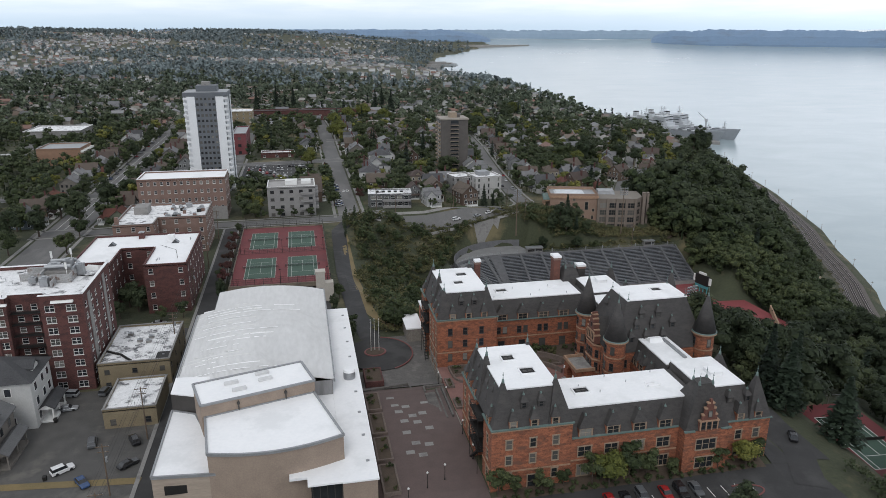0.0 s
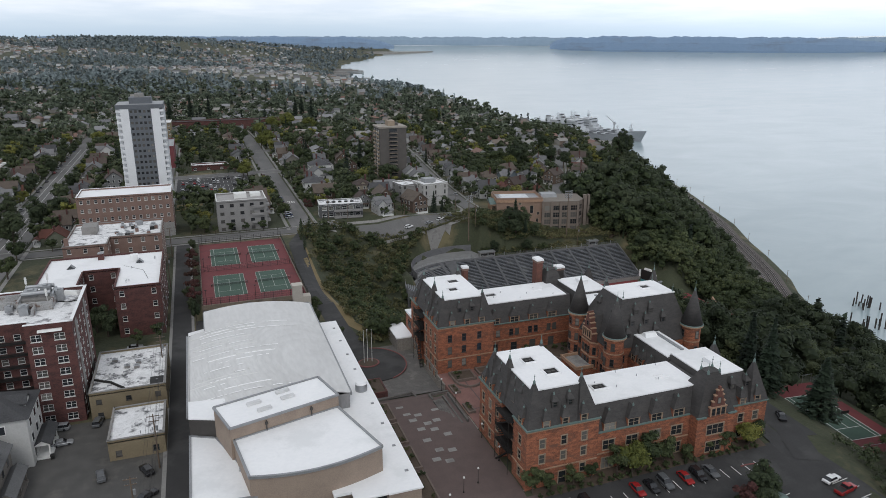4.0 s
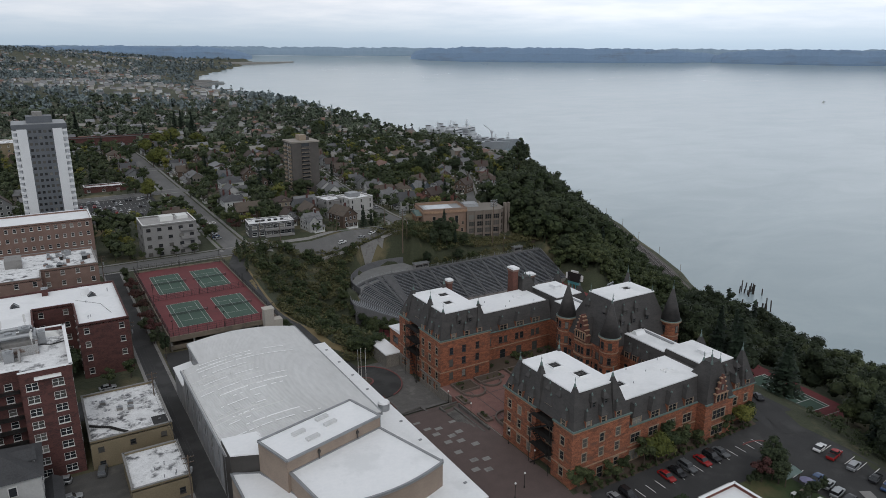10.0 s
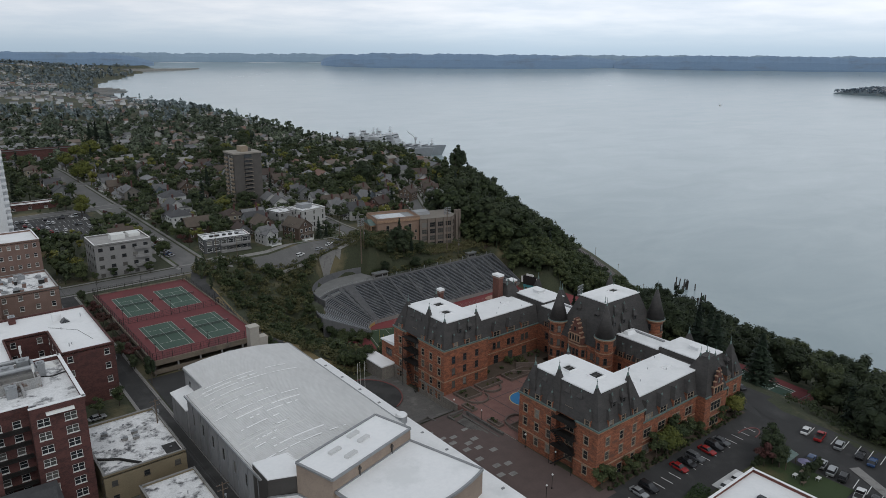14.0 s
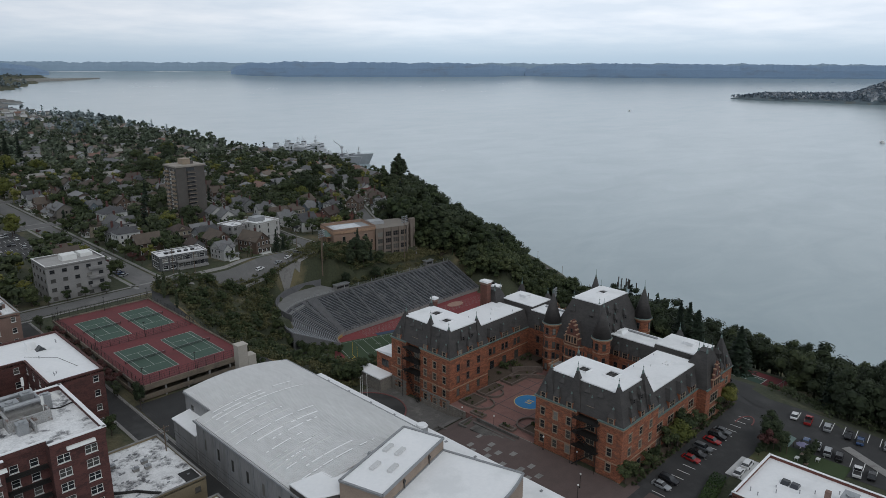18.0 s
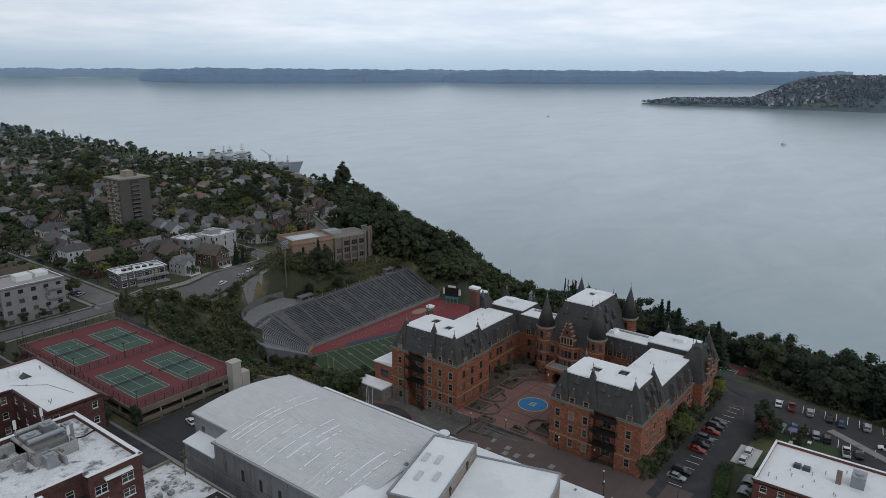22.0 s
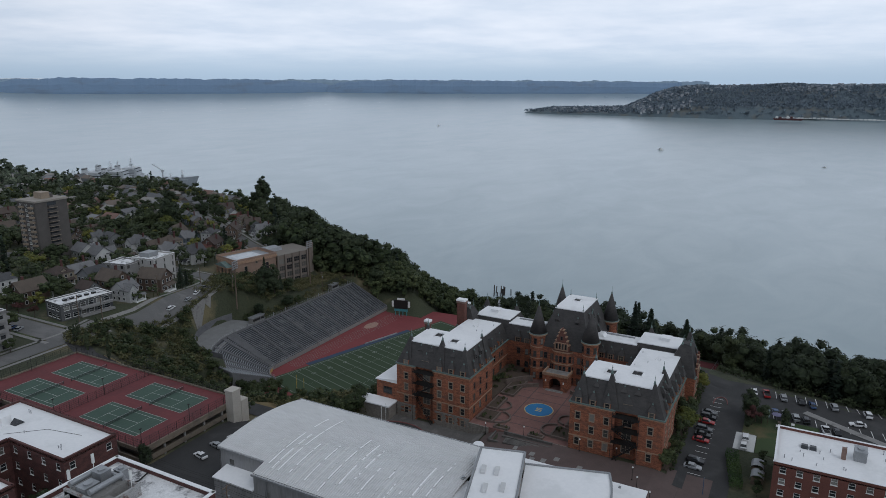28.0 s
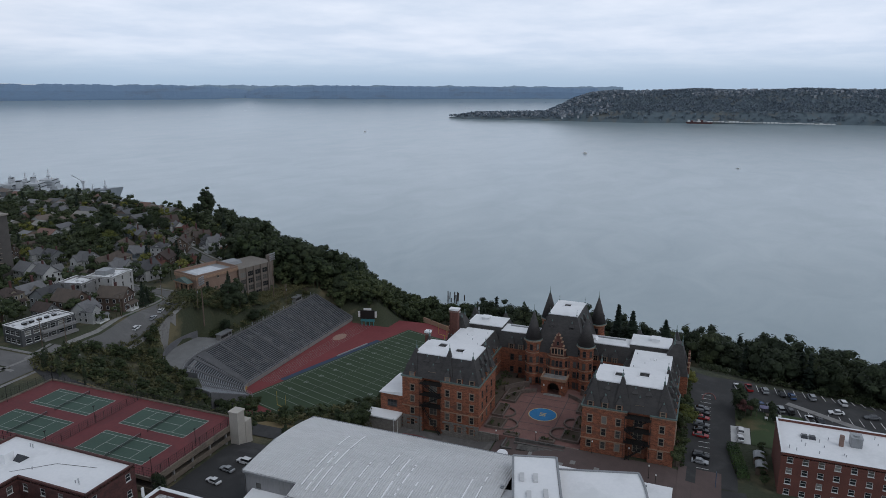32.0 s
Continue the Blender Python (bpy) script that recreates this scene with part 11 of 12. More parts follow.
def in_town(X, Y):
    e = np.interp(Y, *zip(*EDGE))
    k = X < e - 3
    for b in BUILT_A:
        k &= ~((X > b[0] - 3) & (X < b[1] + 3) & (Y > b[2] - 3) & (Y < b[3] + 3))
    q = np.ones(len(X), bool)
    idx = np.where(k)[0]
    for i0 in range(0, len(idx), 2000):
        s_ = idx[i0:i0 + 2000]
        d = np.hypot(X[s_][:, None] - ROAD_P[None, ::2, 0], Y[s_][:, None] - ROAD_P[None, ::2, 1]) - ROAD_P[None, ::2, 2]
        q[s_] = d.min(1) > 2.6
    if len(HOUSE_SPOTS):
        hs_ = np.array([(h[0], h[1]) for h in HOUSE_SPOTS])
        for i0 in range(0, len(idx), 2000):
            s_ = idx[i0:i0 + 2000]
            q[s_] &= np.hypot(X[s_][:, None] - hs_[None, :, 0], Y[s_][:, None] - hs_[None, :, 1]).min(1) > 6.2
    return k & q


# ---------------------------------------------------------------- the far town
FAR_SPOTS = []


def settled(X, Y):
    """Where the far hillside is built up; between these patches it is wooded."""
    return np.sin(X / 143 + 0.7 * np.sin(Y / 211)) + np.sin(Y / 118 + 0.9 * np.sin(X / 167)) + 0.5 * np.sin((X + Y) / 61)


def far_houses(name, label, n_, x0, x1, y0, y1, seed, wall, roof, gap=0.0, rows_=False, spare=False):
    """Plain gabled houses too far off to pick apart: walls and roofs, one object each."""
    r = np.random.default_rng(seed)
    X, Y = r.uniform(x0, x1, n_), r.uniform(y0, y1, n_)
    keep = X < np.interp(Y, *zip(*EDGE)) - 8
    if spare:
        keep &= in_town(X, Y) & np.array([all(math.hypot(x - hx, y - hy) > 15 for hx, hy in HOUSE_SPOTS) for x, y in zip(X, Y)])
    if rows_:
        keep &= settled(X, Y) > -0.5
    X, Y = X[keep], Y[keep]
    if gap:
        keep = []
        for i in range(len(X)):
            if not keep or np.min(np.hypot(X[keep] - X[i], Y[keep] - Y[i])) > gap:
                keep.append(i)
        X, Y = X[keep], Y[keep]
    k = len(X)
    FAR_SPOTS.extend(zip(X.tolist(), Y.tolist()))
    Z = land(X, Y)
    w, d, h, g_ = r.uniform(4, 6.5, k), r.uniform(4.5, 8, k), r.uniform(3.2, 6.5, k), r.uniform(1.6, 3.2, k)
    a = r.choice([0, np.pi / 2], k) + r.normal(0, 0.06, k)
    at = lambda u, v, z: np.stack([X + np.cos(a) * u - np.sin(a) * v, Y + np.sin(a) * u + np.cos(a) * v, Z + z], -1)
    W = [np.stack([at(sx * w, -d, -3), at(sx * w, d, -3), at(sx * w, d, h), at(sx * w, -d, h)], 1) for sx in (-1, 1)]
    for sy in (-1, 1):
        W.append(np.stack([at(-w, sy * d, -3), at(w, sy * d, -3), at(w, sy * d, h), at(-w, sy * d, h)], 1))
        W.append(np.stack([at(-w, sy * d, h), at(w, sy * d, h), at(0 * w, sy * d, h + g_), at(0 * w, sy * d, h + g_)], 1))
    e = 0.6
    R = [np.stack([at(sx * (w + e), -d - e, h - 0.25), at(sx * (w + e), d + e, h - 0.25), at(0 * w, d + e, h + g_ + 0.15), at(0 * w, -d - e, h + g_ + 0.15)], 1) for sx in (-1, 1)]
    tagged(new(name, quad_mesh(name, np.concatenate(W), wall)), label, "houses", kind="stuff")
    tagged(new(name + "_roof", quad_mesh(name + "_roof", np.concatenate(R), roof)), "grey and brown shingle roofs of the far houses", "roofs", kind="stuff")


def island_mat(name, cols, rough=0.85):
    m = bpy.data.materials.new(name)
    m.use_nodes = True
    n, l = m.node_tree.nodes, m.node_tree.links
    geo, rp = n.new("ShaderNodeNewGeometry"), n.new("ShaderNodeValToRGB")
    rp.color_ramp.interpolation = "CONSTANT"
    while len(rp.color_ramp.elements) < len(cols):
        rp.color_ramp.elements.new(0.5)
    for i, c in enumerate(cols):
        rp.color_ramp.elements[i].position, rp.color_ramp.elements[i].color = i / len(cols), (*c, 1)
    l.new(geo.outputs["Random Per Island"], rp.inputs[0]); l.new(rp.outputs[0], n["Principled BSDF"].inputs["Base Color"])
    n["Principled BSDF"].inputs["Roughness"].default_value = rough
    return m


FAR_WALL = island_mat("far_house_walls", [(0.40, 0.405, 0.395), (0.24, 0.23, 0.21), (0.17, 0.18, 0.19), (0.31, 0.295, 0.265), (0.12, 0.10, 0.088), (0.22, 0.17, 0.14)])
# paler copy of the far walls, with hillside haze put into the colour
FAR_PALE = island_mat("haze_paled_house_walls", [(0.52, 0.53, 0.53), (0.36, 0.35, 0.33), (0.28, 0.29, 0.30), (0.44, 0.42, 0.39), (0.24, 0.21, 0.19), (0.58, 0.585, 0.59)])
FAR_ROOF = island_mat("far_house_roofs", [(0.128, 0.128, 0.133), (0.207, 0.207, 0.212), (0.148, 0.119, 0.099), (0.099, 0.099, 0.103), (0.20, 0.20, 0.204), (0.168, 0.099, 0.078), (0.236, 0.226, 0.207)])
far_houses("far_house", "roofs of houses between the apartment tower and the pier", 700, 60, 470, 300, 470, 45, FAR_WALL, FAR_ROOF, gap=17, spare=True)
HOUSE_SPOTS.extend(FAR_SPOTS)

# ---------------------------------------------------------------- trees of the town
town = scatter(6500, -420, 400, 100, 520, in_town, 21, gap=6.0)
kind_ = np.random.default_rng(24).uniform(0, 1, len(town))
wood("town_trees", "garden and street trees among the houses", town[kind_ < 0.50], mid_p, LEAF, 0.55, 1.45, 22, "trees")
wood("town_trees", "dark trees among the houses of the town", town[(kind_ >= 0.50) & (kind_ < 0.80)], mid_p, LEAF_DARK, 0.6, 1.6, 24, "trees")
wood("town_trees", "yellow-green trees among the houses of the town", town[(kind_ >= 0.80) & (kind_ < 0.91)], mid_p, LEAF_LIGHT, 0.5, 1.3, 26, "trees")
wood("town_trees", "dark conifers among the houses of the town", town[kind_ >= 0.96], fir_p, NEEDLE, 0.5, 1.2, 28, "trees")
wood("garden_shrubs", "shrubs and hedges in the gardens of the town", scatter(2600, -260, 360, 98, 420, in_town, 29), hedge_p, LEAF, 0.5, 1.2, 30, "shrubs", False)
wood("garden_shrubs", "pale dry shrubs in the gardens of the town", scatter(900, -260, 360, 98, 420, in_town, 31), hedge_p, SCRUB, 0.4, 0.9, 32, "shrubs", False)

# ---------------------------------------------------------------- the far town, beyond
far_houses("far_house", "white, grey and brown houses of the town further off", 1150, -620, 560, 440, 1000, 41, FAR_WALL, FAR_ROOF, gap=19)
far_houses("far_house", "houses on the west side of the town", 260, -520, -300, 90, 450, 42, FAR_WALL, FAR_ROOF, gap=18)
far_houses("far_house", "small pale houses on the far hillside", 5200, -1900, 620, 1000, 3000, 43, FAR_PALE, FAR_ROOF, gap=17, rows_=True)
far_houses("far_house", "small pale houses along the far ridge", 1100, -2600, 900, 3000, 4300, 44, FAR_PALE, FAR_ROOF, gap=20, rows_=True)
def far_land(X, Y):
    return X < np.interp(Y, *zip(*SHORE)) - 20


def far_gardens(X, Y):
    k = far_land(X, Y)
    hs_ = np.array([p for p in FAR_SPOTS if p[1] < 1010])
    for i0 in range(0, len(X), 2000):
        k[i0:i0 + 2000] &= np.hypot(X[i0:i0 + 2000, None] - hs_[None, :, 0], Y[i0:i0 + 2000, None] - hs_[None, :, 1]).min(1) > 8.5
    return k


def far_wooded(X, Y):
    return far_land(X, Y) & (settled(X, Y) + np.random.default_rng(9).normal(0, 0.55, len(X)) < -0.1)


# distance haze is put into both leaf colours: pale and bluish, weaker in the second
HAZY_LEAF = leaf_mat("haze_tinted_leaf", (0.175, 0.208, 0.210), (0.115, 0.143, 0.150))
MID_HAZED_LEAF = leaf_mat("half_hazed_garden_leaf", (0.092, 0.112, 0.074), (0.045, 0.060, 0.042))
wood("far_trees", "dark trees among the far houses", scatter(1100, -620, 600, 470, 1050, far_gardens, 51, gap=7), far_p, LEAF_DARK, 0.6, 1.5, 52, "trees", False)
wood("far_trees", "green trees among the far houses", scatter(1900, -620, 600, 440, 1100, far_gardens, 53, gap=6), far_p, MID_HAZED_LEAF, 0.6, 1.6, 54, "trees", False)
wood("far_trees", "trees of the west side of the town", scatter(900, -560, -290, 80, 480, far_gardens, 55), far_p, LEAF_DARK, 0.6, 1.4, 56, "trees", False)
wood("far_trees", "dark conifers among the far houses", scatter(150, -620, 520, 480, 1300, far_land, 57), far_fir, NEEDLE, 0.6, 1.3, 58, "trees", False)
wood("far_trees", "belt of broad trees beyond the far houses", scatter(600, -900, 480, 760, 1250, far_land, 65), far_p, MID_HAZED_LEAF, 1.2, 2.2, 66, "trees", False)
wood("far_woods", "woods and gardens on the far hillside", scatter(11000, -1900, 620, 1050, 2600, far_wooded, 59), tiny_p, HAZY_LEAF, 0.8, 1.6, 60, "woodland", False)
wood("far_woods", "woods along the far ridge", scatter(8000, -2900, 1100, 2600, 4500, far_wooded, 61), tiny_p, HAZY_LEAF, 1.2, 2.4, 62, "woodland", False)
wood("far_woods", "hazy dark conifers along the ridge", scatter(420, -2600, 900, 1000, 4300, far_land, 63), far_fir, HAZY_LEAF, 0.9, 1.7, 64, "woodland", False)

# ---------------------------------------------------------------- far shores
def far_shore(name, label, line, material, seed):
    """A wooded ridge across the water: (bearing, distance of its waterline, bearing height of its crest in degrees)."""
    r = np.random.default_rng(seed)
    az = np.arange(min(p[0] for p in line), max(p[0] for p in line) + 0.01, 0.12)
    L = sorted(line)
    D, T = np.interp(az, [p[0] for p in L], [p[1] for p in L]), np.interp(az, [p[0] for p in L], [p[2] for p in L])
    for k_, s_ in ((1.7, 0.05), (5.3, 0.03), (13.0, 0.018)):
        T = T + s_ * np.sin(az * k_ + seed) * np.sin(az * k_ * 0.37)
    T = T + r.uniform(-0.012, 0.012, len(az))
    ox, oy, oz = -50.0, -195.0, 91.0
    c, s = np.cos(np.radians(az)), np.sin(np.radians(az))
    rows_ = []
    for u, q in ((0, 0), (0.02, 0.12), (0.3, 0.6), (0.7, 0.9), (1, 1)):
        d = D + 60 * u
        z0 = sea_level(ox + c * D, oy + s * D)
        z1 = oz + (D + 60) * np.tan(np.radians(T))
        rows_.append(np.stack([ox + c * d, oy + s * d, (z0 - 1) + (z1 - z0 + 1) * q], -1))
    V = np.concatenate(rows_)
    n_ = len(az)
    F = [(i * n_ + j, i * n_ + j + 1, (i + 1) * n_ + j + 1, (i + 1) * n_ + j) for i in range(4) for j in range(n_ - 1)]
    me_ = bpy.data.meshes.new(name)
    me_.from_pydata(V.tolist(), [], F)
    me_.materials.append(material)
    tagged(new(name, me_), label, "far shore", kind="structure")


# blue air haze is painted into these shore colours, paler on the farthest ridge
FAR_A = mat("hazed_wooded_shore", (0.180, 0.258, 0.365), (0.158, 0.232, 0.335), 0.012, 0.95, fine=0.06, stain=(0.155, 0.21, 0.285), stain_scale=0.006, stretch=(1, 1, 4))
FAR_B = mat("hazed_farthest_ridge", (0.23, 0.305, 0.385), (0.205, 0.28, 0.355), 0.008, 0.95, fine=0.03)
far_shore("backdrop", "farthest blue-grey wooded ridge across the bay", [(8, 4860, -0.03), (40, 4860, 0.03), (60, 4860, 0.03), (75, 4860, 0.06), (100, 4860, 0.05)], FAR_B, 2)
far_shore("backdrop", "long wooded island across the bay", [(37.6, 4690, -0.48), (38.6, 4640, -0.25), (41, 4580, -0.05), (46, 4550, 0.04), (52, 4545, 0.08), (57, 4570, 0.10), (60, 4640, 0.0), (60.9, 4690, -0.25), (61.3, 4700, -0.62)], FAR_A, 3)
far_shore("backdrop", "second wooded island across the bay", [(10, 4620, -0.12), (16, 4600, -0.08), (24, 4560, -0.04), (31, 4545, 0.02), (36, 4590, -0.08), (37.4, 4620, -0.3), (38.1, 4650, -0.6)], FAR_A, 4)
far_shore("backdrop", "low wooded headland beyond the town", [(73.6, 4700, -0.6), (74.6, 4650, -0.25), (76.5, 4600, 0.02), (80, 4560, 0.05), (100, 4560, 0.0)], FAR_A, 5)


# settled peninsula opposite
NEARER = Matrix.Translation((-105, -165, 94)) @ Matrix.Scale(0.81, 4) @ Matrix.Translation((105, 165, -94))
def pen_height(x, y):
    dx, dy = x + 118, y + 144
    az, d = np.degrees(np.arctan2(dy, dx)), np.hypot(dx, dy)
    f = np.interp(az, [-20, -14, -7.3, 6.1, 12, 19.3, 21.3], [3900, 3850, 3775, 3645, 3700, 3785, 3860])
    b = np.interp(az, [-20, 9, 11, 13, 19, 21.3], [4700, 4700, 4450, 4120, 4020, 3890])
    c = np.interp(az, [-20, -14, -5, 2, 8, 10, 11.2, 12.2, 13.5, 19, 21.3], [76, 76, 70, 66, 58, 40, 14, -22, -54, -58, -74])
    u = (d - f) / np.maximum(b - f, 1)
    bump_ = 6 * np.sin(x / 130) * np.cos(y / 90) * ss(0.1, 0.5, u)
    z = SEA - 2 + (c + bump_ * (c > -30) - SEA + 2) * (0.35 * ss(0, 0.06, u) + 0.65 * ss(0.05, 0.6, u))
    return np.where((u < 0) | (u > 1.02) | (az > 21.3), SEA - 70, z)


xs_, ys_ = np.arange(3250, 4700, 18.0), np.arange(-1500, 1420, 18.0)
me = sheet(list(xs_), list(ys_), pen_height)
# bank colour is lightened and blued, with the haze over the bay painted in
me.materials.append(mat("hazed_bank", (0.112, 0.145, 0.162), (0.092, 0.122, 0.140), 0.02, 0.95, fine=0.1, stain=(0.13, 0.135, 0.125), stain_scale=0.012))
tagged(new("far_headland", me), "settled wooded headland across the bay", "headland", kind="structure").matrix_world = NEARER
# roof, wall and leaf colours of the headland carry the same painted haze
HEAD_ROOF = island_mat("hazed_house_roofs", [(0.19, 0.21, 0.235), (0.15, 0.17, 0.19), (0.25, 0.265, 0.285)])
HEAD_WALL = island_mat("hazed_house_walls", [(0.42, 0.435, 0.455), (0.33, 0.34, 0.355), (0.26, 0.275, 0.29), (0.52, 0.53, 0.545)])
r_ = np.random.default_rng(71)
X, Y = r_.uniform(3380, 4300, 26000), r_.uniform(-1350, 1400, 26000)
Z = pen_height(X, Y)
k = (Z > SEA + 3) & (X < 4300)
P_ = np.stack([X, Y, Z], -1)[k]
wood("far_woods", "dark woods on the headland across the bay", P_[:9500], tiny_p, leaf_mat("hazed_headland_leaf", (0.225, 0.285, 0.325), (0.175, 0.230, 0.268)), 0.8, 1.6, 72, "woodland", False).matrix_world = NEARER
X, Y = r_.uniform(3380, 4600, 3800), r_.uniform(-1350, 1400, 3800)
Z = pen_height(X, Y)
dd = np.hypot(X + 118, Y + 144)
azz = np.degrees(np.arctan2(Y + 144, X + 118))
k = (Z > SEA + 4) & (((Z > 40) & (np.sin(X / 60) * np.sin(Y / 85) > -0.2)) | ((azz > 8) & (Z > -70) & (np.sin(X / 50) * np.sin(Y / 70) > -0.4)))
X, Y, Z = X[k], Y[k], Z[k]
w = r_.uniform(3.5, 6.5, len(X)); h = r_.uniform(6, 11, len(X))
box_q = []
for a_, b_ in (((-1, -1), (-1, 1)), ((-1, 1), (1, 1)), ((1, -1), (-1, -1)), ((1, 1), (1, -1))):
    box_q.append(np.stack([np.stack([X + a_[0] * w, Y + a_[1] * w, Z - 3], -1), np.stack([X + b_[0] * w, Y + b_[1] * w, Z - 3], -1), np.stack([X + b_[0] * w, Y + b_[1] * w, Z + h], -1), np.stack([X + a_[0] * w, Y + a_[1] * w, Z + h], -1)], 1))
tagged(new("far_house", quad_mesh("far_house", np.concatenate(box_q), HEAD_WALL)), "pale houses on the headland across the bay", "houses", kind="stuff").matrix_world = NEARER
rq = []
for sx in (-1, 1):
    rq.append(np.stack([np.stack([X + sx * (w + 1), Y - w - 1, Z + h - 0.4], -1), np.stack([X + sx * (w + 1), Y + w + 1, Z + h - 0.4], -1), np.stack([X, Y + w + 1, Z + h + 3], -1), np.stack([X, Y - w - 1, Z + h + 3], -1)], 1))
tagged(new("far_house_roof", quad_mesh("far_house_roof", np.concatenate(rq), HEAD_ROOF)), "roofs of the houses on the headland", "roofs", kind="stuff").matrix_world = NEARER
BARGE_AT = NEARER.copy()
# moorings and a barge below the headland, piers of the cove
pr = MB()
gp = random.Random(3)
for i in range(46):
    y = -620 + i * 17
    x = 3600 - abs(y - 200) * 0.06 + gp.uniform(-10, 6)
    pr.box(x - 8, x + 8, y - 7, y + 7, SEA, SEA + gp.uniform(2.5, 6.5))
solo("boat_moorings", pr, WHITE_PAINT, "white boats and floats moored below the headland", "boats", kind="stuff").matrix_world = NEARER
bg = thing("barge", 0, 0, 0, "dark red barge lying off the headland", "barge")
part("hull", MB().hull([(3408, -95, SEA - 1), (3432, -95, SEA - 1), (3432, 15, SEA - 1), (3408, 15, SEA - 1)], [(3406, -102, SEA + 7), (3434, -102, SEA + 7), (3434, 22, SEA + 7), (3406, 22, SEA + 7)]), mat("barge_red", (0.09, 0.035, 0.035), None, 0.1, 0.7), bg)
for i in range(7):
    part("deck_house", MB().box(3410, 3430, -88 + i * 15, -78 + i * 15, SEA + 7, SEA + 12 + (i * 5 % 4) * 2), (WHITE_PAINT, GREY_METAL, MATS["barge_red"])[i % 3], bg)
bg.matrix_basis = BARGE_AT
pq = MB()
for i in range(14):
    y = 1990 + i * 62
    x = float(np.interp(y, *zip(*SHORE)))
    zs = float(sea_level(x + 30, y))
    pq.box(x - 30, x + gp.uniform(40, 130), y - 9, y + 9, zs + 0.5, zs + 2.5)
    pq.box(x - 20, x + gp.uniform(15, 80), y - 7, y + 7, zs + 2.5, zs + gp.uniform(5, 10))
solo("pier", pq, CONCRETE, "low grey piers and sheds along the far cove", "pier", kind="stuff")
solo("spit", MB().prism([(1000, 3850), (1250, 3920), (1440, 4005), (1445, 4030), (1230, 4010), (1000, 3960)], -14.0, 9.0), mat("sandy_spit", (0.30, 0.29, 0.27), (0.22, 0.215, 0.2), 0.02, 0.9), "low pale spit reaching into the bay", "spit", kind="structure")

# ---------------------------------------------------------------- ships, boats and pilings
NAVY = mat("navy_grey_paint", (0.50, 0.52, 0.54), (0.42, 0.44, 0.46), 0.05, 0.6, stain=(0.36, 0.375, 0.39), stain_scale=0.04)
NAVY_HULL = mat("hull_grey_paint", (0.27, 0.29, 0.31), (0.22, 0.24, 0.26), 0.05, 0.55)
NAVY_DARK = mat("dark_grey_deck_paint", (0.16, 0.17, 0.18), (0.12, 0.13, 0.14), 0.05, 0.7)


def ship(bx, by, sx, sy, label, crane):
    """A cargo ship from its bow to its stern at the waterline."""
    L = math.hypot(bx - sx, by - sy)
    M = Matrix.Translation((sx, sy, SEA)) @ Matrix.Rotation(math.atan2(by - sy, bx - sx), 4, "Z")
    t = thing("cargo_ship", (bx + sx) / 2, (by + sy) / 2, SEA, label, "ship", "grey ships at the pier")
    P = lambda nm, mb, mt, lb="": part(nm, placed(mb, M), mt, t, lb)
    W = 25.0
    hb = MB()
    k0 = None
    for u, w, zt, rake in ((0.0, 0.72, 13.5, -3), (0.06, 0.95, 13, 0), (0.55, 1.0, 12.5, 0), (0.75, 0.92, 13.5, 0), (0.88, 0.62, 15.5, 2), (0.96, 0.28, 17.2, 5), (1.0, 0.03, 18.0, 9)):
        k = len(hb.v)
        x = u * L
        hb.v.extend([(x, -W / 2 * w * 0.8, -2), (x, W / 2 * w * 0.8, -2), (x + rake, W / 2 * max(w, 0.06), zt), (x + rake, -W / 2 * max(w, 0.06), zt)])
        if k0 is None:
            hb.f.append((k, k + 3, k + 2, k + 1))
        else:
            hb.f.extend([(k0 + i, k0 + (i + 1) % 4, k + (i + 1) % 4, k + i) for i in range(4)])
        k0 = k
    hb.f.append((k0, k0 + 1, k0 + 2, k0 + 3))
    P("hull", hb, NAVY_HULL)
    P("deck", MB().box(L * 0.06, L * 0.80, -W / 2 + 1, W / 2 - 1, 13.0, 13.6), NAVY_DARK)
    for x0, x1, w, z0, z1 in ((0.02, 0.58, 0.98, 13, 17.5), (0.08, 0.54, 0.92, 17.5, 22), (0.10, 0.30, 0.86, 22, 26.5), (0.38, 0.52, 0.88, 22, 29), (0.40, 0.505, 1.05, 29, 32), (0.22, 0.30, 0.9, 26.5, 30)):
        P("deck_house", MB().box(L * x0, L * x1, -W / 2 * w, W / 2 * w, z0, z1), NAVY)
    for x0, w, z in ((0.507, 1.0, 30.2), (0.522, 0.8, 26.0), (0.302, 0.8, 28.0)):
        P("bridge_windows", MB().box(L * x0, L * x0 + 0.3, -W / 2 * w, W / 2 * w, z, z + 1.3), GLASS)
    for z in (19.4, 24.0):
        P("window_row", MB().box(L * 0.12, L * 0.50, W / 2 * 0.93, W / 2 * 0.93 + 0.2, z, z + 0.9), GLASS)
        P("window_row", MB().box(L * 0.12, L * 0.50, -W / 2 * 0.93 - 0.2, -W / 2 * 0.93, z, z + 0.9), GLASS)
    for x in (0.14, 0.31):
        P("funnel", MB().frustum((L * x, L * x + 9, -4.5, 4.5), 22, (L * x + 1.0, L * x + 7, -3.2, 3.2), 34), NAVY)
        P("funnel_top", MB().box(L * x + 0.8, L * x + 7.2, -3.4, 3.4, 34, 35.2), IRON)
    for x, h in ((0.455, 47), (0.27, 43), (0.06, 33), (0.90, 29)):
        mast = MB().cyl(L * x, 0, 14, h, 0.9, 0.35, 8)
        for k, wd in ((4, 4.5), (7, 6.0), (10, 3.0)):
            mast.box(L * x - 0.4, L * x + 0.4, -wd, wd, h - k, h - k + 0.6)
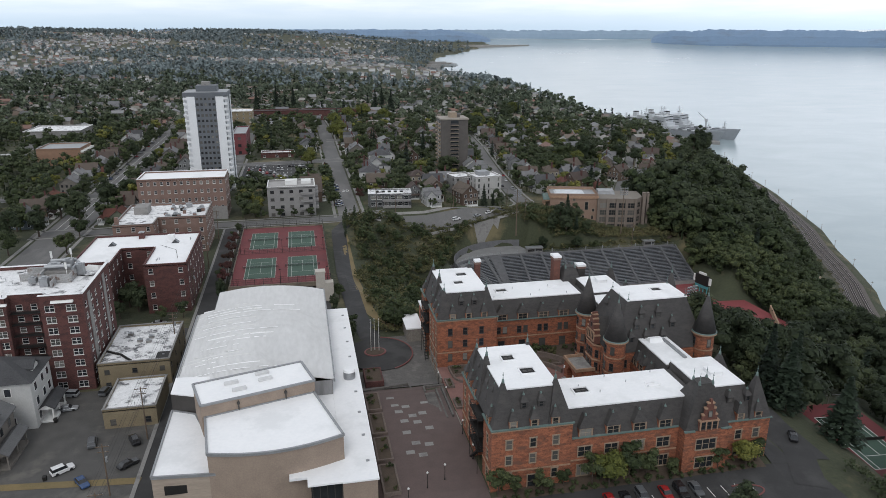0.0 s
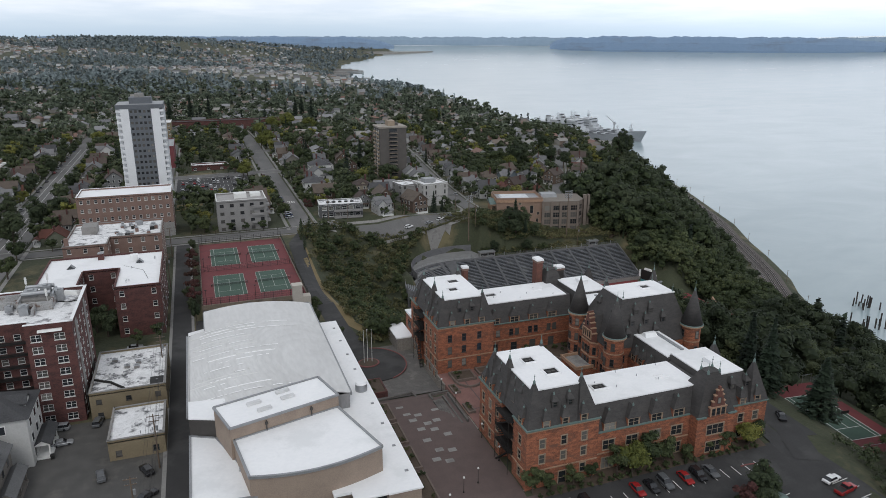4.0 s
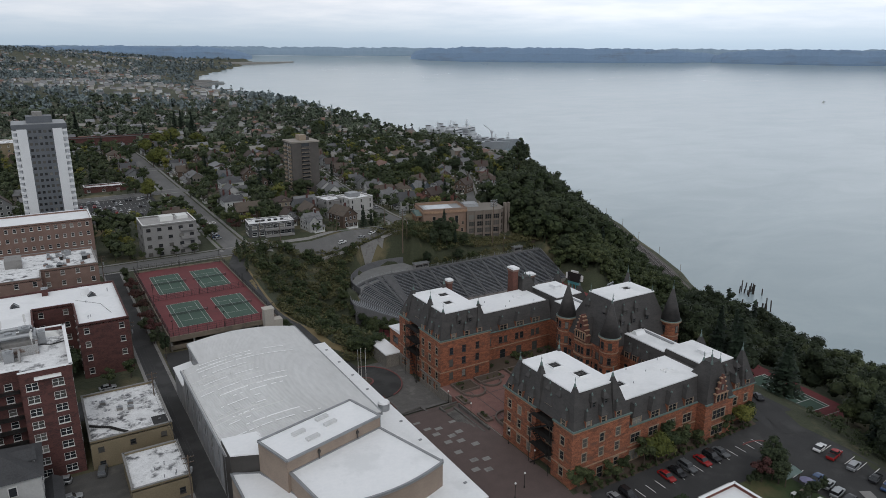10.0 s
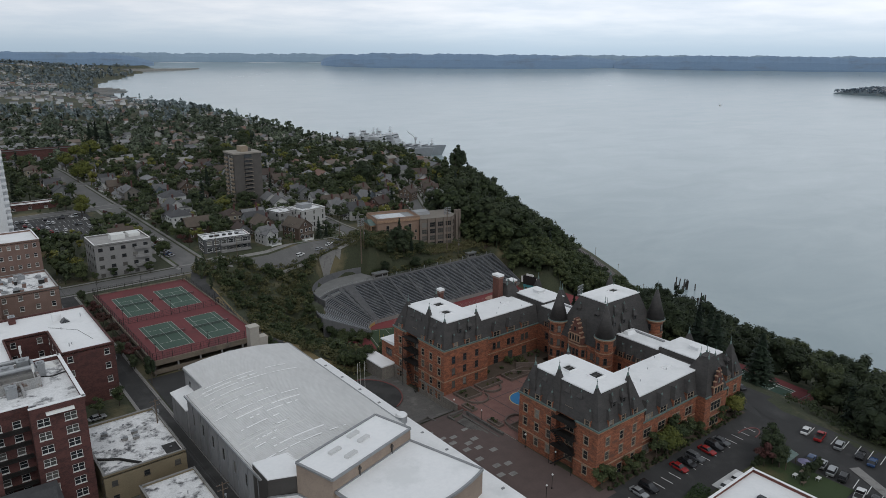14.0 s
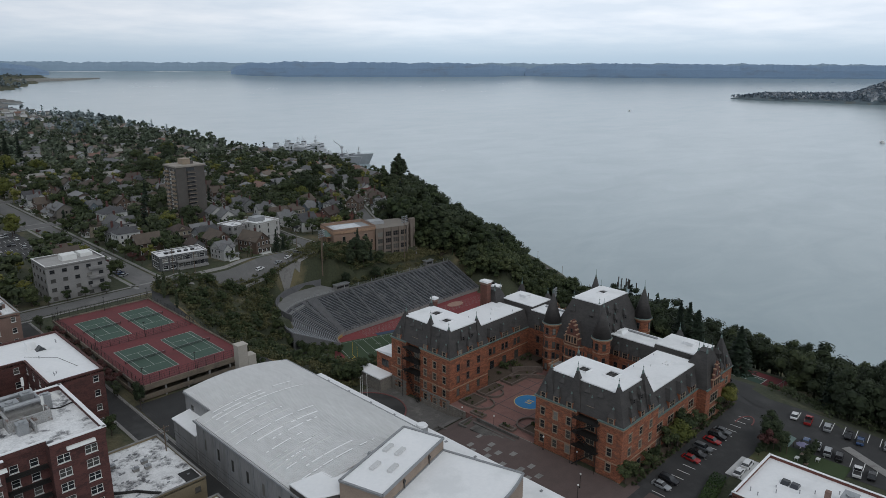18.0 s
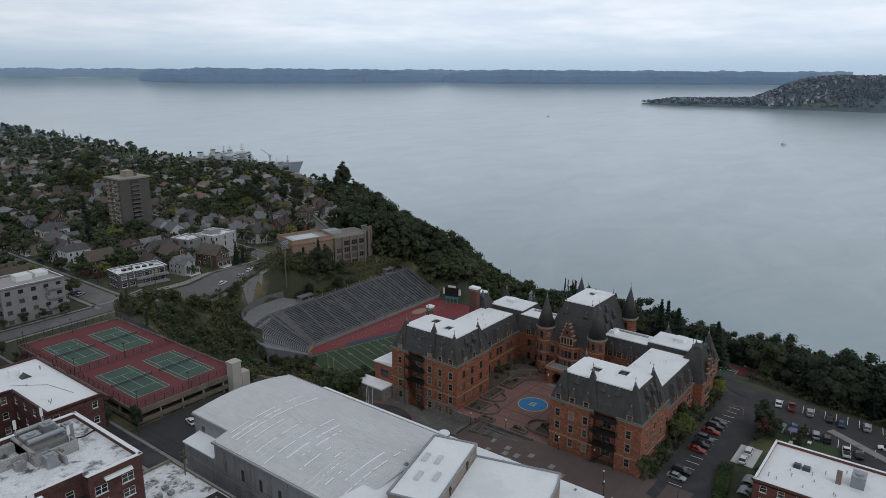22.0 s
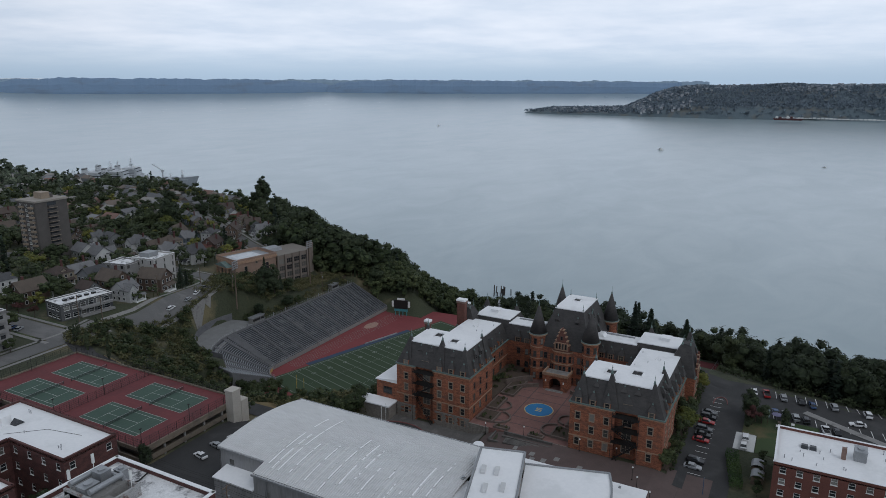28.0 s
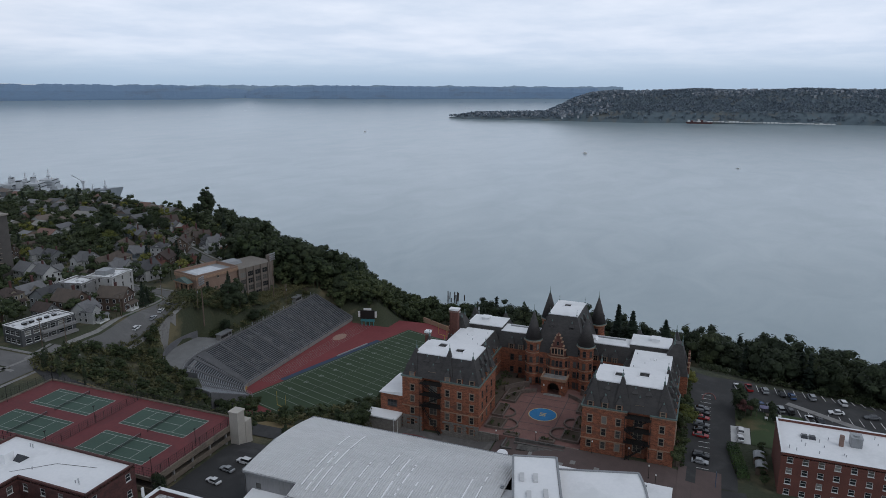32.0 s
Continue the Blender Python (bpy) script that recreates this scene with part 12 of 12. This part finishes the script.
        mast.box(L * x - 2.0, L * x + 2.0, -2.0, 2.0, h - 12, h - 9.5)
        P("mast", mast, NAVY)
    P("radome", MB().cyl(L * 0.47, 5, 32, 34.5, 1.4, 0.6, 12), WHITE_PAINT)
    for i in range(6):
        P("hatch", MB().box(L * (0.60 + 0.042 * i), L * (0.632 + 0.042 * i), -8, 8, 13.6, 15.0 + (i % 2)), NAVY_DARK if i % 2 else NAVY)
    for i in range(4):
        P("lifeboat", MB().hull([(L * (0.1 + i * 0.05), 11.5, 20), (L * (0.1 + i * 0.05) + 6, 11.5, 20), (L * (0.1 + i * 0.05) + 6, 12.8, 20), (L * (0.1 + i * 0.05), 12.8, 20)], [(L * (0.1 + i * 0.05) - 0.6, 11, 21.6), (L * (0.1 + i * 0.05) + 6.6, 11, 21.6), (L * (0.1 + i * 0.05) + 6.6, 13.4, 21.6), (L * (0.1 + i * 0.05) - 0.6, 13.4, 21.6)]), WHITE_PAINT)
    if crane:
        P("crane_post", MB().cyl(L * 0.72, 3, 13.6, 27, 1.6, 1.2, 10).box(L * 0.72 - 2, L * 0.72 + 2, 1, 5, 24, 28), NAVY)
        P("crane_jib", MB().tube((L * 0.72, 3, 27), (L * 0.72 - 17, 6, 37), 0.7, 6).tube((L * 0.72, 1.6, 27), (L * 0.72 - 17, 6, 37), 0.5, 6), NAVY)
        P("crane_post", MB().cyl(L * 0.60, -4, 13.6, 22, 1.4, 1.1, 10), NAVY)
    return t


ship(688, 728, 598, 884, "grey navy cargo ship with deck cranes moored at the pier", True)
ship(650, 712, 563, 868, "grey navy cargo ship with a tall superstructure at the pier", False)
solo("ship_pier", MB().prism([(560, 735), (640, 690), (646, 700), (570, 900), (540, 900)], SEA - 2, SEA + 4), CONCRETE, "concrete pier beside the grey ships", "pier", kind="structure")


def motor_boat(x, y, s, deg, label):
    zs = float(sea_level(x, y))
    M = Matrix.Translation((x, y, zs)) @ Matrix.Rotation(radians(deg), 4, "Z") @ Matrix.Diagonal((s, s, s, 1))
    t = thing("motor_boat", x, y, zs, label, "boat", "small boats on the bay")
    part("hull", placed(MB().hull([(-5, -1.5, -0.3), (3, -1.5, -0.3), (5, 0, -0.3), (3, 1.5, -0.3), (-5, 1.5, -0.3)], [(-5.3, -1.9, 1.3), (3.4, -1.8, 1.6), (6.6, 0, 2.0), (3.4, 1.8, 1.6), (-5.3, 1.9, 1.3)]), M), WHITE_PAINT, t)
    part("cabin", placed(MB().frustum((-3.2, 2.2, -1.4, 1.4), 1.3, (-2.8, 1.2, -1.2, 1.2), 3.2), M), WHITE_PAINT, t)
    part("window_glass", placed(MB().box(-2.6, 1.3, -1.36, 1.36, 2.1, 2.8), M), GLASS, t)
    part("mast", placed(MB().cyl(-1, 0, 3.2, 5.6, 0.08, 0.05, 6), M), STEEL, t)


motor_boat(1665, 178, 1.7, 30, "small white motor boat on the open bay")
motor_boat(2050, 1010, 1.2, 10, "small white sailing boat far out on the bay")
motor_boat(1480, -180, 0.8, 60, "little dark boat on the bay")
pg = random.Random(12)
pl_ = thing("mooring_pilings", 374, 44, SEA, "cluster of dark weathered wooden pilings in the water", "pilings")
for i in range(24):
    x, y, h = 391 + pg.uniform(-9, 11), 56 + pg.uniform(-7, 7), pg.uniform(3, 9)
    if i % 2:
        x, y = x - 31, y - 23
    part("piling", MB().tube((x, y, SEA - 2), (x + pg.uniform(-0.5, 0.5), y + pg.uniform(-0.5, 0.5), SEA + h), 0.42, 7), mat("wet_piling_wood", (0.05, 0.042, 0.036), (0.03, 0.026, 0.023), 0.5, 0.9), pl_)
for y in range(20, 620, 42):
    x = float(np.interp(y, *zip(*SHORE))) - 6
    z = float(land(x, y))
    t = thing("line_pole", x, y, z, "thin wooden pole beside the railway", "utility pole", "poles along the railway")
    part("pole", MB().cyl(x, y, z - 0.5, z + 9, 0.14, 0.1, 6), WOOD_POLE, t)
    part("crossarm", MB().box(x - 1, x + 1, y - 0.06, y + 0.06, z + 8.2, z + 8.35), WOOD_POLE, t)
